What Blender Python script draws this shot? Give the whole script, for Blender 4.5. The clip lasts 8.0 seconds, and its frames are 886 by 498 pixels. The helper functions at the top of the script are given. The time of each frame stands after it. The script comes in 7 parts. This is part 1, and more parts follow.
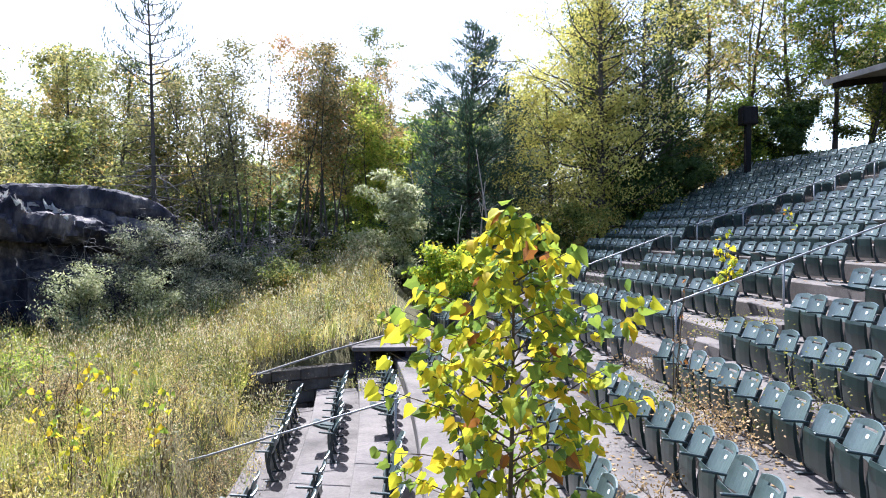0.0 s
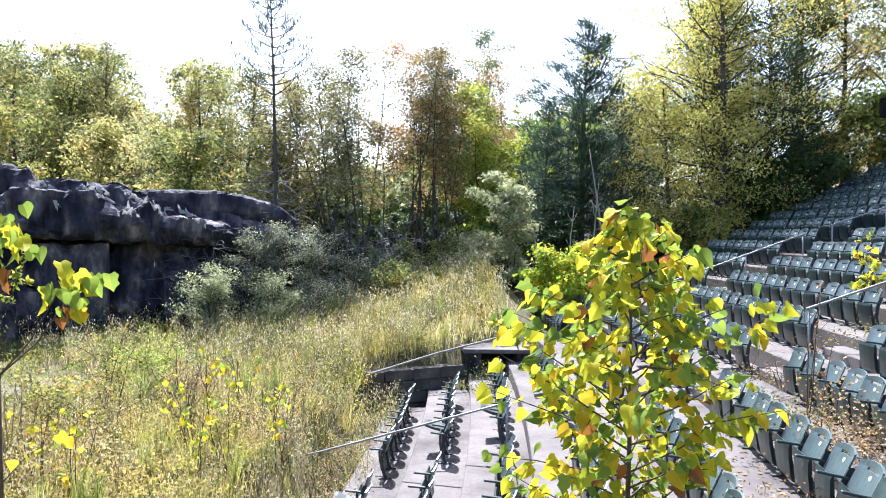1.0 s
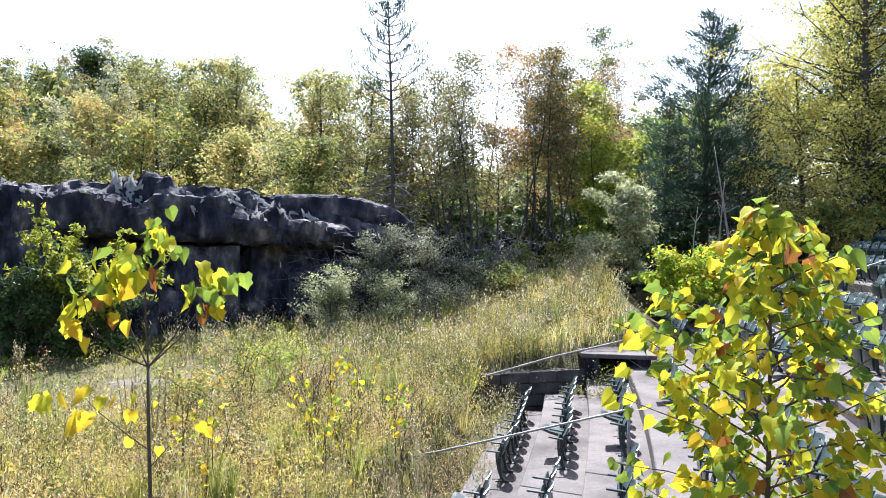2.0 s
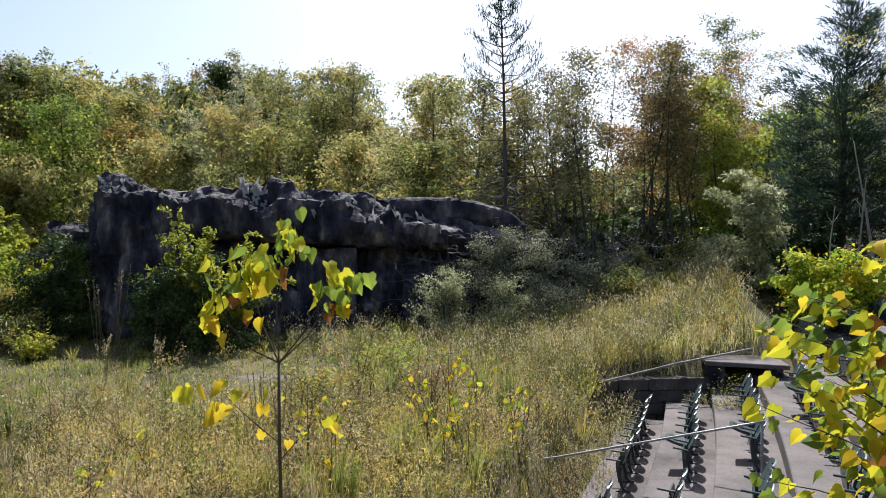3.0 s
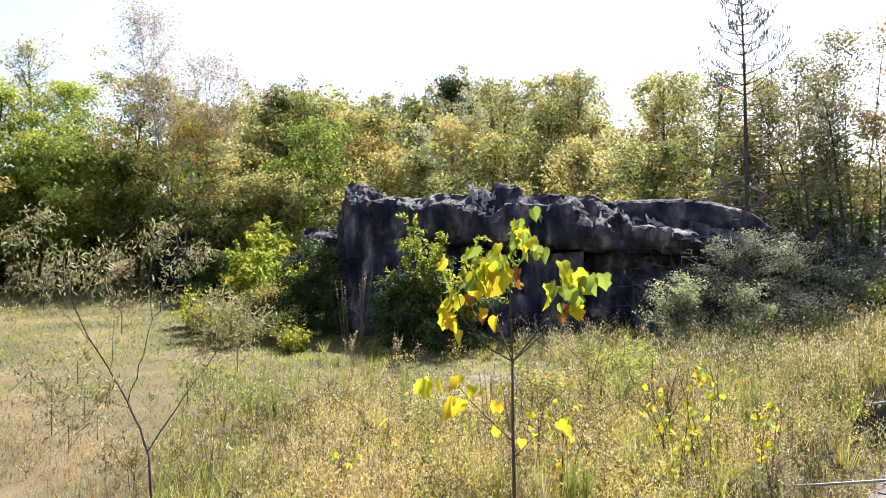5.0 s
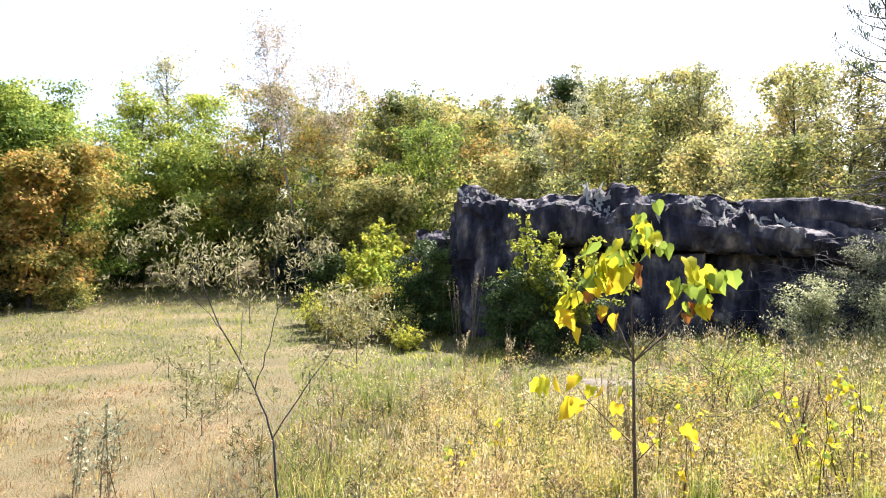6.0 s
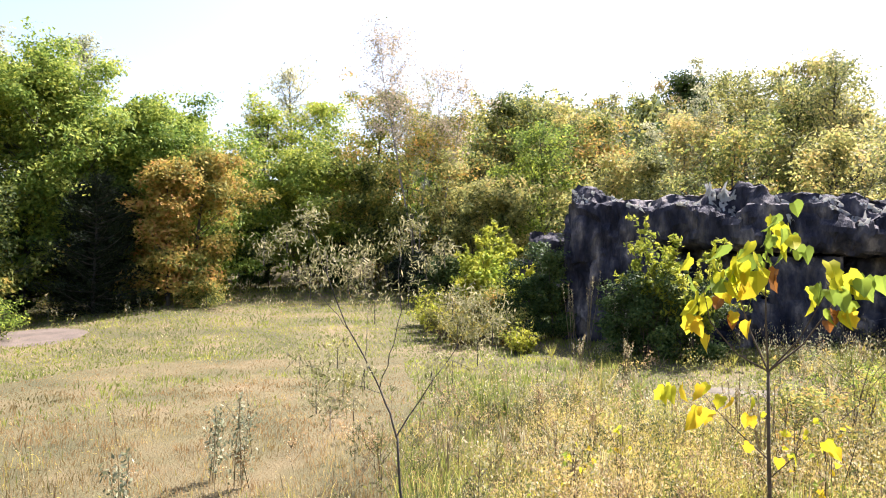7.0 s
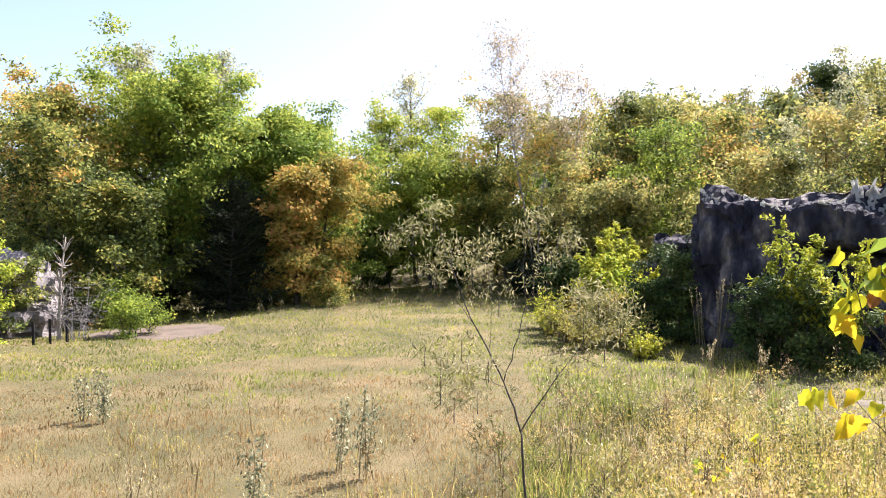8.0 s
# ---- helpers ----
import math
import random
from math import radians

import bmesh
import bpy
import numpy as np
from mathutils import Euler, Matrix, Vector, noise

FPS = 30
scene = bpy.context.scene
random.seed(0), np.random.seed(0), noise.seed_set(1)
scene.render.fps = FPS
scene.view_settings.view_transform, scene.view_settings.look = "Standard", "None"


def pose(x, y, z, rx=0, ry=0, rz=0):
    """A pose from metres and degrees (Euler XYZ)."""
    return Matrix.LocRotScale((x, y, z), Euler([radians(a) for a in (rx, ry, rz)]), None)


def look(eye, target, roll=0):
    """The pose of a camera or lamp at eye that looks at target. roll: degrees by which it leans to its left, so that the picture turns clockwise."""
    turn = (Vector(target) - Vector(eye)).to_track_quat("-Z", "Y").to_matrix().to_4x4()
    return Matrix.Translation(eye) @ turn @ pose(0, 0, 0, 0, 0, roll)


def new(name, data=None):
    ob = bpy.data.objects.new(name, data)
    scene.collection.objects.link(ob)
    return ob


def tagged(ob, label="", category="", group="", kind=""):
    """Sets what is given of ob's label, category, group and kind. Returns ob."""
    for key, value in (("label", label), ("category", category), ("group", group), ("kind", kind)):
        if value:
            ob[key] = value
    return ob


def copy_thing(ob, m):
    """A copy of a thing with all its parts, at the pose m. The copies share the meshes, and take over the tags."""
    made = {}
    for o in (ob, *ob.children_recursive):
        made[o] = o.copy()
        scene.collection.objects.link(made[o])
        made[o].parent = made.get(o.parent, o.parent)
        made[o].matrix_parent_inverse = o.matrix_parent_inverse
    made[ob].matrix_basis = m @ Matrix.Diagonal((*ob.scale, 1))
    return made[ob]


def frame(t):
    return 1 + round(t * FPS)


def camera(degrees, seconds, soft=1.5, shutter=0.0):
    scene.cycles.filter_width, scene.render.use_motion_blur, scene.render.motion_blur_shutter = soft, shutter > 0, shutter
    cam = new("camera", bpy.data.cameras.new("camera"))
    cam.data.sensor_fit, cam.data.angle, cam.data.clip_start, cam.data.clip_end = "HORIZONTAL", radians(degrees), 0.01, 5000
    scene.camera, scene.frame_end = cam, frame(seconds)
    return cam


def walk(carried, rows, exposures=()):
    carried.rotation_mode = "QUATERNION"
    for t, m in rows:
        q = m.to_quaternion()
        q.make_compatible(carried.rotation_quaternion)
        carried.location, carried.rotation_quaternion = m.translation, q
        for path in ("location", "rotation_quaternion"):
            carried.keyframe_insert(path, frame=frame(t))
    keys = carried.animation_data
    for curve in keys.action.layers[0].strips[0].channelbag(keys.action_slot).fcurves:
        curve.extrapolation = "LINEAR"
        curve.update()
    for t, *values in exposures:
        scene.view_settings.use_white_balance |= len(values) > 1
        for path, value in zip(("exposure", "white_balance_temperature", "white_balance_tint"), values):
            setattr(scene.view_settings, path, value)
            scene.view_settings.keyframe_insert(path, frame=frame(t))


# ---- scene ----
# ---- camera and walk ----
EYE = 3.8
cam = camera(64.15, 8.0, soft=1.0)
ROWS = [
    (0.0, 0.000, 0.000, 0.000, 0.00, -1.30, -0.09),
    (0.5, -0.004, 0.041, -0.007, 4.41, -1.22, -0.02),
    (1.0, -0.020, 0.085, -0.013, 8.96, -1.11, 0.04),
    (1.5, -0.048, 0.097, -0.018, 13.58, -1.01, 0.15),
    (3.0, -0.288, 0.146, -0.059, 26.91, -0.61, 0.21),
    (3.5, -0.322, 0.143, -0.067, 31.47, -0.46, 0.33),
    (4.0, -0.346, 0.154, -0.076, 35.97, -0.29, 0.33),
    (4.5, -0.382, 0.156, -0.087, 40.42, -0.18, 0.34),
    (6.0, -0.539, 0.175, -0.219, 53.85, 0.26, 0.14),
    (6.5, -0.575, 0.126, -0.217, 58.29, 0.36, 0.13),
    (7.0, -0.582, 0.091, -0.212, 62.84, 0.44, 0.02),
    (7.5, -0.589, 0.072, -0.242, 67.47, 0.56, -0.08),
    (8.0, -0.654, 0.053, -0.319, 72.35, 0.75, -0.19),
]
walk(cam, [(t, pose(x, y, EYE + z, 90 + pitch, roll, yaw)) for t, x, y, z, yaw, pitch, roll in ROWS],
     exposures=[(0.0, 1.72, 5700, 14), (1.5, 2.02, 5700, 14), (3.0, 0.79, 6150, 13), (4.0, 1.09, 6300, 13), (4.6, 1.43, 6350, 15), (5.9, 1.99, 6450, 17), (7.0, 1.89, 6500, 18), (8.0, 1.83, 6600, 18)])

# ---- light ----
SUN_AZ, SUN_EL = 17.0, 51.0          # degrees left of +y, degrees up
world = bpy.data.worlds.new("sky")
scene.world = world
world.use_nodes = True
wn = world.node_tree
sky = wn.nodes.new("ShaderNodeTexSky")
sky.sky_type, sky.sun_disc = "NISHITA", False
sky.sun_elevation, sky.sun_rotation = radians(SUN_EL), radians(-SUN_AZ)
sky.air_density, sky.dust_density, sky.ozone_density = 1.0, 2.5, 1.0
wn.links.new(sky.outputs[0], wn.nodes["Background"].inputs[0])
wn.nodes["Background"].inputs[1].default_value = 0.098
sun = new("sun", bpy.data.lights.new("sun", "SUN"))
sun.data.energy, sun.data.angle, sun.data.color = 5.0, radians(0.5), (1.0, 0.98, 0.95)
az, el = radians(SUN_AZ), radians(SUN_EL)
sun.matrix_world = look((-40 * math.sin(az), 40 * math.cos(az), 40), (-40 * math.sin(az) + math.sin(az) * math.cos(el), 40 * math.cos(az) - math.cos(az) * math.cos(el), 40 - math.sin(el)))


# ---- materials ----
def nodes_of(name):
    m = bpy.data.materials.new(name)
    m.use_nodes = True
    return m, m.node_tree, m.node_tree.nodes["Principled BSDF"]


def ramp(nt, fac, stops):
    r = nt.nodes.new("ShaderNodeValToRGB")
    nt.links.new(fac, r.inputs[0])
    e = r.color_ramp.elements
    while len(e) < len(stops):
        e.new(0.5)
    for k, (p, c) in enumerate(stops):
        e[k].position, e[k].color = p, (*c, 1)
    return r.outputs[0]


def noise_at(nt, scale, detail=6, rough=0.6, coords="Object", stretch=None):
    tc = nt.nodes.new("ShaderNodeTexCoord")
    n = nt.nodes.new("ShaderNodeTexNoise")
    n.inputs["Scale"].default_value, n.inputs["Detail"].default_value, n.inputs["Roughness"].default_value = scale, detail, rough
    out = tc.outputs[coords]
    if stretch:
        mp = nt.nodes.new("ShaderNodeMapping")
        mp.inputs["Scale"].default_value = stretch
        nt.links.new(out, mp.inputs[0])
        out = mp.outputs[0]
    nt.links.new(out, n.inputs["Vector"])
    return n.outputs["Fac"]


def mixed(nt, a, b, fac, mode="MIX"):
    n = nt.nodes.new("ShaderNodeMix")
    n.data_type, n.blend_type = "RGBA", mode
    for sock, v in ((n.inputs[0], fac), (n.inputs[6], a), (n.inputs[7], b)):
        if isinstance(v, (int, float)):
            sock.default_value = v
        elif isinstance(v, tuple):
            sock.default_value = (*v, 1)
        else:
            nt.links.new(v, sock)
    return n.outputs[2]


def bump(nt, height, bsdf, strength=0.4, distance=0.02):
    b = nt.nodes.new("ShaderNodeBump")
    b.inputs["Strength"].default_value, b.inputs["Distance"].default_value = strength, distance
    nt.links.new(height, b.inputs["Height"])
    nt.links.new(b.outputs[0], bsdf.inputs["Normal"])


def surface(name, stops, scale=3.0, fine=40.0, rough=0.8, metal=0.0, bumpy=0.4, depth=0.01, coords="Object", stretch=None, spec=0.3):
    """Mottled surface: large noise through a colour ramp, darkened by fine grain, with relief."""
    m, nt, b = nodes_of(name)
    big = noise_at(nt, scale, 5, 0.6, coords, stretch)
    col = ramp(nt, big, stops)
    small = noise_at(nt, fine, 4, 0.7, coords, stretch)
    grain = ramp(nt, small, [(0.3, (0.55, 0.55, 0.55)), (0.7, (1, 1, 1))])
    nt.links.new(mixed(nt, col, grain, 0.6, "MULTIPLY"), b.inputs["Base Color"])
    b.inputs["Roughness"].default_value, b.inputs["Metallic"].default_value = rough, metal
    b.inputs["Specular IOR Level"].default_value = spec
    bump(nt, small, b, bumpy, depth)
    return m


def foliage(name, stops, glow=0.45, rough=0.6, patch=0.0, vary=0.75, lift=1.45, swing=1.6):
    """Leaves: each one its own tint, light passing through them. patch: scale of drifts of tint over the crown."""
    m, nt, b = nodes_of(name)
    g = nt.nodes.new("ShaderNodeNewGeometry")
    fac = g.outputs["Random Per Island"]
    if patch:
        p = noise_at(nt, patch, 2, 0.5)
        a = nt.nodes.new("ShaderNodeMath")
        a.operation = "MULTIPLY_ADD"
        nt.links.new(p, a.inputs[0])
        a.inputs[1].default_value = swing
        a.inputs[2].default_value = -swing / 2
        s = nt.nodes.new("ShaderNodeMath")
        s.operation, s.use_clamp = "MULTIPLY_ADD", True
        nt.links.new(fac, s.inputs[0])
        s.inputs[1].default_value = vary
        o = nt.nodes.new("ShaderNodeMath")
        o.operation = "ADD"
        nt.links.new(a.outputs[0], o.inputs[0])
        each = nt.nodes.new("ShaderNodeMath")
        each.operation = "MULTIPLY_ADD"
        nt.links.new(nt.nodes.new("ShaderNodeObjectInfo").outputs["Random"], each.inputs[0])
        each.inputs[1].default_value = 0.45
        each.inputs[2].default_value = 0.12 + (0.75 - vary) / 2 - 0.225
        nt.links.new(each.outputs[0], o.inputs[1])
        nt.links.new(o.outputs[0], s.inputs[2])
        fac = s.outputs[0]
    col = ramp(nt, fac, [(q, tuple(min(0.6, lift * k) for k in c)) for q, c in stops])
    nt.links.new(col, b.inputs["Base Color"])
    b.inputs["Roughness"].default_value, b.inputs["Specular IOR Level"].default_value = rough, 0.1
    tr = nt.nodes.new("ShaderNodeBsdfTranslucent")
    hot = mixed(nt, col, (1.0, 1.0, 0.6), 0.2, "MULTIPLY")
    bright = nt.nodes.new("ShaderNodeBrightContrast")
    bright.inputs["Bright"].default_value = 0.01
    nt.links.new(hot, bright.inputs[0])
    nt.links.new(bright.outputs[0], tr.inputs["Color"])
    mx = nt.nodes.new("ShaderNodeMixShader")
    mx.inputs[0].default_value = glow
    nt.links.new(b.outputs[0], mx.inputs[1])
    nt.links.new(tr.outputs[0], mx.inputs[2])
    nt.links.new(mx.outputs[0], nt.nodes["Material Output"].inputs["Surface"])
    return m


M_SOIL = surface("soil_and_litter", [(0.3, (0.08, 0.075, 0.03)), (0.5, (0.13, 0.108, 0.046)), (0.68, (0.195, 0.145, 0.072))], 0.35, 22, 0.95, bumpy=0.9, depth=0.06)
M_CONCRETE = surface("weathered_concrete", [(0.28, (0.066, 0.056, 0.050)), (0.5, (0.132, 0.114, 0.103)), (0.75, (0.20, 0.172, 0.155))], 0.9, 14, 0.9, bumpy=0.4, depth=0.01)
M_ROCK = surface("sprayed_concrete_rock", [(0.38, (0.014, 0.014, 0.023)), (0.48, (0.042, 0.04, 0.054)), (0.57, (0.105, 0.092, 0.095)), (0.67, (0.29, 0.245, 0.22))], 1.2, 4.5, 0.85, bumpy=1.0, depth=0.09, stretch=(1, 1, 0.4), spec=0.2)
M_STAGE = surface("brown_stained_stone", [(0.3, (0.05, 0.042, 0.035)), (0.55, (0.11, 0.092, 0.075)), (0.75, (0.20, 0.17, 0.14))], 1.1, 12, 0.9, bumpy=0.6, depth=0.03)
M_LIMESTONE = surface("pale_bedrock", [(0.3, (0.13, 0.115, 0.12)), (0.6, (0.28, 0.25, 0.245)), (0.8, (0.40, 0.365, 0.345))], 0.6, 6, 0.9, bumpy=0.8, depth=0.05, stretch=(1, 1, 3))
M_BARK = surface("grey_brown_bark", [(0.3, (0.05, 0.042, 0.036)), (0.6, (0.10, 0.088, 0.075)), (0.8, (0.16, 0.145, 0.13))], 4, 30, 0.95, bumpy=0.9, depth=0.02, stretch=(1, 1, 0.25))
M_PALE_BARK = surface("pale_grey_bark", [(0.3, (0.16, 0.14, 0.12)), (0.6, (0.30, 0.275, 0.25)), (0.8, (0.42, 0.39, 0.36))], 4, 30, 0.9, bumpy=0.6, depth=0.01, stretch=(1, 1, 0.3))
M_GREY_BARK = surface("smooth_grey_bark", [(0.3, (0.10, 0.095, 0.09)), (0.6, (0.17, 0.16, 0.155)), (0.8, (0.25, 0.24, 0.235))], 4, 30, 0.9, bumpy=0.6, depth=0.01, stretch=(1, 1, 0.3))
# pans and armrests: colour lowered to hold the shade on folded seat fronts
M_SEAT = surface("faded_green_seat_plastic_shaded", [(0.3, (0.012, 0.026, 0.026)), (0.55, (0.02, 0.04, 0.038)), (0.75, (0.04, 0.07, 0.066))], 2.5, 60, 0.34, bumpy=0.08, depth=0.002, spec=0.7)
# backrests: bleached, and lightened further for the sun and sky they reflect
M_SEATBACK = surface("bleached_and_sky_lit_seat_plastic", [(0.3, (0.05, 0.078, 0.078)), (0.52, (0.09, 0.128, 0.126)), (0.72, (0.20, 0.245, 0.24))], 2.2, 50, 0.34, bumpy=0.08, depth=0.002, spec=0.7)
M_IRON = surface("dark_painted_iron", [(0.3, (0.03, 0.038, 0.038)), (0.7, (0.06, 0.07, 0.07))], 6, 60, 0.5, 0.2, bumpy=0.2, depth=0.003)
M_PLATE = surface("white_number_plate", [(0.3, (0.72, 0.74, 0.74)), (0.7, (0.82, 0.83, 0.83))], 8, 60, 0.4, bumpy=0.05)
M_RAIL = surface("galvanised_pipe", [(0.3, (0.25, 0.245, 0.24)), (0.6, (0.36, 0.35, 0.34)), (0.8, (0.28, 0.22, 0.17))], 3, 50, 0.5, 0.5, bumpy=0.1)
M_DARKWOOD = surface("dark_stained_timber", [(0.3, (0.010, 0.009, 0.010)), (0.7, (0.028, 0.025, 0.024))], 3, 40, 0.85, bumpy=0.4, stretch=(1, 1, 0.2), spec=0.15)
M_ROOF = surface("grey_shingle_roof", [(0.3, (0.13, 0.125, 0.12)), (0.7, (0.24, 0.23, 0.22))], 2, 18, 0.9, bumpy=0.5)
M_DEADWOOD = surface("bleached_dead_wood", [(0.3, (0.22, 0.19, 0.16)), (0.7, (0.42, 0.38, 0.34))], 5, 40, 0.9, bumpy=0.4, stretch=(1, 1, 0.2))
M_STEM = surface("brown_green_stem", [(0.3, (0.07, 0.05, 0.03)), (0.7, (0.14, 0.10, 0.06))], 10, 60, 0.8, bumpy=0.2)

M_STRAW = surface("straw_stem", [(0.3, (0.16, 0.12, 0.06)), (0.7, (0.34, 0.27, 0.15))], 6, 60, 0.8, bumpy=0.2)
M_SHELL = foliage("thin_white_shell", [(0.0, (0.38, 0.37, 0.38)), (1.0, (0.5, 0.49, 0.5))], 0.5)
# near-black leaf colour that holds the deep shade under trees
L_DEEPSHADE = foliage("leaves_in_painted_shade", [(0.0, (0.005, 0.008, 0.004)), (0.7, (0.010, 0.016, 0.007)), (1.0, (0.03, 0.042, 0.018))], 0.08)

L_GREEN = foliage("green_leaves", [(0.0, (0.035, 0.06, 0.012)), (0.5, (0.12, 0.16, 0.024)), (0.9, (0.25, 0.27, 0.04)), (1.0, (0.34, 0.28, 0.05))], 0.48, patch=0.4, lift=1.85)
L_MAPLE = foliage("dense_green_leaves", [(0.0, (0.045, 0.08, 0.013)), (0.5, (0.122, 0.16, 0.027)), (0.9, (0.23, 0.24, 0.046)), (1.0, (0.36, 0.31, 0.05))], 0.4, patch=0.5, vary=0.75, lift=1.85)
L_OLIVE = foliage("olive_leaves", [(0.0, (0.03, 0.045, 0.014)), (0.45, (0.123, 0.14, 0.034)), (0.82, (0.28, 0.242, 0.06)), (1.0, (0.36, 0.205, 0.058))], 0.46, patch=0.35, lift=1.65, swing=2.2)
L_YELLOW = foliage("yellowing_leaves", [(0.0, (0.05, 0.062, 0.024)), (0.4, (0.155, 0.16, 0.052)), (0.8, (0.29, 0.26, 0.083)), (1.0, (0.34, 0.245, 0.09))], 0.48, patch=0.3, lift=1.65, swing=2.2)
L_ORANGE = foliage("orange_brown_leaves", [(0.0, (0.13, 0.13, 0.045)), (0.4, (0.28, 0.25, 0.075)), (0.8, (0.40, 0.28, 0.085)), (1.0, (0.34, 0.20, 0.08))], 0.5, patch=0.4, lift=1.85)
L_DARK = foliage("dark_green_leaves", [(0.0, (0.018, 0.035, 0.012)), (0.6, (0.04, 0.065, 0.018)), (1.0, (0.08, 0.10, 0.025))], 0.25, patch=0.4)
L_SPRUCE = foliage("blue_green_needles", [(0.0, (0.018, 0.036, 0.026)), (0.6, (0.035, 0.065, 0.045)), (1.0, (0.07, 0.10, 0.06))], 0.18)
# far foliage: distance haze is mixed into the leaf colour as grey
L_FAR = foliage("far_leaves_greyed_for_haze", [(0.0, (0.07, 0.085, 0.05)), (0.5, (0.18, 0.185, 0.11)), (1.0, (0.32, 0.29, 0.18))], 0.42, patch=0.2, vary=0.6, lift=1.85)
L_THIN = foliage("thin_grey_green_leaves", [(0.0, (0.05, 0.055, 0.03)), (0.5, (0.15, 0.145, 0.06)), (0.85, (0.26, 0.225, 0.085)), (1.0, (0.30, 0.21, 0.10))], 0.34, patch=0.4)
L_RUSSET = foliage("russet_leaves", [(0.0, (0.07, 0.065, 0.03)), (0.4, (0.20, 0.155, 0.06)), (0.8, (0.34, 0.21, 0.075)), (1.0, (0.34, 0.17, 0.07))], 0.36, patch=0.4)
L_SAGE = foliage("dull_sage_leaves", [(0.0, (0.05, 0.06, 0.034)), (0.5, (0.15, 0.16, 0.095)), (1.0, (0.34, 0.325, 0.22))], 0.32)
L_PINE = foliage("soft_yellow_green_needles", [(0.0, (0.10, 0.11, 0.03)), (0.5, (0.26, 0.23, 0.055)), (1.0, (0.42, 0.32, 0.08))], 0.5, patch=0.5, vary=0.5, lift=1.95)
L_SILVER = foliage("silvery_leaves", [(0.0, (0.13, 0.15, 0.065)), (0.6, (0.26, 0.27, 0.14)), (1.0, (0.42, 0.40, 0.26))], 0.45)
L_VIVID = foliage("bright_yellow_green_leaves", [(0.0, (0.10, 0.17, 0.015)), (0.45, (0.22, 0.28, 0.02)), (0.8, (0.42, 0.36, 0.02)), (1.0, (0.48, 0.24, 0.02))], 0.5, patch=1.2)
L_GRASS = foliage("meadow_grass", [(0.0, (0.06, 0.066, 0.02)), (0.4, (0.185, 0.155, 0.042)), (0.75, (0.32, 0.238, 0.085)), (1.0, (0.38, 0.285, 0.14))], 0.5, patch=0.45, vary=0.35, swing=2.8, lift=2.0)
L_LUSH = foliage("green_grass", [(0.0, (0.08, 0.105, 0.026)), (0.6, (0.165, 0.19, 0.036)), (1.0, (0.275, 0.258, 0.06))], 0.65, patch=0.4, vary=0.25, swing=2.4, lift=1.35)
L_PINKGRASS = foliage("reddish_dry_grass", [(0.0, (0.10, 0.09, 0.035)), (0.45, (0.205, 0.135, 0.058)), (0.75, (0.27, 0.168, 0.078)), (1.0, (0.36, 0.28, 0.12))], 0.5, patch=0.4, vary=0.35, swing=2.6, lift=1.2)
L_WEED = foliage("weed_leaves", [(0.0, (0.05, 0.065, 0.018)), (0.4, (0.16, 0.155, 0.036)), (0.7, (0.29, 0.228, 0.062)), (1.0, (0.32, 0.225, 0.10))], 0.45, patch=0.55, vary=0.4, swing=2.6, lift=2.0)
L_GOLD = foliage("goldenrod_bloom", [(0.0, (0.22, 0.20, 0.03)), (0.6, (0.42, 0.31, 0.03)), (1.0, (0.50, 0.34, 0.05))], 0.4)
L_SEEDHEAD = foliage("pale_seed_heads", [(0.0, (0.20, 0.15, 0.08)), (0.6, (0.36, 0.29, 0.17)), (1.0, (0.50, 0.42, 0.29))], 0.4)
L_YELLOWWEED = foliage("yellowing_weed", [(0.0, (0.075, 0.08, 0.022)), (0.5, (0.165, 0.158, 0.038)), (1.0, (0.30, 0.238, 0.058))], 0.45, patch=0.8, vary=0.45, swing=2.2)
L_DARKWEED = foliage("dark_olive_weed", [(0.0, (0.03, 0.04, 0.014)), (0.5, (0.085, 0.095, 0.03)), (1.0, (0.20, 0.18, 0.06))], 0.38, patch=0.8, vary=0.5, swing=2.2)
L_GREYWEED = foliage("grey_green_weed", [(0.0, (0.06, 0.065, 0.03)), (0.5, (0.17, 0.165, 0.085)), (1.0, (0.34, 0.31, 0.18))], 0.4, patch=0.8, vary=0.45, swing=2.2)
L_BROWNWEED = foliage("brown_weed", [(0.0, (0.10, 0.065, 0.03)), (0.5, (0.23, 0.155, 0.075)), (1.0, (0.38, 0.27, 0.15))], 0.4, patch=0.8, vary=0.45, swing=2.2)

# ---- mesh helpers ----
rng = np.random.default_rng(7)


def mesh_from(name, verts, quads, mats, slots=None, smooth=False):
    """A mesh from arrays: verts (n, 3), quads (m, 4), where a repeated last index makes a triangle."""
    me = bpy.data.meshes.new(name)
    quads = np.asarray(quads, np.int32)
    me.vertices.add(len(verts))
    me.vertices.foreach_set("co", np.asarray(verts, np.float32).ravel())
    tri = quads[:, 2] == quads[:, 3]
    size = np.where(tri, 3, 4).astype(np.int32)
    keep = np.ones(quads.shape, bool)
    keep[tri, 3] = False
    loops = quads[keep]
    me.loops.add(len(loops))
    me.loops.foreach_set("vertex_index", loops)
    me.polygons.add(len(quads))
    me.polygons.foreach_set("loop_start", np.concatenate([[0], np.cumsum(size)[:-1]]).astype(np.int32))
    for m in mats if isinstance(mats, (list, tuple)) else [mats]:
        me.materials.append(m)
    if slots is not None:
        me.polygons.foreach_set("material_index", np.asarray(slots, np.int32))
    me.polygons.foreach_set("use_smooth", np.full(len(quads), smooth))
    me.update(calc_edges=True)
    return me


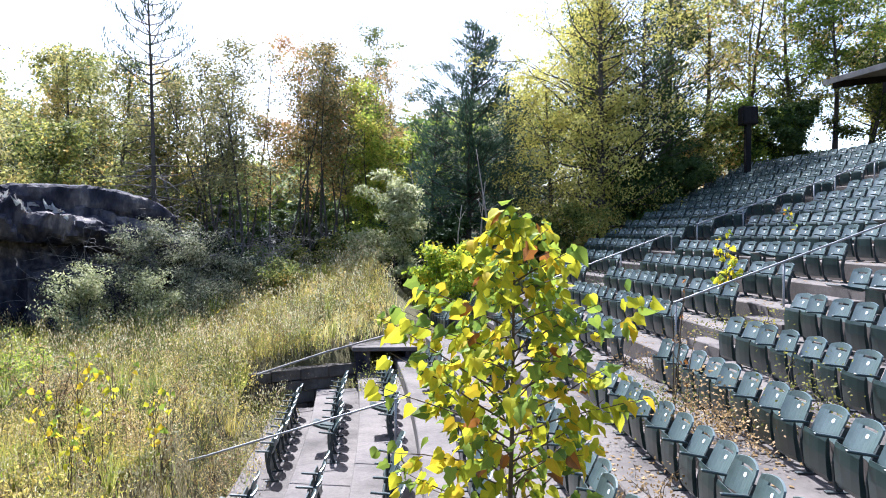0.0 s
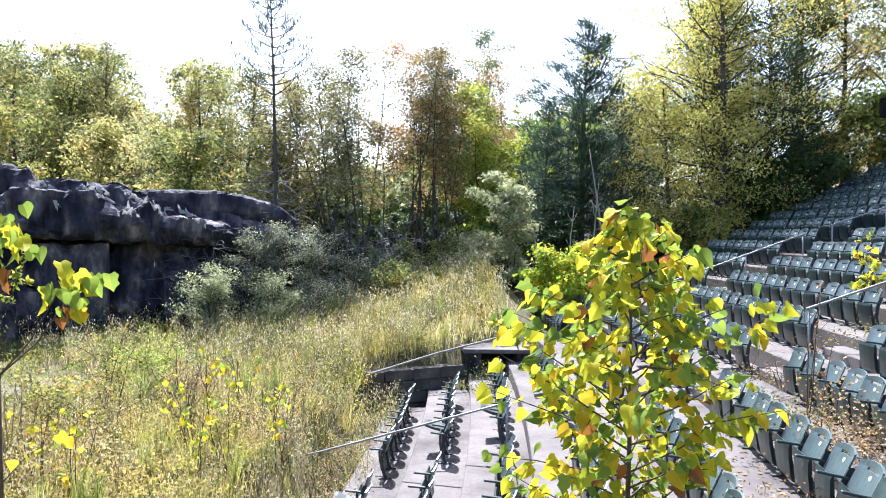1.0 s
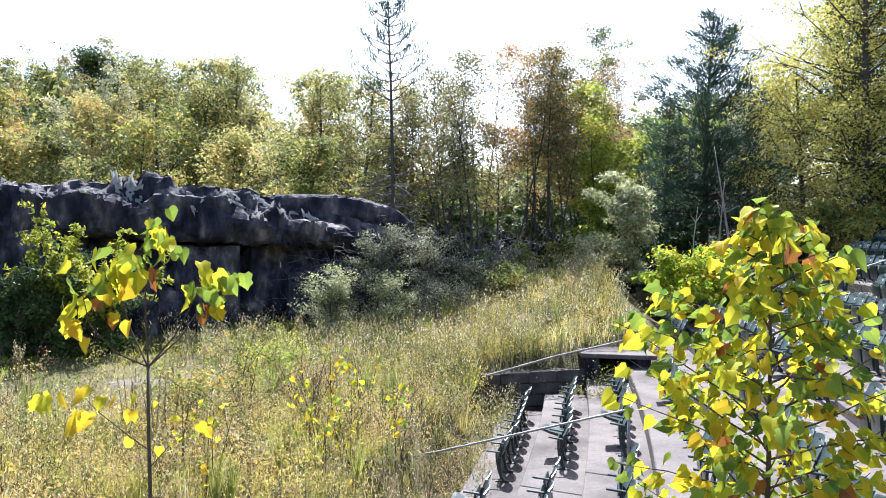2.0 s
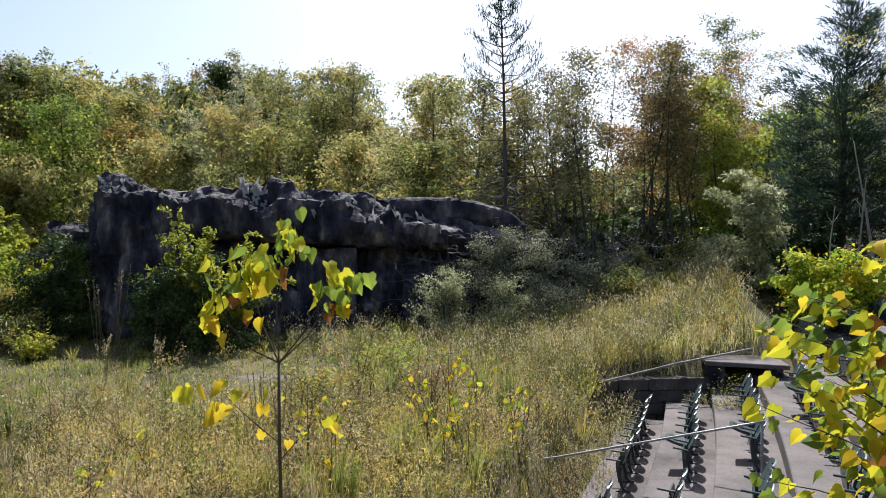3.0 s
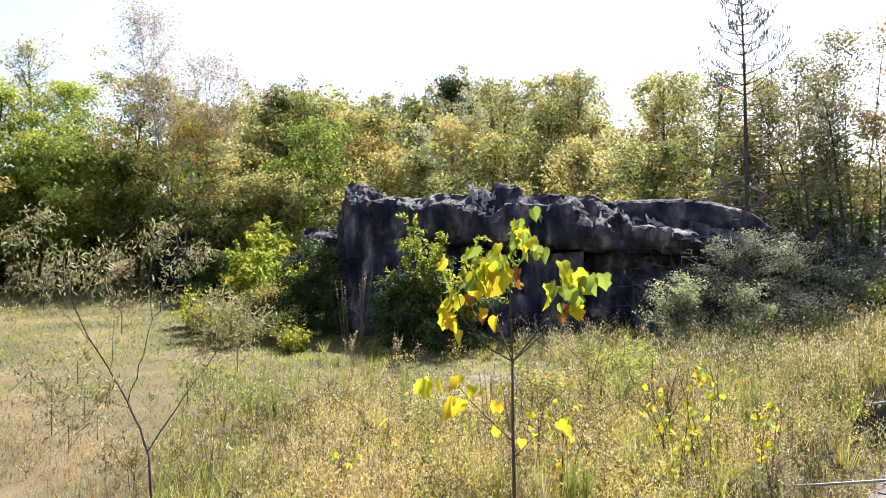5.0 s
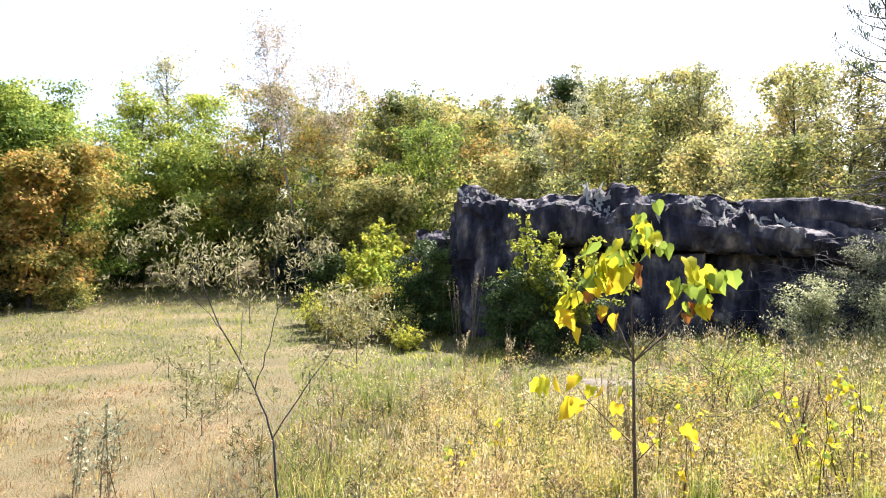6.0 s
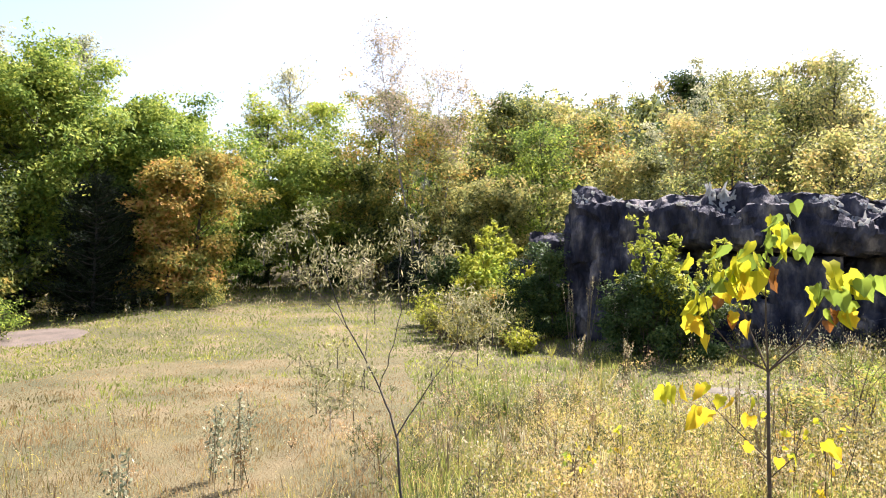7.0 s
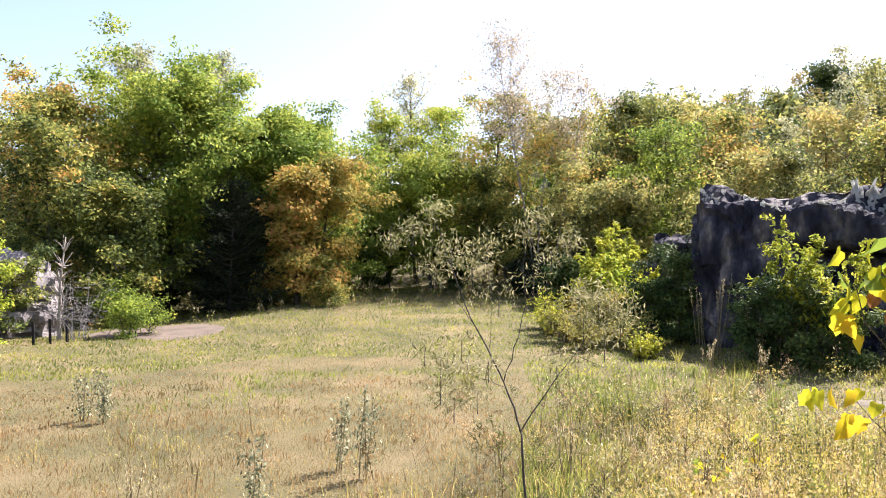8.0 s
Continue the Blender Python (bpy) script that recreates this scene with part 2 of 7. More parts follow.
def child(name, me, parent, label=""):
    ob = new(name, me)
    ob.parent = parent
    return tagged(ob, label)


def part(name, bm, material, parent, label=""):
    """Link a bmesh as one mesh object under a thing or a part."""
    me = bpy.data.meshes.new(name)
    bm.to_mesh(me)
    bm.free()
    me.materials.append(material)
    return child(name, me, parent, label)


def thing(name, m, label, category, group="", kind=""):
    ob = new(name)
    ob.empty_display_size = 0.2
    ob.matrix_world = m
    return tagged(ob, label, category, group, kind)


def box_bm(size, at=(0, 0, 0), bevel=0.01, turn=None, bm=None):
    """A bevelled box in a new or given bmesh; at is its centre."""
    out = bm or bmesh.new()
    b = bmesh.new()
    bmesh.ops.create_cube(b, size=1)
    bmesh.ops.scale(b, vec=size, verts=b.verts)
    if bevel:
        bmesh.ops.bevel(b, geom=b.edges[:], offset=bevel, segments=1, affect="EDGES")
    m = Matrix.Translation(at) @ (turn or Matrix())
    b.transform(m)
    tmp = bpy.data.meshes.new("tmp")
    b.to_mesh(tmp)
    b.free()
    out.from_mesh(tmp)
    bpy.data.meshes.remove(tmp)
    return out


def tube(points, radii, sides=6):
    """Vertices and quads of a tapered tube along points."""
    p = np.asarray(points, float)
    r = np.broadcast_to(np.asarray(radii, float), (len(p),))
    t = np.gradient(p, axis=0)
    t /= np.linalg.norm(t, axis=1)[:, None] + 1e-9
    ref = np.where(np.abs(t[:, 2:3]) > 0.9, np.array([[1.0, 0, 0]]), np.array([[0, 0, 1.0]]))
    a = np.cross(t, ref)
    a /= np.linalg.norm(a, axis=1)[:, None] + 1e-9
    b = np.cross(t, a)
    ang = np.linspace(0, 2 * np.pi, sides, endpoint=False)
    v = p[:, None] + r[:, None, None] * (np.cos(ang)[None, :, None] * a[:, None] + np.sin(ang)[None, :, None] * b[:, None])
    q = []
    for i in range(len(p) - 1):
        for j in range(sides):
            k = (j + 1) % sides
            q.append((i * sides + j, i * sides + k, (i + 1) * sides + k, (i + 1) * sides + j))
    top = (len(p) - 1) * sides
    for j in range(1, sides - 1, 2):
        q.append((top, top + j, top + j + 1, top + (j + 2 if j + 2 < sides else j + 1)))
    return v.reshape(-1, 3), np.array(q)


class Pile:
    """Collects tubes and leaves into one mesh."""

    def __init__(self):
        self.v, self.q, self.s, self.n = [], [], [], 0

    def add(self, v, q, slot=0):
        self.v.append(v)
        self.q.append(np.asarray(q) + self.n)
        self.s.append(np.full(len(q), slot))
        self.n += len(v)

    def mesh(self, name, mats, smooth=False):
        return mesh_from(name, np.concatenate(self.v), np.concatenate(self.q), mats, np.concatenate(self.s), smooth)


def unit(n, rg):
    d = rg.normal(size=(n, 3))
    return d / np.linalg.norm(d, axis=1)[:, None]


def leaves(centres, size, rg, long=1.5, along=None, flat=0.0, droop=0.0, tri=False, facing=None):
    """Kite-shaped leaves at centres, turned at random; along: main direction of each; flat: how much they lie level."""
    c = np.asarray(centres, float)
    n = len(c)
    size = np.broadcast_to(np.asarray(size, float), (n,)) * rg.uniform(0.65, 1.3, n)
    d = unit(n, rg) if along is None else along + 0.45 * unit(n, rg)
    d[:, 2] -= droop
    d /= np.linalg.norm(d, axis=1)[:, None] + 1e-9
    u = unit(n, rg)
    u[:, 2] += flat * np.where(u[:, 2] > 0, 1, -1)
    if facing is not None:
        u = facing + 0.75 * unit(n, rg)
        d = np.cross(u, d)
        d /= np.linalg.norm(d, axis=1)[:, None] + 1e-9
    w = np.cross(d, u)
    w /= np.linalg.norm(w, axis=1)[:, None] + 1e-9
    L, W = (size * long / 2)[:, None], (size / 2)[:, None]
    if tri:
        v = np.stack([c - d * L + w * W, c + d * L, c - d * L - w * W], 1).reshape(-1, 3)
        q = np.arange(3 * n).reshape(n, 3)
        return v, np.concatenate([q, q[:, 2:]], 1)
    v = np.stack([c - d * L, c + w * W - d * L * 0.1, c + d * L, c - w * W - d * L * 0.1], 1).reshape(-1, 3)
    return v, np.arange(4 * n).reshape(n, 4)


def polyline(start, way, length, n, wobble, rg, lift=0.0):
    """A wandering line from start; lift bends it up (or down)."""
    pts, d = [np.array(start, float)], np.array(way, float)
    d /= np.linalg.norm(d)
    for _ in range(n):
        d = d + rg.normal(size=3) * wobble + np.array([0, 0, lift])
        d /= np.linalg.norm(d)
        pts.append(pts[-1] + d * length / n)
    return np.array(pts)

# ---- lie of the land ----
RAD = 110.0                     # radius of the seating rows, about (-RAD, 4)
PROFILE_U = [-9.0, -4.25, -0.5, 4.82, 8.94, 14.76, 20.5, 26.0, 40.0]
PROFILE_Z = [-1.35, -1.30, -0.24, 1.48, 2.95, 4.86, 6.9, 8.7, 10.4]


STAGE_N = (0.540, 0.842)           # across the stage wall, which starts at (-6.6, 18.3)


def seat_u(x, y):
    return np.hypot(np.asarray(x) + RAD, np.asarray(y) - 4.0) - RAD


def at_row(u, s, z=0.0):
    """World place at distance u across the rows, s along them."""
    a = s / RAD
    return Vector((-RAD + (RAD + u) * math.cos(a), 4.0 + (RAD + u) * math.sin(a), z))


def slope_z(u):
    return np.interp(u, PROFILE_U, PROFILE_Z)


def smooth(a, b, x):
    t = np.clip((np.asarray(x, float) - a) / (b - a), 0, 1)
    return t * t * (3 - 2 * t)


def ground_z(x, y):
    """Height of the ground: flat meadow, seating hill, sunken front rows, wooded rise behind."""
    x, y = np.asarray(x, float), np.asarray(y, float)
    u = seat_u(x, y)
    hill = slope_z(u) - 0.35
    behind = (x + 6.6) * -STAGE_N[0] + (y - 18.3) * STAGE_N[1]
    in_seats = smooth(-4.5, -3.7, u) * (1 - smooth(0.0, 0.3, behind) * (1 - smooth(0.2, 2.5, u)))
    z = hill * in_seats
    d = np.hypot(x, y)
    az = np.degrees(np.arctan2(-x, y))
    z = z + (1 - in_seats) * 0.12 * np.sin(x * 0.31 + 1.3) * np.cos(y * 0.27)
    z = z + (1 - in_seats) * 2.5 * np.exp(-((x + 0.8) ** 2 + (y - 30.5) ** 2) / 55.0)
    rise = smooth(44, 95, d) * (11.5 * smooth(20, 38, az) * (1 - smooth(58, 76, az)) + 1.0)
    z = z + (1 - in_seats) * 0.9 * smooth(28, 46, d) * smooth(48, 62, az) * (1 - smooth(82, 94, az))
    return z + rise * (1 - in_seats) + smooth(110, 500, d) * 6


core = np.linspace(-60, 60, 121)
far = 60 * 1.28 ** np.arange(1, 18)
grid = np.concatenate([-far[::-1], core, far])
gx, gy = np.meshgrid(grid, grid, indexing="ij")
gz = ground_z(gx, gy)
n = len(grid)
idx = np.arange(n * n).reshape(n, n)
quads = np.stack([idx[:-1, :-1], idx[1:, :-1], idx[1:, 1:], idx[:-1, 1:]], -1).reshape(-1, 4)
ground = new("ground", mesh_from("ground", np.stack([gx, gy, gz], -1).reshape(-1, 3), quads, M_SOIL, smooth=True))
tagged(ground, "uneven brown soil with dry litter under the meadow", "ground", kind="structure")

# ---- terraces ----
PITCH = 1.14
U0, ROW_COUNT = -2.9, 21
AISLES = (9.1, 17.8)
BLOCKS = ((-2.0, AISLES[0] - 1.25), (AISLES[0] + 0.45, AISLES[1] - 1.25), (AISLES[1] + 0.45, 40.0))


def row_u(k):
    return U0 + PITCH * k


def row_z(k):
    return float(slope_z(row_u(k)))


def row_end(k):
    """How far along the rows the terrace of row k reaches."""
    return 15.4 + 0.75 * k if k < 4 else 22.9 + max(0.0, row_u(k) - 6.6) * 0.45


def terrace(k):
    """One concrete step of the seating, curved along the row."""
    b, z = bmesh.new(), row_z(k)
    low = row_z(k - 1) - 0.3 if k else z - 0.6
    end = row_end(k)
    count = 26
    rings = []
    for i in range(count + 1):
        s = -4.0 + (end + 4.0) * i / count
        u1, u2 = row_u(k) - 0.62, row_u(k) + PITCH - 0.62
        rings.append([b.verts.new(at_row(u, s, h)) for u, h in ((u1, low), (u1, z - 0.02), (u1 + 0.02, z), (u2 + 0.01, z), (u2 + 0.01, low))])
    for a, c in zip(rings, rings[1:]):
        for i in range(5):
            j = (i + 1) % 5
            b.faces.new((a[i], a[j], c[j], c[i]))
    b.faces.new(rings[0][::-1])
    b.faces.new(rings[-1])
    bmesh.ops.recalc_face_normals(b, faces=b.faces)
    me = bpy.data.meshes.new("terrace_step")
    b.to_mesh(me)
    b.free()
    me.materials.append(M_CONCRETE)
    return tagged(new("terrace_step", me), "weathered grey concrete seating step, stained and littered", "terrace", "seating steps", "structure")


for k in range(ROW_COUNT):
    terrace(k)


def aisle_step(k, s1, s2):
    """A half-height concrete step in an aisle, against the riser of the next row."""
    b = bmesh.new()
    z, u = row_z(k), row_u(k) + PITCH - 0.62
    h = (row_z(k + 1) - z) * 0.5
    ring = []
    for s in (s1, (s1 + s2) / 2, s2):
        ring.append([b.verts.new(at_row(uu, s, zz)) for uu, zz in ((u - 0.42, z - 0.02), (u - 0.42, z + h - 0.015), (u - 0.405, z + h), (u + 0.002, z + h), (u + 0.002, z - 0.02))])
    for a, c in zip(ring, ring[1:]):
        for i in range(5):
            b.faces.new((a[i], a[(i + 1) % 5], c[(i + 1) % 5], c[i]))
    b.faces.new(ring[0][::-1])
    b.faces.new(ring[-1])
    bmesh.ops.recalc_face_normals(b, faces=b.faces)
    me = bpy.data.meshes.new("aisle_step")
    b.to_mesh(me)
    b.free()
    me.materials.append(M_CONCRETE)
    tagged(new("aisle_step", me), "weathered concrete half step in an aisle", "step", "aisle steps", "structure")


for k in range(ROW_COUNT - 1):
    for q, a in enumerate(AISLES):
        if 4 <= k and a < row_end(k) - 1:
            aisle_step(k, a - 1.05, a + 0.25)

# ---- seats ----
def seat_parts():
    """Meshes of a folded stadium seat facing -x, width along y, standing on z = 0."""
    back = bmesh.new()
    # curved back: shaped top edge, slot near the top, slight dish
    cols, zs = 9, [0.48, 0.57, 0.66, 0.715, 0.745, 0.785]
    half = 0.235
    grid_v = {}
    for side in (0, 1):
        for i in range(cols):
            f = -1 + 2 * i / (cols - 1)
            for j, z in enumerate(zs):
                top = z + (0.035 * (1 - f * f) if j == 5 else 0.0)
                x = 0.06 + (z - 0.45) * 0.42 - 0.045 * f * f + side * 0.022
                grid_v[side, i, j] = back.verts.new((x, f * half * (1 - 0.05 * (j == 5)), top))
    hole = {(i, 3) for i in range(2, cols - 3)}
    cell = lambda i, j: 0 <= i < cols - 1 and 0 <= j < len(zs) - 1 and (i, j) not in hole
    for i in range(cols - 1):
        for j in range(len(zs) - 1):
            if not cell(i, j):
                continue
            ring = [(i, j), (i, j + 1), (i + 1, j + 1), (i + 1, j)]
            back.faces.new([grid_v[0, a, c] for a, c in ring[::-1]])
            back.faces.new([grid_v[1, a, c] for a, c in ring])
            for (a, c), other in ((((i, j), (i, j + 1)), (i - 1, j)), (((i, j + 1), (i + 1, j + 1)), (i, j + 1)), (((i + 1, j + 1), (i + 1, j)), (i + 1, j)), (((i + 1, j), (i, j)), (i, j - 1))):
                if not cell(*other):
                    back.faces.new((grid_v[0, *a], grid_v[0, *c], grid_v[1, *c], grid_v[1, *a]))
    bmesh.ops.recalc_face_normals(back, faces=back.faces)
    pan = bmesh.new()
    # folded-up seat pan, rounded front lip at the top
    prof = [(0.0, 0.10), (-0.03, 0.15), (-0.058, 0.36), (-0.062, 0.50), (-0.048, 0.545), (-0.03, 0.54), (-0.022, 0.50), (-0.012, 0.36), (0.02, 0.2), (0.03, 0.10)]
    for f in (-1, -0.4, 0.4, 1):
        pinch = 0.012 * abs(f)
        for x, z in prof:
            pan.verts.new((x + pinch, f * 0.215, z))
    pan.verts.ensure_lookup_table()
    m = len(prof)
    for r in range(3):
        for i in range(m):
            j = (i + 1) % m
            pan.faces.new([pan.verts[q] for q in (r * m + i, r * m + j, (r + 1) * m + j, (r + 1) * m + i)])
    pan.faces.new([pan.verts[i] for i in range(m)])
    pan.faces.new([pan.verts[3 * m + i] for i in range(m)][::-1])
    bmesh.ops.recalc_face_normals(pan, faces=pan.faces)
    leg = bmesh.new()
    # iron standard between two seats: bowed upright with a foot
    line = [(0.10, 0.0), (0.05, 0.10), (0.02, 0.30), (0.05, 0.50), (0.12, 0.66)]
    for y in (-0.014, 0.014):
        for x, z in line:
            leg.verts.new((x - 0.03, y, z))
            leg.verts.new((x + 0.03, y, z))
    leg.verts.ensure_lookup_table()
    w = 2 * len(line)
    for i in range(len(line) - 1):
        a = 2 * i
        leg.faces.new([leg.verts[q] for q in (a, a + 1, a + 3, a + 2)])
        leg.faces.new([leg.verts[q] for q in (w + a, w + a + 2, w + a + 3, w + a + 1)])
        leg.faces.new([leg.verts[q] for q in (a, a + 2, w + a + 2, w + a)])
        leg.faces.new([leg.verts[q] for q in (a + 1, w + a + 1, w + a + 3, a + 3)])
    box_bm((0.26, 0.07, 0.02), (0.07, 0, 0.01), 0.004, bm=leg)
    bmesh.ops.recalc_face_normals(leg, faces=leg.faces)
    arm = box_bm((0.30, 0.05, 0.028), (-0.06, 0, 0.575), 0.008, Matrix.Rotation(0.12, 4, "Y"))
    plate = bmesh.new()
    bmesh.ops.create_cone(plate, cap_ends=True, segments=12, radius1=0.025, radius2=0.025, depth=0.006)
    plate.transform(Matrix.Translation((0.146, 0, 0.662)) @ Matrix.Rotation(radians(-90 + 22.8), 4, "Y"))
    out = {}
    for name, b, mat in (("backrest", back, M_SEATBACK), ("seat", pan, M_SEAT), ("leg", leg, M_IRON), ("armrest", arm, M_SEAT), ("number_plate", plate, M_PLATE)):
        b.transform(Matrix.Translation((0, -0.275, 0)) if name in ("leg", "armrest") else Matrix())
        me = bpy.data.meshes.new(name)
        b.to_mesh(me)
        b.free()
        me.materials.append(mat)
        out[name] = me
    return out


SEAT = seat_parts()
SEAT_W = 0.55
spots = []
seat_rng = random.Random(5)
for k in range(ROW_COUNT):
    u, z = row_u(k), row_z(k)
    for bi, (s1, s2) in enumerate(BLOCKS):
        s2 = min(s2, 14.9 if k < 4 else row_end(k) - 0.3)
        if k < 4 and bi == 0:
            s1 = 3.0
        scale = (RAD + u) / RAD
        count = int((s2 - s1) * scale / SEAT_W)
        if count < 3:
            continue
        for i in range(count):
            s = s1 + (i + 0.5) * (s2 - s1) / count
            p = at_row(u, s, z)
            if p.y < 2.5 + 0.35 * p.x or p.y < 4.5:
                continue
            spots.append((p, math.degrees(s / RAD), math.hypot(p.x, p.y), i == count - 1))
spots.sort(key=lambda q: q[2])
templates = {}
for p, turn, d, last in spots[:300]:
    m = pose(*p, seat_rng.uniform(-1, 1), seat_rng.uniform(-4, 4), turn + seat_rng.uniform(-2.5, 2.5))
    lowered = seat_rng.random() < 0.07
    if lowered not in templates:
        seat_thing = templates[lowered] = thing("stadium_seat", m, "faded dark green stadium seat with white number plate, " + ("seat lowered" if lowered else "folded up"), "seat", "rows of stadium seats")
        for name in ("backrest", "seat", "leg", "armrest"):
            piece = child(name, SEAT[name], seat_thing)
            if name == "seat" and lowered:
                piece.matrix_local = pose(0.02, 0, 0.44) @ pose(0, 0, 0, 0, -68, 0) @ pose(0, 0, -0.12)
            if name == "backrest":
                child("number_plate", SEAT["number_plate"], piece, "round white number plate")
    else:
        copy_thing(templates[lowered], m)
arrays = []
for name, slot in (("backrest", 3), ("seat", 0), ("leg", 1), ("armrest", 0), ("number_plate", 2)):
    me = SEAT[name]
    co = np.empty(len(me.vertices) * 3)
    me.vertices.foreach_get("co", co)
    fs = []
    for f in me.polygons:
        v = list(f.vertices)
        for i in range(1, len(v) - 1, 2):
            fs.append((v[0], v[i], v[i + 1], v[i + 2] if i + 2 < len(v) else v[i + 1]))
    arrays.append((co.reshape(-1, 3), np.array(fs), slot))
far_seats = Pile()
for p, turn, d, last in spots[300:]:
    m = np.array(pose(*p, 0, seat_rng.uniform(-2.5, 2.5), turn + seat_rng.uniform(-1.5, 1.5)))
    for co, fs, slot in arrays:
        far_seats.add(co @ m[:3, :3].T + m[:3, 3], fs, slot)
tagged(new("stadium_seats", far_seats.mesh("stadium_seats", [M_SEAT, M_IRON, M_PLATE, M_SEATBACK])), "many rows of faded green folding stadium seats on concrete steps", "seats", "rows of stadium seats", "stuff")


# ---- handrails in the aisles ----
def handrail(s, u1, u2, posts, lift=0.92):
    """A pipe rail up an aisle at s along the rows, with posts at the given u."""
    a = at_row(u1, s, float(slope_z(u1)))
    rail = thing("handrail", Matrix.Translation(a), "weathered galvanised pipe handrail beside the concrete aisle steps", "handrail", "aisle handrails")
    us = np.linspace(u1, u2, 12)
    pts = [at_row(u, s, float(slope_z(u)) + lift) - a for u in us]
    v, q = tube(pts, 0.021, 8)
    child("top_rail", mesh_from("top_rail", v, q, M_RAIL, smooth=True), rail)
    for u in posts:
        z = float(slope_z(u))
        v, q = tube([at_row(u, s, z - 0.25) - a, at_row(u, s, z + 0.3) - a, at_row(u, s, z + lift) - a], 0.022, 8)
        child("post", mesh_from("post", v, q, M_RAIL, smooth=True), rail)
    return rail


handrail(AISLES[0], -4.3, -0.45, (-0.5, ), 0.95)
handrail(AISLES[0], 4.8, 9.4, (4.85, 7.0, 9.3), 1.0)
handrail(AISLES[1], 4.6, 9.1, (4.7, 7.3, 9.05), 0.82)
handrail(AISLES[1], 9.9, 16.6, (9.95, 11.6, 14.2, 15.0, 16.5), 0.82)

# ---- shelter and loudspeaker above the seats ----
def shelter():
    """Open timber shelter behind the top row: posts, beam, sloping roof."""
    b = (18.5, 31.5, float(ground_z(18.5, 31.5)))
    top = thing("shelter", Matrix.Translation(b) @ Matrix.Rotation(0.2, 4, "Z"), "dark timber shelter with grey sloping roof behind seats", "shelter")
    h = 3.3
    for x, y in ((2.2, 0), (2.2, -6.6), (6.2, 0), (6.2, -6.6)):
        part("post", box_bm((0.34, 0.34, h + 1.0), (x, y, h / 2 - 0.5), 0.015), M_DARKWOOD, top)
    part("beam", box_bm((0.24, 8.6, 0.5), (2.2, -3.3, h + 0.42), 0.012), M_DARKWOOD, top)
    part("beam", box_bm((0.24, 8.6, 0.5), (6.2, -3.3, h + 1.02), 0.012), M_DARKWOOD, top)
    for y in (-6.6, -3.3, 0.0):
        part("rafter", box_bm((7.6, 0.16, 0.28), (2.4, y, h + 0.72), 0.01, Matrix.Rotation(-0.14, 4, "Y")), M_DARKWOOD, top)
    part("roof", box_bm((8.4, 8.7, 0.14), (2.7, -3.85, h + 0.98), 0.02, Matrix.Rotation(-0.14, 4, "Y")), M_ROOF, top, "grey shingle roof")
    part("fascia", box_bm((0.05, 8.7, 0.24), (-1.48, -3.85, h + 0.36), 0.008), M_ROOF, top)


shelter()


def loudspeaker_post():
    x, y = 14.6, 34.0
    z = float(ground_z(x, y))
    top = thing("loudspeaker_post", Matrix.Translation((x, y, z)), "black loudspeaker box on a dark timber post", "loudspeaker")
    part("post", box_bm((0.26, 0.26, 3.7), (0, 0, 1.45), 0.02), M_DARKWOOD, top)
    cab = part("cabinet", box_bm((0.72, 0.62, 0.85), (0, 0, 3.7), 0.03), M_DARKWOOD, top, "black loudspeaker cabinet")
    part("grille", box_bm((0.60, 0.03, 0.72), (0, -0.325, 3.7), 0.006), M_DARKWOOD, cab)


loudspeaker_post()


# ---- stage edge: retaining wall, slab, fallen pole ----
def stage_wall():
    a, b = Vector((-6.6, 18.3, 0)), Vector((-2.55, 20.9, 0))
    way = (b - a).normalized()
    turn = Matrix.Rotation(math.atan2(way.y, way.x), 4, "Z")
    wall = tagged(new("wall_stage", None), "dark stone retaining wall along the overgrown stage edge", "wall", kind="structure")
    wall.matrix_world = Matrix.Translation(a) @ turn
    rg = random.Random(3)
    length = (b - a).length
    shapes = []
    for i in range(6):
        shapes.append(box_bm((1, 0.4, 0.31), (0, 0, 0), 0.03))
        for v in shapes[-1].verts:
            v.co += Vector((rg.uniform(-0.02, 0.02), rg.uniform(-0.025, 0.025), rg.uniform(-0.015, 0.015)))
    metas = []
    for s in shapes:
        me = bpy.data.meshes.new("stone")
        s.to_mesh(me)
        s.free()
        me.materials.append(M_STAGE)
        metas.append(me)
    for course in range(4):
        x = -0.3 * (course % 2)
        while x < length:
            w = rg.uniform(0.6, 1.1)
            st = new("stone", rg.choice(metas))
            st.parent = wall
            st.matrix_local = Matrix.Translation((x + w / 2, rg.uniform(-0.03, 0.03), -1.14 + course * 0.32)) @ Matrix.Diagonal((w - 0.015, 1, 1, 1))
            x += w


stage_wall()
slab = thing("stage_slab", pose(-1.75, 21.2, 0.42, 0, 1.5, 14), "grey concrete slab bridging the stage corner", "slab")
part("slab_top", box_bm((2.1, 1.5, 0.12), (0, 0, 0), 0.015), M_CONCRETE, slab)
part("pier", box_bm((0.4, 1.2, 1.6), (-0.7, 0.1, -0.86), 0.02), M_ROCK, slab)
part("pier", box_bm((0.4, 1.2, 1.6), (0.75, 0.1, -0.86), 0.02), M_ROCK, slab)
v, q = tube([(-4.9, 18.6, 0.05), (-3.3, 20.0, 0.42), (-1.5, 21.4, 0.75)], [0.03, 0.03, 0.03], 7)
tagged(new("fallen_pole", mesh_from("fallen_pole", v, q, M_DEADWOOD, smooth=True)), "thin pale pole leaning along the stage edge", "pole")


# ---- the artificial rock ----
from mathutils.bvhtree import BVHTree

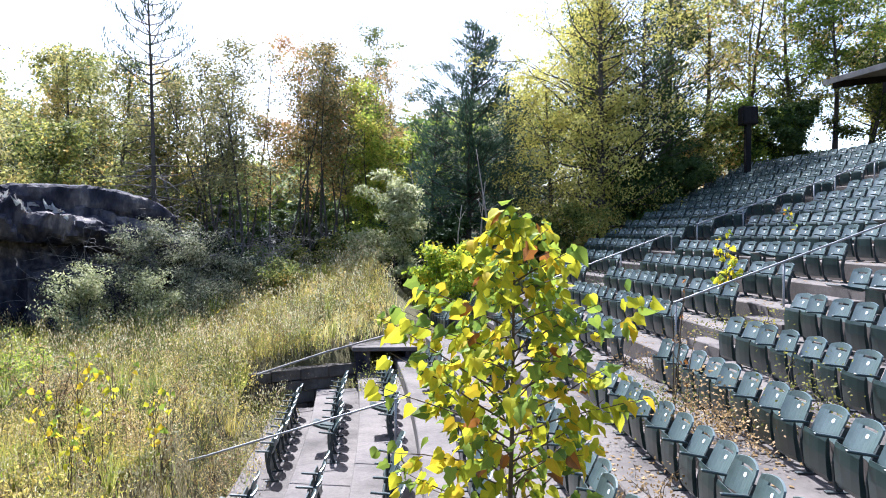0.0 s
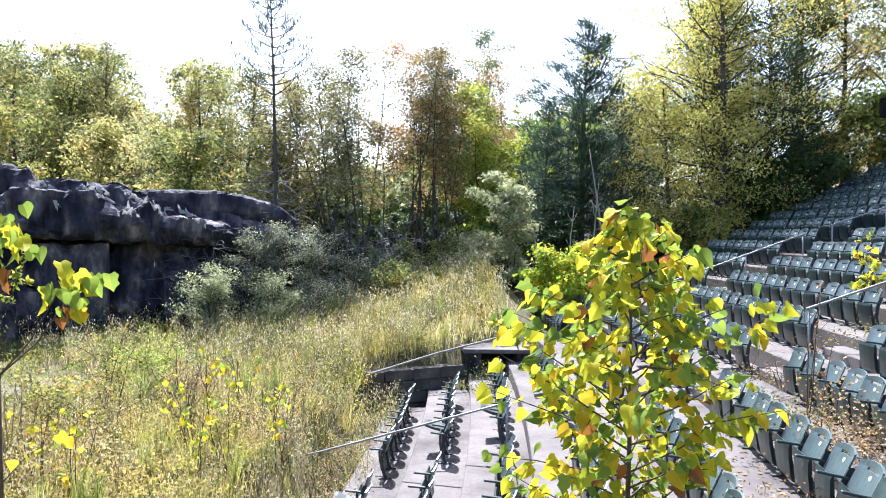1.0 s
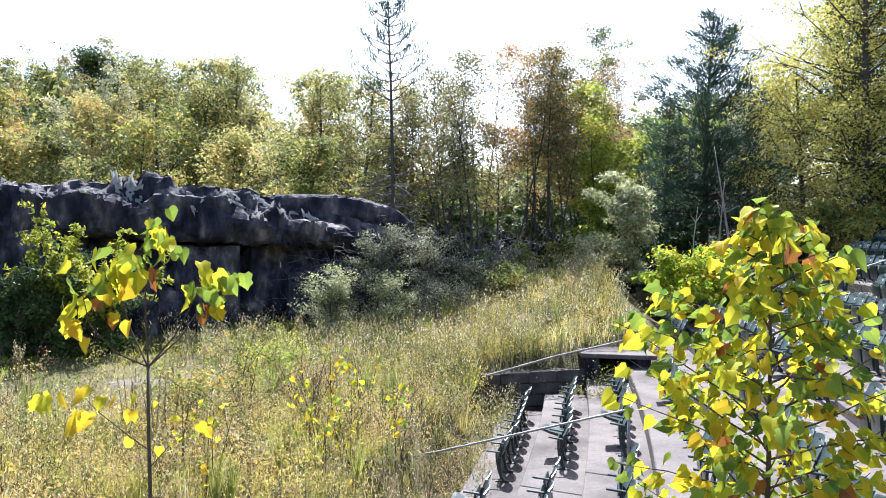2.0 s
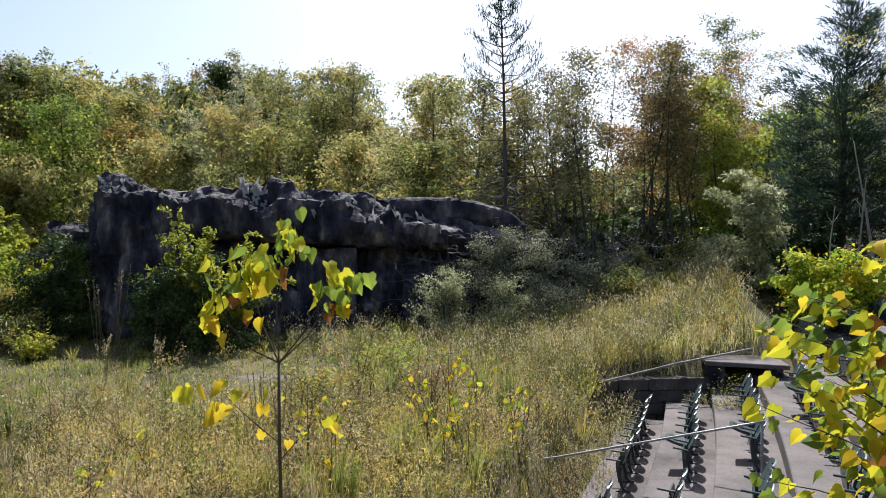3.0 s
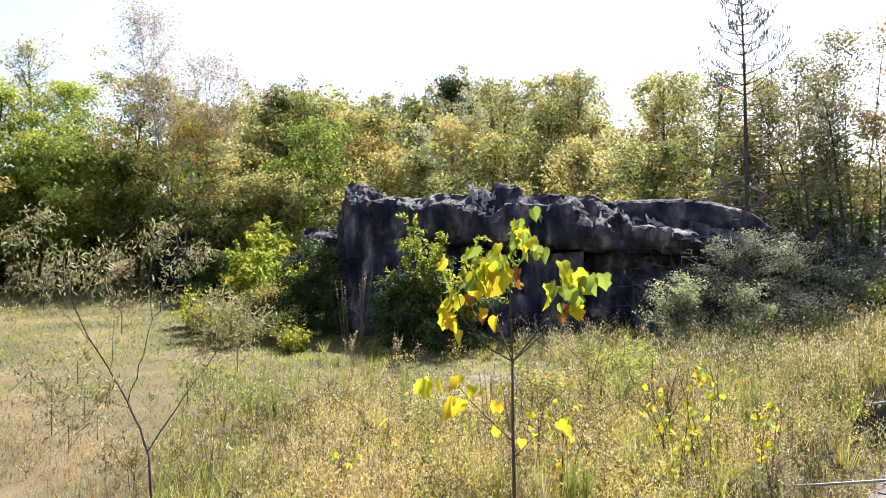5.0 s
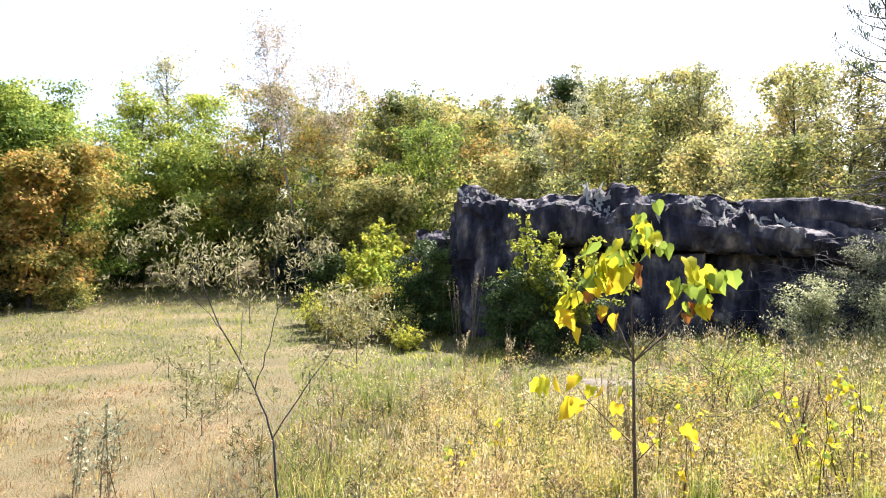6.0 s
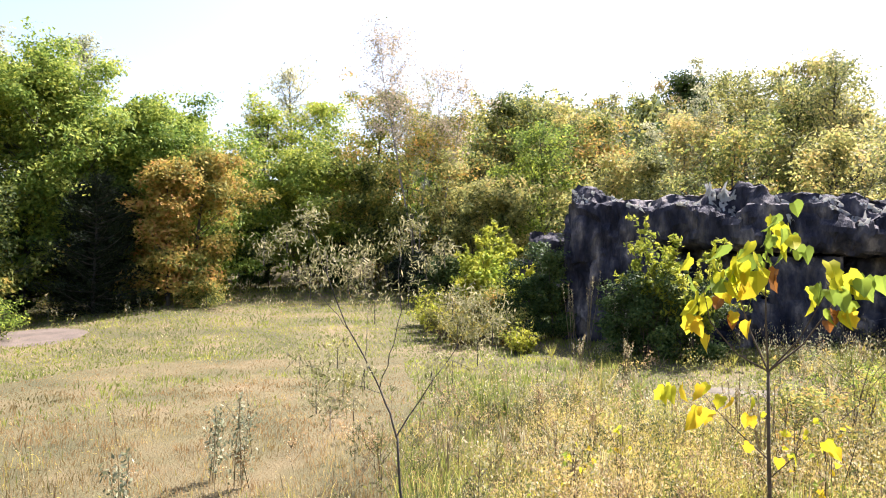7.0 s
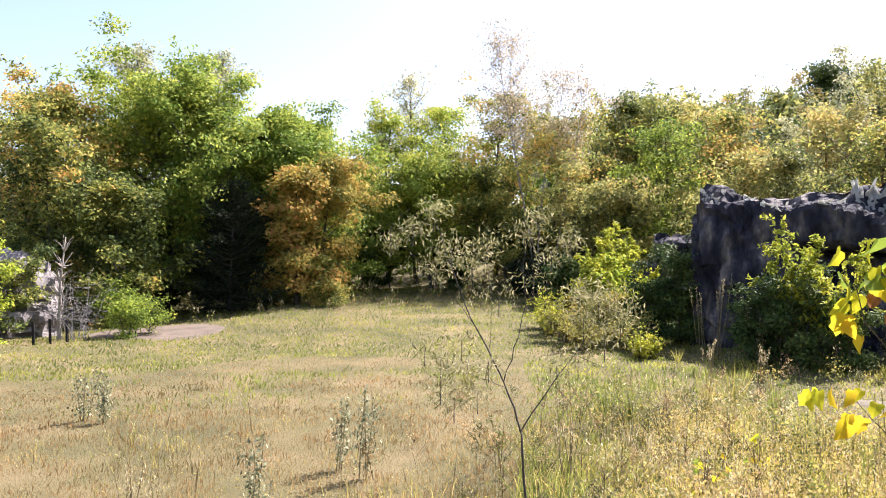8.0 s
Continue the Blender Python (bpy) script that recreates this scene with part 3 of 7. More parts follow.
ROCK_A, ROCK_B = Vector((-25.3, 18.9, 0)), Vector((-9.6, 28.7, 0))
rock_way = (ROCK_B - ROCK_A).normalized()
ROCK_M = Matrix.Translation(ROCK_A) @ Matrix.Rotation(math.atan2(rock_way.y, rock_way.x), 4, "Z")
ROCK_LEN = (ROCK_B - ROCK_A).length


def rock_noise(p, scale, octaves=4):
    return noise.fractal(Vector(p) * scale, 0.9, 2.1, octaves)


def rock_mesh(name, section, x1, x2, steps, rings, amp, seed, top=None, taper=0.6):
    """Lumpy rock: a closed section (y, z), -y to the front, swept from x1 to x2 and roughened."""
    sec = np.array(section, float)
    d = np.concatenate([[0], np.cumsum(np.linalg.norm(np.diff(sec, axis=0), axis=1))])
    tt = np.linspace(0, d[-1], rings)
    ys, zs = np.interp(tt, d, sec[:, 0]), np.interp(tt, d, sec[:, 1])
    zmax = sec[:, 1].max()
    verts, quads = [], []
    for i in range(steps + 1):
        f = i / steps
        x = x1 + (x2 - x1) * f
        end = min(1.0, min(f, 1 - f) * (x2 - x1) / taper)
        shrink = 0.35 + 0.65 * math.sqrt(max(0.0, 1 - (1 - end) ** 2))
        lift = 0.95 * top(x) if top else 1.0
        cy = ys.mean()
        for y, z in zip(ys, zs):
            hz = z * (1 + (lift - 1) * max(0.0, z) / zmax)
            p = Vector((x, cy + (y - cy) * shrink, hz))
            k = Vector((seed, 0, 0)) + p
            big = rock_noise(k, 0.25, 2)
            cells, spot = noise.voronoi(Vector((k.x * 0.34, k.y * 0.3, k.z * 0.42)) + 0.45 * noise.noise_vector(k * 0.6))
            block = noise.cell(spot[0] * 7.3)
            crack = min(1.0, (cells[1] - cells[0]) / 0.22)
            fine = rock_noise(k, 1.7, 4)
            ridge = abs(rock_noise(Vector((k.x * 1.1, k.y, k.z * 0.35)) + Vector((5, 1, 2)), 0.9, 4))
            out = amp * (0.8 * big + 0.45 * block + 0.35 * (crack - 1) + 1.0 * (0.3 - ridge) + 0.3 * fine)
            n = Vector((0.0, -1.0 if y < cy else 0.6, 0.6 if z > zmax * 0.8 else 0.05))
            q = p + n * out
            q.x += amp * 0.4 * rock_noise(k + Vector((0, 9, 0)), 0.6, 3)
            q.z += amp * (0.3 * rock_noise(k + Vector((3, 4, 0)), 0.9, 3) + (0.25 * block if z > zmax * 0.75 else 0)) * (1 if z > 0.3 else 0)
            verts.append(q)
    for i in range(steps):
        for j in range(rings - 1):
            a = i * rings + j
            quads.append((a, a + rings, a + rings + 1, a + 1))
    for i in (0, steps):
        ring = [i * rings + j for j in range(rings)]
        for j in range(1, rings - 1):
            quads.append((ring[0], ring[j], ring[j + 1], ring[j + 1]) if i == 0 else (ring[0], ring[j + 1], ring[j], ring[j]))
    return mesh_from(name, np.array(verts), quads, M_ROCK, smooth=False)


CREST_X = [0.0, 0.3, 1.0, 1.4, 2.3, 3.5, 4.2, 5.3, 5.8, 6.2, 6.6, 7.6, 7.95, 8.9, 9.4, 10.2, 10.7, 11.1, 12.0, 13.2, 14.4, 15.4, 16.6, 17.6, 18.5]
CREST_Z = [6.2, 6.55, 6.55, 6.2, 5.95, 5.85, 6.1, 6.1, 6.3, 6.05, 6.38, 6.36, 5.95, 5.98, 5.88, 5.88, 5.9, 5.5, 5.35, 4.95, 4.8, 4.6, 4.2, 3.6, 2.8]
RIM_X = [0.0, 0.8, 1.8, 2.8, 3.7, 4.8, 6.0, 6.7, 7.2, 8.1, 8.8, 9.7, 10.5, 11.1, 11.9, 12.2, 13.2, 14.4, 16.0, 17.4, 18.5]
RIM_Z = [5.7, 5.78, 5.8, 5.72, 5.4, 5.66, 5.45, 5.1, 5.6, 5.64, 5.45, 5.6, 4.95, 4.6, 5.2, 4.65, 4.6, 4.4, 4.0, 3.5, 2.8]
UNDER_X, UNDER_Z = [0.0, 2.5, 4.0, 6.5, 9.0, 11.0, 14.0, 18.5], [3.0, 3.0, 3.85, 3.75, 3.6, 3.5, 3.3, 2.4]


def ledge_mesh(steps=230):
    """The overhanging upper mass: bulging front, torn rim, a narrow shelf and steep knobs behind it."""
    verts, quads, rings = [], [], 46
    for i in range(steps + 1):
        x = ROCK_LEN * i / steps
        crest, rim, under = np.interp(x, CREST_X, CREST_Z), np.interp(x, RIM_X, RIM_Z), np.interp(x, UNDER_X, UNDER_Z)
        mid = (rim + under) / 2
        sec = np.array([(2.2, under + 0.1), (0.2, under), (-0.55, under + 0.06), (-0.85, under + 0.3), (-1.0, mid), (-1.0, rim - 0.35), (-0.92, rim - 0.1), (-0.78, rim), (-0.5, rim - 0.05), (-0.2, rim + 0.05),
                        (0.0, max(rim + 0.1, crest - 0.3)), (0.12, crest - 0.08), (0.4, crest), (1.4, crest - 0.15), (2.6, crest - 0.6), (3.0, under + 0.6), (2.6, under + 0.1)])
        d = np.concatenate([[0], np.cumsum(np.linalg.norm(np.diff(sec, axis=0), axis=1))])
        tt = np.linspace(0, d[-1], rings)
        end = min(1.0, x / 0.7, (ROCK_LEN - x) / 3.0)
        shrink = 0.45 + 0.55 * math.sqrt(max(0.0, 1 - (1 - end) ** 2))
        for y, z in zip(np.interp(tt, d, sec[:, 0]), np.interp(tt, d, sec[:, 1])):
            k = Vector((x + 11.0, y, z))
            fold = rock_noise(Vector((k.x * 1.0, k.y * 0.5, k.z * 0.28)), 0.75, 3)
            ridge = abs(rock_noise(Vector((k.x + 5, k.y, k.z * 0.45)), 0.7, 4))
            cells, spot = noise.voronoi(Vector((k.x * 0.5, k.y * 0.4, k.z * 0.55)) + 0.4 * noise.noise_vector(k * 0.7))
            block = noise.cell(spot[0] * 7.3)
            fine = rock_noise(k, 2.4, 4)
            out = 0.3 * fold + 0.42 * (0.25 - ridge) + 0.2 * (block - 0.5) + 0.08 * fine
            p = Vector((x, 1.0 + (y - 1.0) * shrink, z))
            p += Vector((0.0, -1.0 if y < 0.6 else 0.5, 0.25 if z > rim - 0.1 else 0.0)) * out
            p.x += 0.18 * rock_noise(k + Vector((0, 9, 0)), 0.8, 3)
            p.z += 0.10 * rock_noise(k + Vector((3, 4, 0)), 1.6, 4)
            verts.append(p)
    for i in range(steps):
        for j in range(rings - 1):
            a = i * rings + j
            quads.append((a, a + rings, a + rings + 1, a + 1))
    for i in (0, steps):
        ring = [i * rings + j for j in range(rings)]
        for j in range(1, rings - 1):
            quads.append((ring[0], ring[j], ring[j + 1], ring[j + 1]) if i == 0 else (ring[0], ring[j + 1], ring[j], ring[j]))
    return mesh_from("upper_ledge", np.array(verts), quads, M_ROCK, smooth=False)


rock = thing("rock_outcrop", ROCK_M, "dark grey artificial rock cliff with overhanging ledge", "rock")
ledge = child("upper_ledge", ledge_mesh(), rock)
child("lower_face", rock_mesh("lower_face", [(2.9, 3.9), (0.75, 3.9), (0.6, 3.3), (0.4, 2.2), (0.45, 1.5), (0.1, 1.1), (0.0, 0.3), (0.0, -0.6)], 0.5, ROCK_LEN - 0.2, 150, 40, 0.4, 31.0, lambda x: float(np.interp(x, [0, 12, 18.5], [1.05, 1.0, 0.72])), 0.8), rock, "shaded recessed lower rock face")
child("corner_buttress", rock_mesh("corner_buttress", [(2.4, 5.2), (0.0, 5.1), (-0.85, 4.4), (-1.0, 3.2), (-1.0, 1.6), (-1.1, -0.4)], 0.0, 3.9, 60, 44, 0.42, 51.0, None, 0.9), rock)
child("hollow_block", rock_mesh("hollow_block", [(1.2, 3.5), (-0.2, 3.5), (-0.45, 3.1), (-0.4, 2.2), (-0.35, 1.2), (-0.4, -0.4)], 7.9, 10.3, 40, 34, 0.22, 91.0, None, 0.5), rock, "paler block standing under the ledge")
child("boulder", rock_mesh("boulder", [(1.4, 2.3), (-0.2, 2.35), (-0.8, 1.8), (-1.0, 0.8), (-1.0, -0.4)], 4.6, 8.6, 50, 30, 0.35, 71.0, None, 1.2), rock)
child("boulder", rock_mesh("boulder", [(1.2, 2.5), (0.1, 2.6), (-0.3, 2.0), (-0.6, 0.8), (-0.7, -0.4)], 12.2, 16.4, 40, 24, 0.35, 95.0, None, 1.2), rock)
child("end_slab", rock_mesh("end_slab", [(2.8, 4.3), (0.9, 4.4), (0.6, 4.7), (0.5, 5.2), (0.62, 5.5), (0.9, 5.56), (1.8, 5.54), (2.8, 5.4)], 10.6, 17.6, 80, 34, 0.13, 211.0, lambda x: float(np.interp(x, [10, 14.6, 15.6, 16.8, 17.6], [1.055, 1.06, 1.02, 0.95, 0.85])), 1.6), rock, "flat-topped slab set back at the end of the rock")


def chip(rg, long=1.0):
    """A jagged thin flake of pale torn shell, rooted at its lower edge."""
    L, W, t = rg.uniform(0.14, 0.42) * long, rg.uniform(0.03, 0.10), 0.01
    v = np.array([(-W, 0, 0), (W, 0, 0), (W * rg.uniform(0.1, 0.7), 0.05, L), (-W * rg.uniform(0.2, 0.8), -0.04, L * 0.75)])
    return mesh_from("broken_shell", np.concatenate([v, v + np.array([0, t, 0])]), [(0, 1, 2, 3), (4, 7, 6, 5), (0, 4, 5, 1), (1, 5, 6, 2), (2, 6, 7, 3), (3, 7, 4, 0)], M_SHELL)


chip_rng = random.Random(8)
CHIPS = [chip(chip_rng) for _ in range(9)]
FLAPS = [chip(chip_rng, 1.15) for _ in range(5)]
crust = BVHTree.FromPolygons([v.co.copy() for v in ledge.data.vertices], [tuple(f.vertices) for f in ledge.data.polygons])
# torn pale edges: from, to (along the rock and up), how many flakes, their scatter, how upright they stand
for x1, z1, x2, z2, count, spread, stand in (
        (0.3, 6.25, 0.7, 5.75, 12, 0.10, 0.3), (0.9, 6.3, 2.2, 5.75, 10, 0.06, 0.1), (2.6, 5.7, 3.6, 5.35, 10, 0.08, 0.1), (5.75, 6.05, 5.95, 5.7, 13, 0.08, 1.0), (6.2, 6.0, 6.45, 5.5, 18, 0.10, 1.0),
        (6.0, 5.5, 6.9, 5.0, 16, 0.13, 0.3), (4.2, 5.6, 5.8, 5.5, 9, 0.06, 0.1), (8.0, 5.7, 8.9, 5.4, 10, 0.08, 0.1), (8.5, 5.2, 8.7, 4.9, 4, 0.05, 0.2), (9.2, 5.75, 10.2, 5.35, 14, 0.09, 0.1),
        (10.0, 5.3, 11.1, 4.6, 16, 0.08, 0.1), (11.0, 5.4, 11.7, 5.0, 12, 0.08, 0.2), (12.0, 4.75, 12.3, 4.5, 9, 0.07, 0.3), (13.0, 4.6, 13.4, 4.4, 8, 0.09, 0.5), (11.8, 4.9, 13.0, 4.75, 6, 0.04, 0.0)):
    for _ in range(count):
        f = chip_rng.random()
        px, pz = x1 + (x2 - x1) * f + chip_rng.gauss(0, spread), z1 + (z2 - z1) * f + chip_rng.gauss(0, spread * 0.7)
        place = crust.ray_cast(Vector((px, -6, pz)), Vector((0, 1, 0)))[0]
        if place is None or place.y > 2.0:
            continue
        lean = math.degrees(math.atan2(x2 - x1, z2 - z1)) + chip_rng.gauss(0, 22)
        turn = chip_rng.uniform(-40, 40) if chip_rng.random() < stand else lean
        ob = new("broken_shell", chip_rng.choice(FLAPS if stand == 1.0 else CHIPS))
        ob.parent = rock
        ob.matrix_local = pose(place.x, place.y - 0.05, place.z, chip_rng.uniform(0, 22), turn, chip_rng.uniform(-25, 25))

# smaller outcrops beside the meadow
side = thing("rock_outcrop", Matrix.Translation((-29.2, 21.2, 0)) @ Matrix.Rotation(0.55, 4, "Z"), "grey layered rock half hidden by shrubs", "rock")
child("upper_rock", rock_mesh("upper_rock", [(2.0, 4.6), (-0.3, 4.7), (-0.8, 4.3), (-0.7, 3.2), (0.4, 2.9)], -1.5, 3.4, 40, 26, 0.35, 131.0, None, 1.0), side)
child("lower_rock", rock_mesh("lower_rock", [(1.6, 3.1), (-0.4, 3.1), (-1.0, 2.0), (-1.1, -0.3)], -1.8, 3.2, 40, 24, 0.4, 141.0, None, 1.0), side)
bank = thing("rock_outcrop", Matrix.Translation((-36.5, -11.6, 0)) @ Matrix.Rotation(1.55, 4, "Z"), "pale weathered rock bank beside a dead tree", "rock")
for name, sec, x1, x2, seed in (("upper_rock", [(3.2, 3.4), (2.2, 3.6), (1.4, 3.2), (0.7, 2.4), (0.1, 1.2), (-0.2, -0.3)], -2.5, 4.2, 151.0), ("fallen_slab", [(1.4, 2.3), (0.2, 2.5), (-0.5, 1.6), (-1.2, 0.8), (-1.6, -0.3)], -2.0, 4.8, 171.0)):
    bank_me = rock_mesh(name, sec, x1, x2, 50, 34, 0.75, seed, None, 1.6)
    bank_me.materials[0] = M_LIMESTONE
    child(name, bank_me, bank)

# bare path by the bank
pr, pa = 10, 26
pv = [(-35.6 + (2.4 * r / pr + 0.01) * math.cos(a * math.tau / pa) * (1 + 0.25 * math.sin(3 * a * math.tau / pa)), -2.5 + (3.0 * r / pr + 0.01) * math.sin(a * math.tau / pa)) for r in range(pr + 1) for a in range(pa)]
pv = [(x, y, float(ground_z(x, y)) + 0.03 - 0.04 * (i // pa == pr)) for i, (x, y) in enumerate(pv)]
pq = [(r * pa + a, r * pa + (a + 1) % pa, (r + 1) * pa + (a + 1) % pa, (r + 1) * pa + a) for r in range(pr) for a in range(pa)]
M_DIRT = surface("bare_dirt", [(0.3, (0.09, 0.07, 0.055)), (0.6, (0.15, 0.115, 0.09)), (0.8, (0.20, 0.16, 0.13))], 1.2, 14, 0.95, bumpy=0.6, depth=0.03)
tagged(new("path", mesh_from("path", np.array(pv), pq, M_DIRT, smooth=True)), "bare trodden dirt patch at the meadow edge", "path", kind="structure")


def worn_patch(cx, cy, rx, ry, turn):
    """A thin worn place in the short grass, its rim sunk into the soil."""
    pts = []
    for r in range(7):
        for a in range(24):
            t = a * math.tau / 24
            k = (r / 6 + 0.01) * (1 + 0.22 * math.sin(3 * t + 1) + 0.12 * math.sin(7 * t))
            px, py = rx * k * math.cos(t), ry * k * math.sin(t)
            x, y = cx + px * math.cos(turn) - py * math.sin(turn), cy + px * math.sin(turn) + py * math.cos(turn)
            pts.append((x, y, float(ground_z(x, y)) + 0.03 - 0.05 * (r == 6)))
    faces = [(r * 24 + a, r * 24 + (a + 1) % 24, (r + 1) * 24 + (a + 1) % 24, (r + 1) * 24 + a) for r in range(6) for a in range(24)]
    tagged(new("bare_patch", mesh_from("bare_patch", np.array(pts), faces, M_PALEDIRT, smooth=True)), "pale worn earth showing through the short grass", "ground", kind="structure")


M_PALEDIRT = surface("pale_dry_earth", [(0.3, (0.10, 0.085, 0.058)), (0.6, (0.155, 0.13, 0.095)), (0.8, (0.20, 0.17, 0.13))], 1.5, 14, 0.95, bumpy=0.6, depth=0.03)
worn_patch(-13.1, 15.5, 1.5, 0.5, 0.7)


# ---- trees ----
def wood_and_leaves(name, label, category, x, y, wood, crown, bark, leaf, group="", z=None):
    base = thing(name, pose(x, y, (float(ground_z(x, y)) if z is None else z) - 0.05), label, category, group)
    child("trunk", wood.mesh("trunk", bark, True), base)
    if crown.v:
        child("crown", crown.mesh("crown", [leaf, bark, M_GREY_BARK]), base)
    return base


def broadleaf(x, y, top, r, leaf, label, low=0.2, count=7000, size=0.17, seed=0, bark=None, stems=1, trunk=None, clump=0.5, name="tree", shape=0.55, group="trees round the meadow", z=None, limbs=None, lean=0.04, up=0.5, tight=1.0):
    """A broadleaved tree or shrub whose top is at height top; low: where the crown begins, as a share of the height."""
    rg = np.random.default_rng(seed + 1000)
    h = top - (float(ground_z(x, y)) if z is None else z)
    wood, crown, centres, weight = Pile(), Pile(), [], []
    trunk = trunk or 0.013 * h + 0.03
    for st in range(stems):
        a = rg.uniform(0, math.tau)
        spread = 0.0 if stems == 1 else rg.uniform(0.15, 0.45) * tight
        hh = h * (1.0 if st == 0 else rg.uniform(0.7, 0.97))
        way = np.array([math.cos(a) * (spread + lean), math.sin(a) * (spread + lean), 1.0])
        axis = polyline((rg.normal() * 0.08 * stems, rg.normal() * 0.08 * stems, 0), way, hh / math.sqrt(1 + spread * spread), 9, 0.05, rg, 0.03)
        axis[:, 2] *= hh / axis[-1, 2]
        rad = np.linspace(trunk, trunk * 0.12, len(axis)) / (stems ** 0.35)
        wood.add(*tube(axis, rad, 6))
        nl = limbs or int(14 + hh * 2.4)
        for i in range(max(4, nl // (1 if stems == 1 else 2))):
            f = low + (0.99 - low) * ((i + rg.uniform(0, 1)) / max(4, nl // (1 if stems == 1 else 2)))
            start = np.array([np.interp(f * hh, axis[:, 2], axis[:, k]) for k in range(3)])
            g = (f - low) / (1 - low)
            prof = (math.sin(math.pi * min(1, g * 0.85 + 0.15)) ** shape) if g < 0.999 else 0.2
            length = r * prof * rg.uniform(0.32, 1.4) * (1.2 if tight == 1.0 else 0.75) + 0.2
            b = i * 2.4 + rg.uniform(-0.6, 0.6)
            rise = up * (0.5 + g) + rg.uniform(-0.15, 0.2)
            limb = polyline(start, (math.cos(b), math.sin(b), rise), length, 4, 0.17, rg, 0.06)
            lr = max(0.008, float(np.interp(f, [0, 1], [trunk, trunk * 0.15])) * 0.45)
            wood.add(*tube(limb, np.linspace(lr, 0.006, 5), 3))
            for k in range(1, 5):
                centres.append(limb[k])
                weight.append(0.6 + 0.3 * k)
            for _ in range(2 if name == "tree" else 1):
                k = rg.integers(1, 4)
                tw = polyline(limb[k], limb[k + 1] - limb[k] + rg.normal(size=3) * 0.5 * length / 4, length * rg.uniform(0.3, 0.6), 2, 0.2, rg, 0.04)
                wood.add(*tube(tw, np.linspace(lr * 0.4, 0.004, 3), 3))
                centres += [tw[1], tw[2]]
                weight += [1.0, 1.2]
        centres.append(axis[-1])
        weight.append(1.0)
    c, w = np.array(centres), np.array(weight)
    w *= rg.uniform(0.15, 1.0, len(w)) ** 1.8
    count *= 2
    if count:
        pick = c[rg.choice(len(c), count, p=w / w.sum())]
        off = unit(count, rg) * clump * 1.45 * rg.uniform(0.0, 1.0, (count, 1)) ** 0.55 * np.array([1, 1, 0.55])
        pos = pick + off
        mid = np.array([0, 0, h * (0.35 + 0.5 * low)])
        out = (pos - mid) / (np.linalg.norm(pos - mid, axis=1)[:, None] + 1e-9)
        facing = off / clump * 0.45 + out * 0.4 + np.array([0, 0, 0.5]) + 0.8 * unit(count, rg)
        pos[:, 2] = np.maximum(pos[:, 2], 0.1)
        crown.add(*leaves(pos, size * 0.76, rg, 1.5, tri=True, facing=facing))
    return wood_and_leaves(name, label, "shrub" if name == "shrub" else "tree", x, y, wood, crown, bark or M_BARK, leaf, group, z)


def conifer(x, y, top, r, leaf, label, low=0.06, count=11000, seed=0, droop=0.1, ragged=0.3, gap=0.34, tuft=0.3, power=0.85, name="conifer", size=0.075, bark=None):
    """A needle tree with whorls of boughs."""
    rg = np.random.default_rng(seed + 3000)
    h = top - float(ground_z(x, y))
    wood, crown = Pile(), Pile()
    axis = polyline((0, 0, 0), (0.01, 0.02, 1), h, 10, 0.012, rg, 0.02)
    axis[:, 2] *= h / axis[-1, 2]
    wood.add(*tube(axis, np.linspace(0.014 * h, 0.015, 11), 8))
    pts, ways, wts = [], [], []
    z = low * h
    while z < h * 0.985:
        f = (z - low * h) / (h * (1 - low))
        for i in range(rg.integers(4, 7)):
            b = rg.uniform(0, math.tau)
            length = r * (1 - f) ** power * rg.uniform(1 - 2 * ragged, 1 + ragged) + 0.15
            if length < 0.12:
                continue
            start = np.array([np.interp(z, axis[:, 2], axis[:, k]) for k in range(3)])
            bough = polyline(start, (math.cos(b), math.sin(b), 0.35 * f - droop + rg.uniform(-0.1, 0.25)), length, 5, 0.07, rg, 0.04)
            crown.add(*tube(bough, np.linspace(0.012 + 0.012 * length, 0.005, 6), 4), 1)
            for k in range(1, 6):
                for _ in range(2):
                    pts.append(bough[k] + rg.normal(size=3) * 0.06 * length)
                    dirv = bough[k] - bough[k - 1]
                    ways.append(dirv / (np.linalg.norm(dirv) + 1e-9))
                    wts.append(length * (0.4 + 0.2 * k))
        z += gap * rg.uniform(0.7, 1.3)
    pts, ways, wts = np.array(pts), np.array(ways), np.array(wts)
    count = int(count * 1.8)
    i = rg.choice(len(pts), count, p=wts / wts.sum())
    pos = pts[i] + rg.normal(size=(count, 3)) * tuft * np.array([1, 1, 0.5])
    crown.add(*leaves(pos, size * 0.62, rg, 5.0, along=ways[i] + np.array([0, 0, 0.15]), tri=True))
    return wood_and_leaves(name, label, "tree", x, y, wood, crown, bark or M_BARK, leaf, "trees round the meadow")


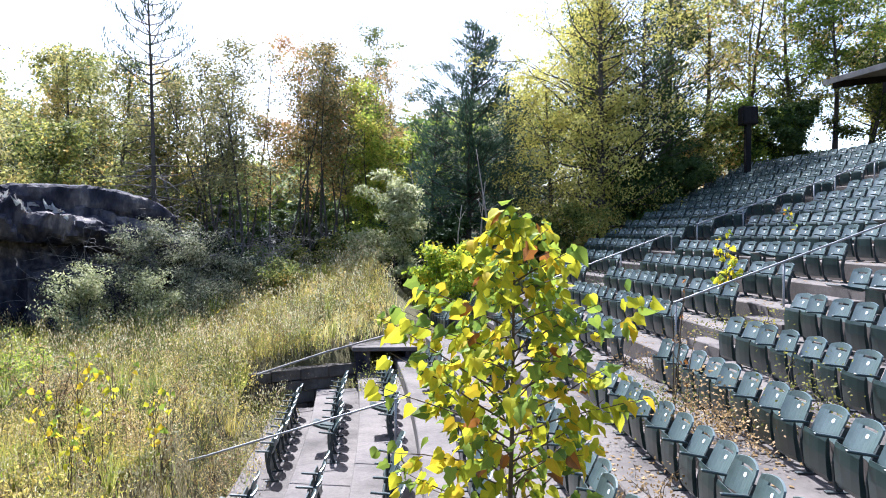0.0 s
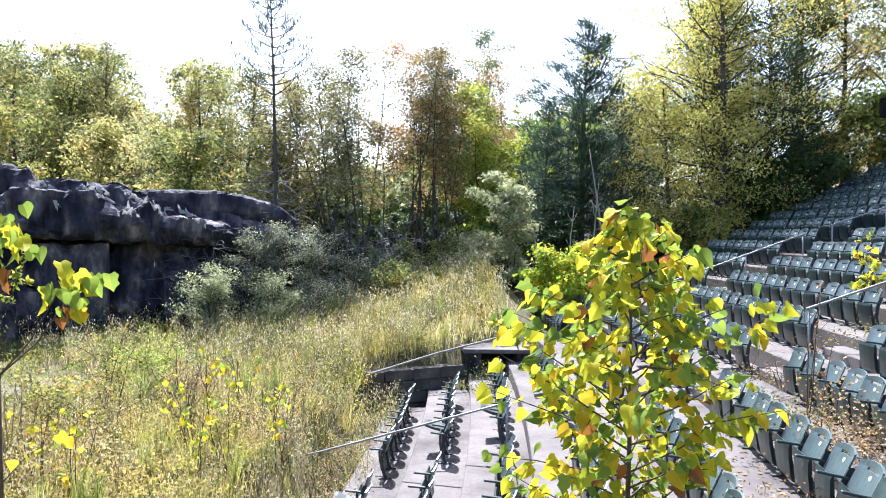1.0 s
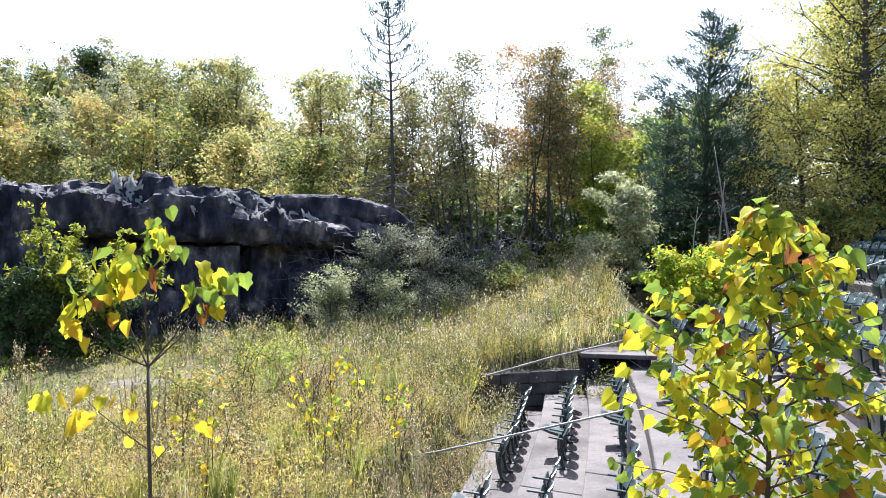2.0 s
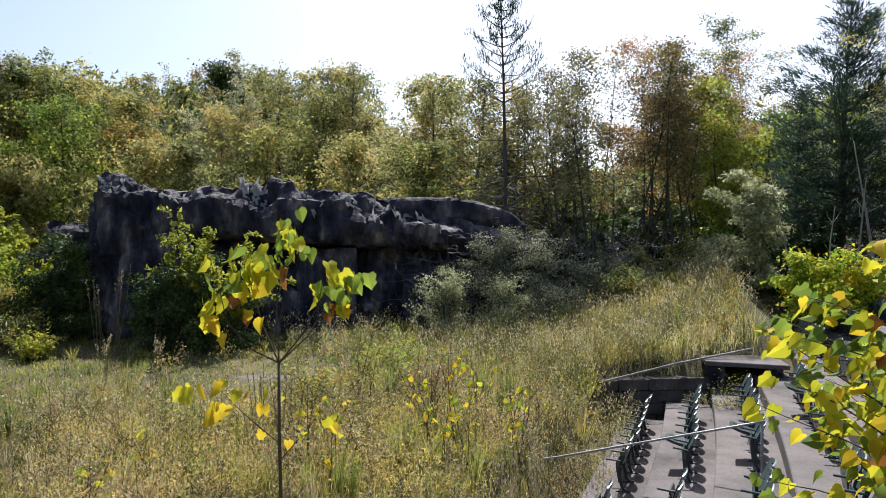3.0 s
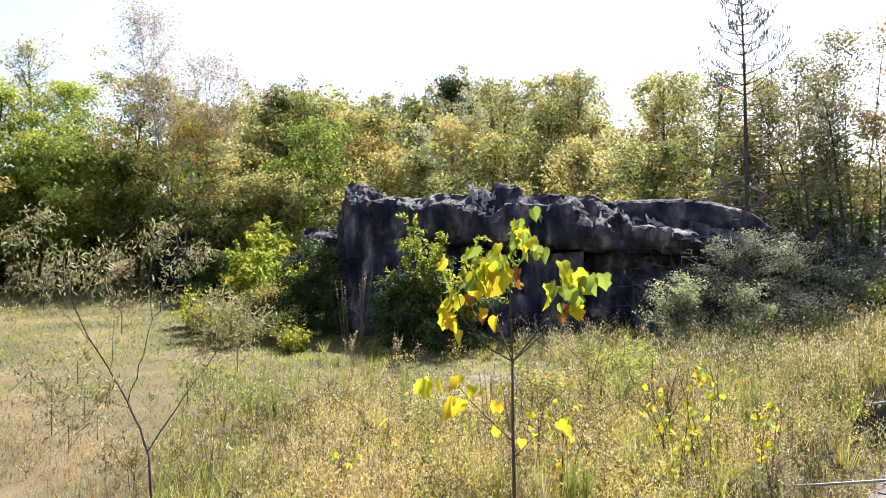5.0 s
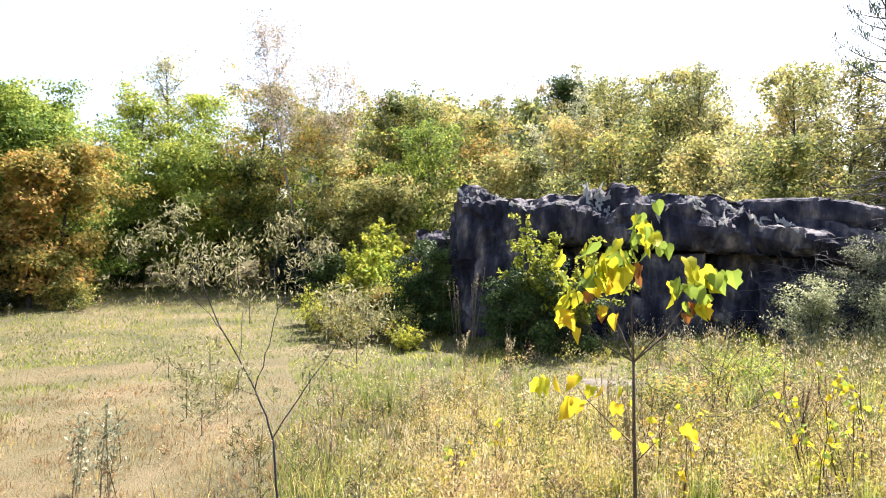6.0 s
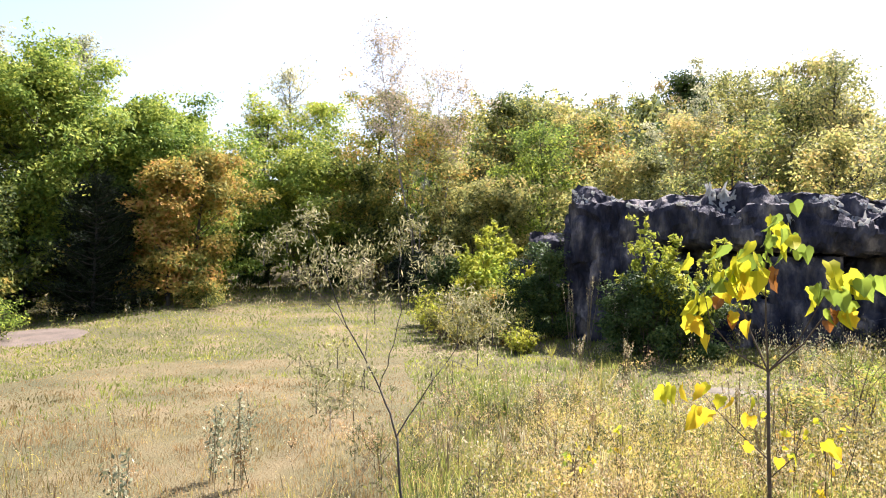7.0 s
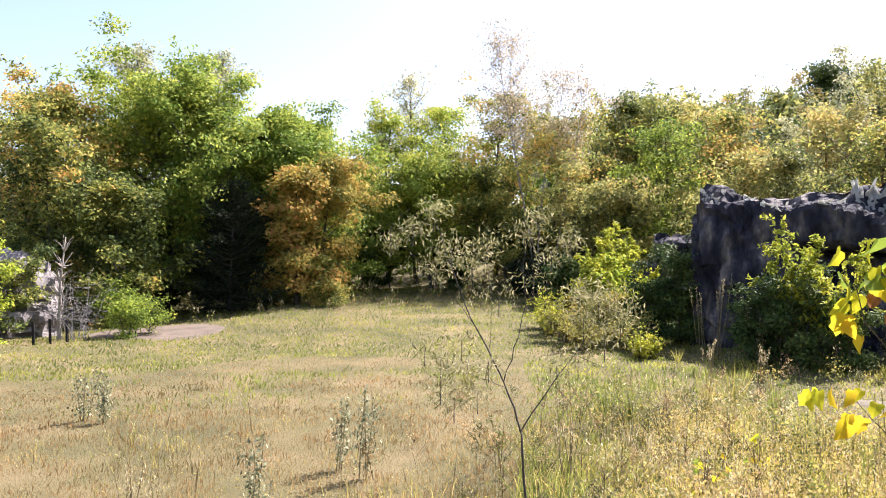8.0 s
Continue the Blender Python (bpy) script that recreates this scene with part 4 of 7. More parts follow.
# far end of the seats
T_GREEN, T_OLIVE, T_YELLOW, T_ORANGE = "leafy green tree at the wood's edge", "olive-green tree turning to autumn colours", "slender tree with thin yellowing leaves", "tree with orange and brown autumn leaves"
for i, (x, y, top, r, leaf, lab, count, low, stems) in enumerate((
    (-11.69, 35.35, 13.3, 1.5, L_THIN, T_YELLOW, 2200, 0.3, 1),
    (-10.48, 34.68, 12.4, 1.3, L_THIN, T_YELLOW, 1800, 0.3, 2),
    (-9.2, 32.97, 10.6, 1.2, L_THIN, T_YELLOW, 1300, 0.35, 1),
    (-13.28, 36.93, 13.2, 1.6, L_THIN, T_YELLOW, 2200, 0.25, 2),
    (-14.6, 38.4, 12.0, 1.9, L_THIN, T_YELLOW, 2600, 0.2, 1),
    (-8.54, 36.22, 13.2, 1.6, L_RUSSET, T_ORANGE, 3200, 0.35, 2),
    (-7.96, 39.41, 14.6, 2.0, L_RUSSET, T_ORANGE, 4200, 0.35, 2),
    (-6.54, 37.63, 13.6, 1.7, L_THIN, T_YELLOW, 3600, 0.4, 1),
    (-5.52, 37.79, 12.9, 1.7, L_RUSSET, T_ORANGE, 3200, 0.3, 2),
    (-4.6, 40.5, 11.5, 1.8, L_RUSSET, T_ORANGE, 2600, 0.3, 1),
    (-6.07, 51.8, 18.6, 3.0, L_OLIVE, T_OLIVE, 3200, 0.4, 1),
    (-3.2, 53.0, 17.0, 2.6, L_RUSSET, T_ORANGE, 2600, 0.4, 1),
    (-2.68, 39.9, 12.0, 2.3, L_GREEN, T_GREEN, 7500, 0.12, 1),
    (-4.0, 37.2, 9.6, 1.7, L_GREEN, T_GREEN, 5000, 0.1, 2),
    (12.98, 39.94, 18.8, 3.2, L_OLIVE, T_OLIVE, 4600, 0.1, 1),
    (15.92, 43.16, 19.5, 3.4, L_YELLOW, T_OLIVE, 4600, 0.1, 1),
    (19.03, 44.07, 21.0, 3.6, L_OLIVE, T_OLIVE, 4600, 0.1, 2),
    (20.16, 41.35, 19.3, 3.2, L_OLIVE, T_OLIVE, 4600, 0.1, 1),
    (21.24, 38.54, 17.6, 2.8, L_GREEN, T_GREEN, 4200, 0.4, 1),
    (24.77, 41.11, 18.6, 3.2, L_OLIVE, T_OLIVE, 4600, 0.1, 1),
    (9.0, 43.0, 17.0, 3.0, L_OLIVE, T_OLIVE, 4600, 0.3, 1),
    (-12.4, 38.0, 12.6, 0.9, L_THIN, T_YELLOW, 700, 0.45, 2), (-10.9, 37.5, 13.4, 0.9, L_THIN, T_YELLOW, 700, 0.5, 2), (-9.6, 36.0, 12.0, 0.8, L_THIN, T_YELLOW, 600, 0.5, 2),
    (-7.4, 36.9, 12.6, 0.9, L_RUSSET, T_ORANGE, 800, 0.5, 2), (-6.0, 36.4, 11.4, 0.8, L_THIN, T_YELLOW, 600, 0.5, 2), (-5.0, 38.6, 12.8, 0.9, L_RUSSET, T_ORANGE, 700, 0.5, 2),
    (14.4, 37.9, 9.6, 2.0, L_OLIVE, T_OLIVE, 3000, 0.05, 2), (16.6, 38.6, 10.4, 2.0, L_GREEN, T_GREEN, 3000, 0.05, 2), (22.6, 37.4, 12.4, 2.2, L_OLIVE, T_OLIVE, 3200, 0.05, 2), (25.6, 38.2, 13.0, 2.2, L_GREEN, T_GREEN, 3200, 0.05, 2),
    (29.0, 44.0, 20.0, 3.6, L_YELLOW, T_OLIVE, 4600, 0.1, 1),
)):
    broadleaf(x, y, top, r * (1.5 if x < -3 else 1), leaf, lab, low + (0.14 if x < -3 else 0.0), int(count * (0.9 if x < -3 else 1.0)), 0.125 if x < -3 else 0.16, i, None, stems, 0.10 if x < -3 else None, limbs=26 if x < -3 else None, clump=0.55 if x < -3 else 0.5, tight=0.35 if x < -3 else 1.0)
conifer(1.27, 36.98, 14.85, 4.4, L_SPRUCE, "dark ragged spruce with drooping boughs", 0.08, 17000, 1, -0.05, 0.38, 0.46, 0.2, 0.62)
conifer(3.4, 38.9, 12.6, 3.2, L_SPRUCE, "dark ragged spruce with drooping boughs", 0.08, 8000, 2, 0.0, 0.34, 0.36, 0.22, 0.8)
conifer(-0.7, 38.2, 11.0, 3.2, L_SPRUCE, "dark ragged spruce with drooping boughs", 0.08, 8000, 3, 0.0, 0.34, 0.36, 0.22, 0.8)
broadleaf(7.2, 32.6, 18.2, 3.5, L_PINE, "tall soft yellow-green tree beside the seats", 0.05, 15000, 0.105, 4, clump=0.62, shape=0.35, limbs=85, up=0.35)
broadleaf(5.2, 33.6, 11.5, 2.4, L_PINE, "soft yellow-green tree below a taller one beside the seats", 0.05, 7000, 0.105, 5, clump=0.55, shape=0.4, limbs=50, up=0.35)
# first two pines added, all three made tall, to cast shade on far seats
conifer(7.9, 36.6, 17.2, 3.0, L_DARK, "dark green pine set behind seats to shade them", 0.05, 10000, 7, -0.2, 0.25, 0.34, 0.34, 0.6, size=0.08)
conifer(11.6, 37.6, 17.5, 3.0, L_DARK, "dark green pine set behind seats to shade them", 0.05, 5000, 8, -0.2, 0.25, 0.34, 0.34, 0.6, size=0.08)
conifer(9.9, 35.2, 17.0, 3.0, L_DARK, "dark green pine set behind seats to shade them", 0.05, 5500, 6, -0.2, 0.25, 0.34, 0.34, 0.7, size=0.07)


def scrawny_pine():
    """Tall bare pine with short ragged boughs at the top only."""
    rg = np.random.default_rng(77)
    x, y, h = -11.98, 29.41, 14.6
    wood, crown = Pile(), Pile()
    axis = polyline((0, 0, 0), (0.0, 0.01, 1), h, 10, 0.01, rg, 0.02)
    axis[:, 2] *= h / axis[-1, 2]
    wood.add(*tube(axis, np.linspace(0.15, 0.02, 11), 8))
    for z in np.arange(3.0, h - 0.1, 0.42):
        f = max(0.0, (z - 9.5) / (h - 9.5))
        ring = 4 if z > 9.5 else 2 if z > 6.4 else 5
        for leg in range(ring):
            b = math.tau * leg / ring + z * 2.1 + rg.uniform(-0.5, 0.5)
            length = (3.0 * (1 - f) + 0.45) * rg.uniform(0.6, 1.05) if z > 9.5 else rg.uniform(0.5, 1.4) if z > 6.4 else rg.uniform(1.6, 3.6)
            start = np.array([np.interp(z, axis[:, 2], axis[:, k]) for k in range(3)])
            bough = polyline(start, (math.cos(b), math.sin(b), 0.25 if z > 9.5 else -0.1), length, 5, 0.1, rg, 0.09 if z > 9.5 else 0)
            crown.add(*tube(bough, np.linspace(0.028, 0.008, 6), 4), 1)
            if z < 6.4:
                for _ in range(5):
                    k = rg.integers(1, 5)
                    tw = polyline(bough[k], bough[k + 1] - bough[k] + rg.normal(size=3) * 0.3, rg.uniform(0.4, 1.1), 4, 0.15, rg, -0.08)
                    crown.add(*tube(tw, np.linspace(0.012, 0.005, 5), 3), 2)
            if z > 9.5:
                for k in (3, 4, 5):
                    c = bough[k] + rg.normal(size=(15, 3)) * 0.11
                    along = np.tile(np.array([0.2 * math.cos(b), 0.2 * math.sin(b), 1.0]), (15, 1))
                    crown.add(*leaves(c + np.array([0, 0, 0.06]), 0.034, rg, 7, along=along))
    wood_and_leaves("conifer", "tall thin pine, nearly bare below its top", "tree", x, y, wood, crown, M_BARK, L_SPRUCE, "trees round the meadow")


scrawny_pine()

# shrubs in front of the far wood
S_DARK, S_SILVER, S_GREEN = "dark green shrub that deepens the shade of trees", "silvery grey-green shrub among meadow weeds", "yellow-green leafy shrub at the meadow edge"
for i, (x, y, top, r, leaf, lab, count, size) in enumerate((
    (10.2, 34.0, 6.8, 2.2, L_DARK, S_DARK, 5500, 0.14),
    (12.2, 35.4, 7.6, 2.2, L_DARK, S_DARK, 5500, 0.14),
    (8.6, 32.6, 5.4, 1.8, L_DARK, S_DARK, 4500, 0.14),
    (18.5, 37.7, 10.5, 2.6, L_DARK, S_DARK, 5500, 0.15),
    (6.0, 31.6, 4.6, 1.5, L_OLIVE, S_GREEN, 3200, 0.13),
    (4.3, 32.5, 4.2, 1.5, L_DARK, S_DARK, 3200, 0.13),
    (0.5, 34.0, 4.5, 1.8, L_DARK, S_DARK, 4200, 0.14),
    (-1.0, 35.0, 4.2, 1.7, L_DARK, S_DARK, 3800, 0.14),
    (-2.25, 30.6, 6.4, 1.4, L_SILVER, S_SILVER, 4600, 0.12),
    (-3.3, 31.6, 3.6, 1.2, L_SILVER, S_SILVER, 2600, 0.12),
    (-5.0, 34.5, 3.4, 1.4, L_OLIVE, S_GREEN, 2200, 0.12),
    (-7.6, 34.0, 3.2, 1.4, L_OLIVE, S_GREEN, 2000, 0.12),
    (-9.8, 33.4, 3.4, 1.3, L_DARK, S_DARK, 2000, 0.12),
    (-0.2, 26.0, 3.2, 1.4, L_VIVID, S_GREEN, 2600, 0.13),
    (1.6, 27.2, 3.0, 1.4, L_VIVID, S_GREEN, 2400, 0.13),
    (-10.9, 25.6, 4.2, 1.1, L_SAGE, S_SILVER, 5200, 0.075),
    (-9.5, 26.8, 4.0, 1.2, L_SAGE, S_SILVER, 4600, 0.075),
    (-7.9, 27.4, 2.7, 1.1, L_SAGE, S_SILVER, 2600, 0.075),
    (-12.4, 23.4, 2.6, 1.3, L_SILVER, S_SILVER, 4200, 0.07), (-10.0, 24.3, 2.2, 1.0, L_SILVER, S_SILVER, 2600, 0.07), (-8.4, 25.6, 2.0, 1.0, L_SAGE, S_SILVER, 2200, 0.07),
    (-6.4, 28.4, 2.3, 1.1, L_OLIVE, S_GREEN, 2200, 0.09),
    # both near-black shrubs are added as shade at the thicket's foot
    (-9.2, 28.6, 3.3, 1.1, L_DEEPSHADE, S_DARK, 2600, 0.09), (-11.0, 27.2, 3.0, 1.2, L_DEEPSHADE, S_DARK, 2600, 0.09),
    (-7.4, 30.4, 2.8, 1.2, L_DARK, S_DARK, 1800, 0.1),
    # dark and near-black rows added as the shade behind thin trunks
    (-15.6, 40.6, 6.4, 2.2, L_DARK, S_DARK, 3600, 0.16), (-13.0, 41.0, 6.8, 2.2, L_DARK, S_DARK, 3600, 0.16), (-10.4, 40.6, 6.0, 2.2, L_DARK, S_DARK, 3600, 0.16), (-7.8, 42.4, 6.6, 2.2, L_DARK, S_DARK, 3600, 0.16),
    (-5.2, 42.6, 6.2, 2.2, L_DARK, S_DARK, 3600, 0.16), (-2.4, 42.6, 6.4, 2.2, L_DARK, S_DARK, 3600, 0.16), (-11.9, 37.0, 3.8, 1.6, L_DEEPSHADE, S_DARK, 2600, 0.13), (-9.0, 38.2, 3.8, 1.6, L_DEEPSHADE, S_DARK, 2600, 0.13), (-6.2, 39.4, 4.0, 1.6, L_DEEPSHADE, S_DARK, 2600, 0.13), (-3.6, 38.4, 4.0, 1.6, L_DEEPSHADE, S_DARK, 2600, 0.13),
)):
    broadleaf(x, y, top, r, leaf, lab, 0.05, count, size, 200 + i, None, 4, 0.05, 0.32, "shrub", 0.5, "shrubs round the meadow", limbs=14, tight=0.5)


def snag(x, y, top, lean, label, seed, r=0.06, twigs=7, z=None):
    """A dead, broken stem."""
    rg = np.random.default_rng(seed)
    b = float(ground_z(x, y)) if z is None else z
    wood = Pile()
    axis = polyline((0, 0, 0), (lean, 0.05, 1), top - b, 7, 0.05, rg, 0.0)
    wood.add(*tube(axis, np.linspace(r, 0.012, 8), 7))
    for _ in range(twigs):
        k = rg.integers(2, 7)
        tw = polyline(axis[k], rg.normal(size=3) * 0.6 + np.array([0, 0, 0.9]), rg.uniform(0.25, 0.9), 4, 0.2, rg, 0.0)
        wood.add(*tube(tw, np.linspace(r * 0.3, 0.004, 5), 4))
    return tagged(wood_and_leaves("dead_tree", label, "dead tree", x, y, wood, Pile(), M_DEADWOOD, None, "dead trees", z), label)


snag(-0.4, 31.0, 6.9, -0.12, "bleached broken dead trunk among green trees", 1)
snag(2.04, 29.9, 7.6, 0.03, "bleached broken dead trunk among green trees", 2, 0.08)
snag(1.5, 29.5, 6.0, -0.05, "bleached broken dead trunk among green trees", 3)
snag(0.6, 28.8, 5.0, 0.02, "bleached broken dead trunk among green trees", 4)
snag(-34.0, -6.3, 4.4, 0.03, "bare dead tree with fine twigs beside pale rock", 5, 0.11, 60)

# wood behind the rock
for i, (x, y, top, r, leaf, lab, count) in enumerate((
    (-32.3, 38.2, 14.0, 3.0, L_YELLOW, T_OLIVE, 6000), (-31.7, 41.3, 14.0, 3.0, L_OLIVE, T_OLIVE, 6000),
    (-28.4, 41.2, 15.0, 2.8, L_YELLOW, T_YELLOW, 4200), (-29.8, 46.3, 16.4, 3.0, L_YELLOW, T_YELLOW, 4600),
    (-24.1, 43.9, 14.4, 2.8, L_YELLOW, T_OLIVE, 5000), (-20.4, 43.5, 14.2, 2.8, L_YELLOW, T_YELLOW, 4600),
    (-17.2, 42.0, 13.0, 2.6, L_OLIVE, T_OLIVE, 5000), (-16.0, 36.4, 9.5, 2.0, L_YELLOW, T_YELLOW, 3600),
    (-19.5, 33.8, 9.0, 2.0, L_OLIVE, T_OLIVE, 4600), (-22.5, 31.5, 9.2, 2.1, L_YELLOW, T_OLIVE, 4600),
    (-25.5, 28.8, 9.4, 2.2, L_OLIVE, T_OLIVE, 5000), (-28.0, 26.2, 8.6, 2.0, L_YELLOW, T_OLIVE, 4600),
    (-31.5, 24.6, 8.4, 2.2, L_YELLOW, T_OLIVE, 5200), (-36.0, 30.0, 12.2, 2.8, L_OLIVE, T_OLIVE, 6500),
    (-33.5, 33.0, 11.6, 2.6, L_YELLOW, T_OLIVE, 5500), (-40.0, 27.0, 11.5, 2.8, L_GREEN, T_GREEN, 7000),
    (-63.6, 40.6, 18.6, 4.2, L_OLIVE, T_OLIVE, 4500), (-65.1, 47.2, 19.2, 4.5, L_ORANGE, T_ORANGE, 4500),
    (-66.0, 54.2, 20.6, 4.5, L_OLIVE, T_OLIVE, 4500), (-58.8, 54.8, 20.0, 4.5, L_OLIVE, T_OLIVE, 4500),
    (-49.4, 52.9, 20.0, 2.0, L_DARK, "round dark green tree standing above the wood", 3000),
    (-42.5, 51.0, 18.2, 3.4, L_YELLOW, T_OLIVE, 4500), (-36.8, 50.3, 18.2, 2.8, L_YELLOW, T_YELLOW, 3400),
    (-32.9, 50.6, 18.0, 2.8, L_YELLOW, T_YELLOW, 3400), (-28.3, 51.0, 17.0, 3.0, L_YELLOW, T_YELLOW, 3600),
    (-24.3, 49.7, 15.8, 3.0, L_OLIVE, T_OLIVE, 3600), (-54.0, 58.0, 19.5, 4.5, L_OLIVE, T_OLIVE, 4000),
)):
    broadleaf(x, y, top, r, leaf, lab, 0.15 if i != 20 else 0.72, int(count * 0.8), 0.16 if i < 16 else 0.24, 300 + i, clump=0.6 if i != 20 else 0.95)

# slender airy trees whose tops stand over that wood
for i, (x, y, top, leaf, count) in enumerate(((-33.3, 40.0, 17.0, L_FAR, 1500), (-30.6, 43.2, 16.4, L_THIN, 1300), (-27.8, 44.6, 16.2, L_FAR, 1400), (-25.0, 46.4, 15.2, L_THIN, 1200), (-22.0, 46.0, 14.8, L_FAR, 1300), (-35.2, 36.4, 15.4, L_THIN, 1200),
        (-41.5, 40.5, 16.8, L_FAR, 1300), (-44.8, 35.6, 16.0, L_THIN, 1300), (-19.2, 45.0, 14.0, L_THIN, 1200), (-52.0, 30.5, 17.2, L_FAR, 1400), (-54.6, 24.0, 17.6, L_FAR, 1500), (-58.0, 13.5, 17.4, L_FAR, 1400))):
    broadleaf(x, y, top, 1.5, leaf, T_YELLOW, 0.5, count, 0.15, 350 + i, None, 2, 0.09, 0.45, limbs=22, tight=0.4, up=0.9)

# wood left of the rock
L_GOLDTREE = foliage("golden_tree_leaves", [(0.0, (0.07, 0.085, 0.022)), (0.4, (0.18, 0.16, 0.035)), (0.8, (0.30, 0.21, 0.05)), (1.0, (0.32, 0.17, 0.055))], 0.4, patch=0.6, lift=1.5)
L_BIRCH = foliage("pale_birch_leaves", [(0.0, (0.18, 0.15, 0.10)), (0.6, (0.30, 0.25, 0.17)), (1.0, (0.38, 0.30, 0.22))], 0.4)
L_VINE = foliage("vine_leaves", [(0.0, (0.12, 0.17, 0.022)), (0.5, (0.22, 0.27, 0.03)), (1.0, (0.36, 0.36, 0.05))], 0.45)
for i, (x, y, top, r, leaf, lab, count, low) in enumerate((
    (-57.4, 12.0, 14.6, 3.4, L_GREEN, T_GREEN, 6500, 0.08), (-60.4, 16.7, 19.4, 2.2, L_FAR, T_OLIVE, 2600, 0.4),
    (-55.7, 18.3, 15.6, 3.6, L_GREEN, T_GREEN, 7000, 0.06), (-52.6, 21.0, 15.6, 3.2, L_OLIVE, T_OLIVE, 6500, 0.06),
    (-48.6, 24.9, 13.0, 3.2, L_OLIVE, T_OLIVE, 7000, 0.06), (-50.4, 29.9, 15.4, 3.2, L_OLIVE, T_OLIVE, 6500, 0.1),
    (-48.8, 32.4, 14.8, 3.0, L_OLIVE, T_OLIVE, 6000, 0.1), (-48.4, 36.4, 14.4, 3.0, L_YELLOW, T_OLIVE, 6000, 0.1),
    (-50.5, 15.0, 9.5, 3.2, L_MAPLE, T_GREEN, 7500, 0.26), (-47.0, 19.5, 9.0, 3.0, L_OLIVE, T_OLIVE, 7500, 0.26),
    (-43.0, 24.0, 8.0, 2.6, L_YELLOW, T_OLIVE, 6500, 0.26), (-38.5, 24.2, 7.0, 2.2, L_YELLOW, T_OLIVE, 5500, 0.26),
    (-53.8, 9.6, 9.5, 3.0, L_GREEN, T_GREEN, 7000, 0.26),
    (-48.6, -0.6, 13.9, 4.0, L_MAPLE, "large rounded green tree at the meadow edge", 15000, 0.05),
    (-50.5, -4.6, 13.9, 3.8, L_MAPLE, "large rounded green tree at the meadow edge", 11000, 0.05),
    (-47.5, -3.0, 13.0, 3.4, L_MAPLE, T_GREEN, 9000, 0.05), (-46.8, 4.9, 10.8, 2.8, L_MAPLE, T_GREEN, 8000, 0.05),
    (-47.6, 3.0, 11.9, 3.0, L_MAPLE, T_GREEN, 10000, 0.08), (-50.3, 6.2, 11.8, 3.0, L_MAPLE, T_GREEN, 8500, 0.05),
    (-45.2, -6.9, 12.2, 3.2, L_OLIVE, T_OLIVE, 8500, 0.05), (-41.9, -8.4, 9.8, 2.6, L_OLIVE, T_OLIVE, 6500, 0.05),
    (-41.2, -4.8, 7.0, 2.2, L_OLIVE, T_OLIVE, 5500, 0.04), (-43.3, 5.6, 9.2, 2.1, L_GOLDTREE, "small tree with golden yellow autumn leaves", 6500, 0.05),
    (-42.2, 4.4, 8.3, 1.4, L_GOLDTREE, "small tree with golden yellow autumn leaves", 4200, 0.05),
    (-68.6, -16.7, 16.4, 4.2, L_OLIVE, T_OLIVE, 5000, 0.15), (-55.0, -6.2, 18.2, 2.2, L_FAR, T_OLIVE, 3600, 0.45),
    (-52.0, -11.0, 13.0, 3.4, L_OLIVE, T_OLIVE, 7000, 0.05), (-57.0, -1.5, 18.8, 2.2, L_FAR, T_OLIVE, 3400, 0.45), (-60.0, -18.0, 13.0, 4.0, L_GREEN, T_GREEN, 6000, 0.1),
)):
    broadleaf(x, y, top, r * (1.35 if leaf is L_MAPLE else 1.2), leaf, lab, low, int(count * (1.7 if leaf is L_MAPLE else 1.15)), 0.19 if leaf is L_MAPLE else 0.18, 400 + i, clump=0.8 if leaf is L_MAPLE else 0.62, shape=0.45 if leaf is L_MAPLE else 0.7 if leaf is L_GOLDTREE else 0.55)
broadleaf(-45.7, 21.7, 18.8, 4.2, L_BIRCH, "tall airy birch with few pale leaves", 0.6, 5200, 0.13, 470, M_PALE_BARK, 4, 0.13, 0.55, up=0.9, tight=0.45, lean=0.0)
# juniper and the shrub behind carry the hollow's shade in their colour
conifer(-43.2, 0.7, 8.0, 3.0, L_DEEPSHADE, "black-green juniper, deep shade put into its colour", 0.02, 12000, 20, 0.0, 0.25, 0.25, 0.25, 0.6)
broadleaf(-45.6, 0.9, 7.0, 2.2, L_DEEPSHADE, S_DARK, 0.04, 7000, 0.16, 480, name="shrub", group="shrubs round the meadow")
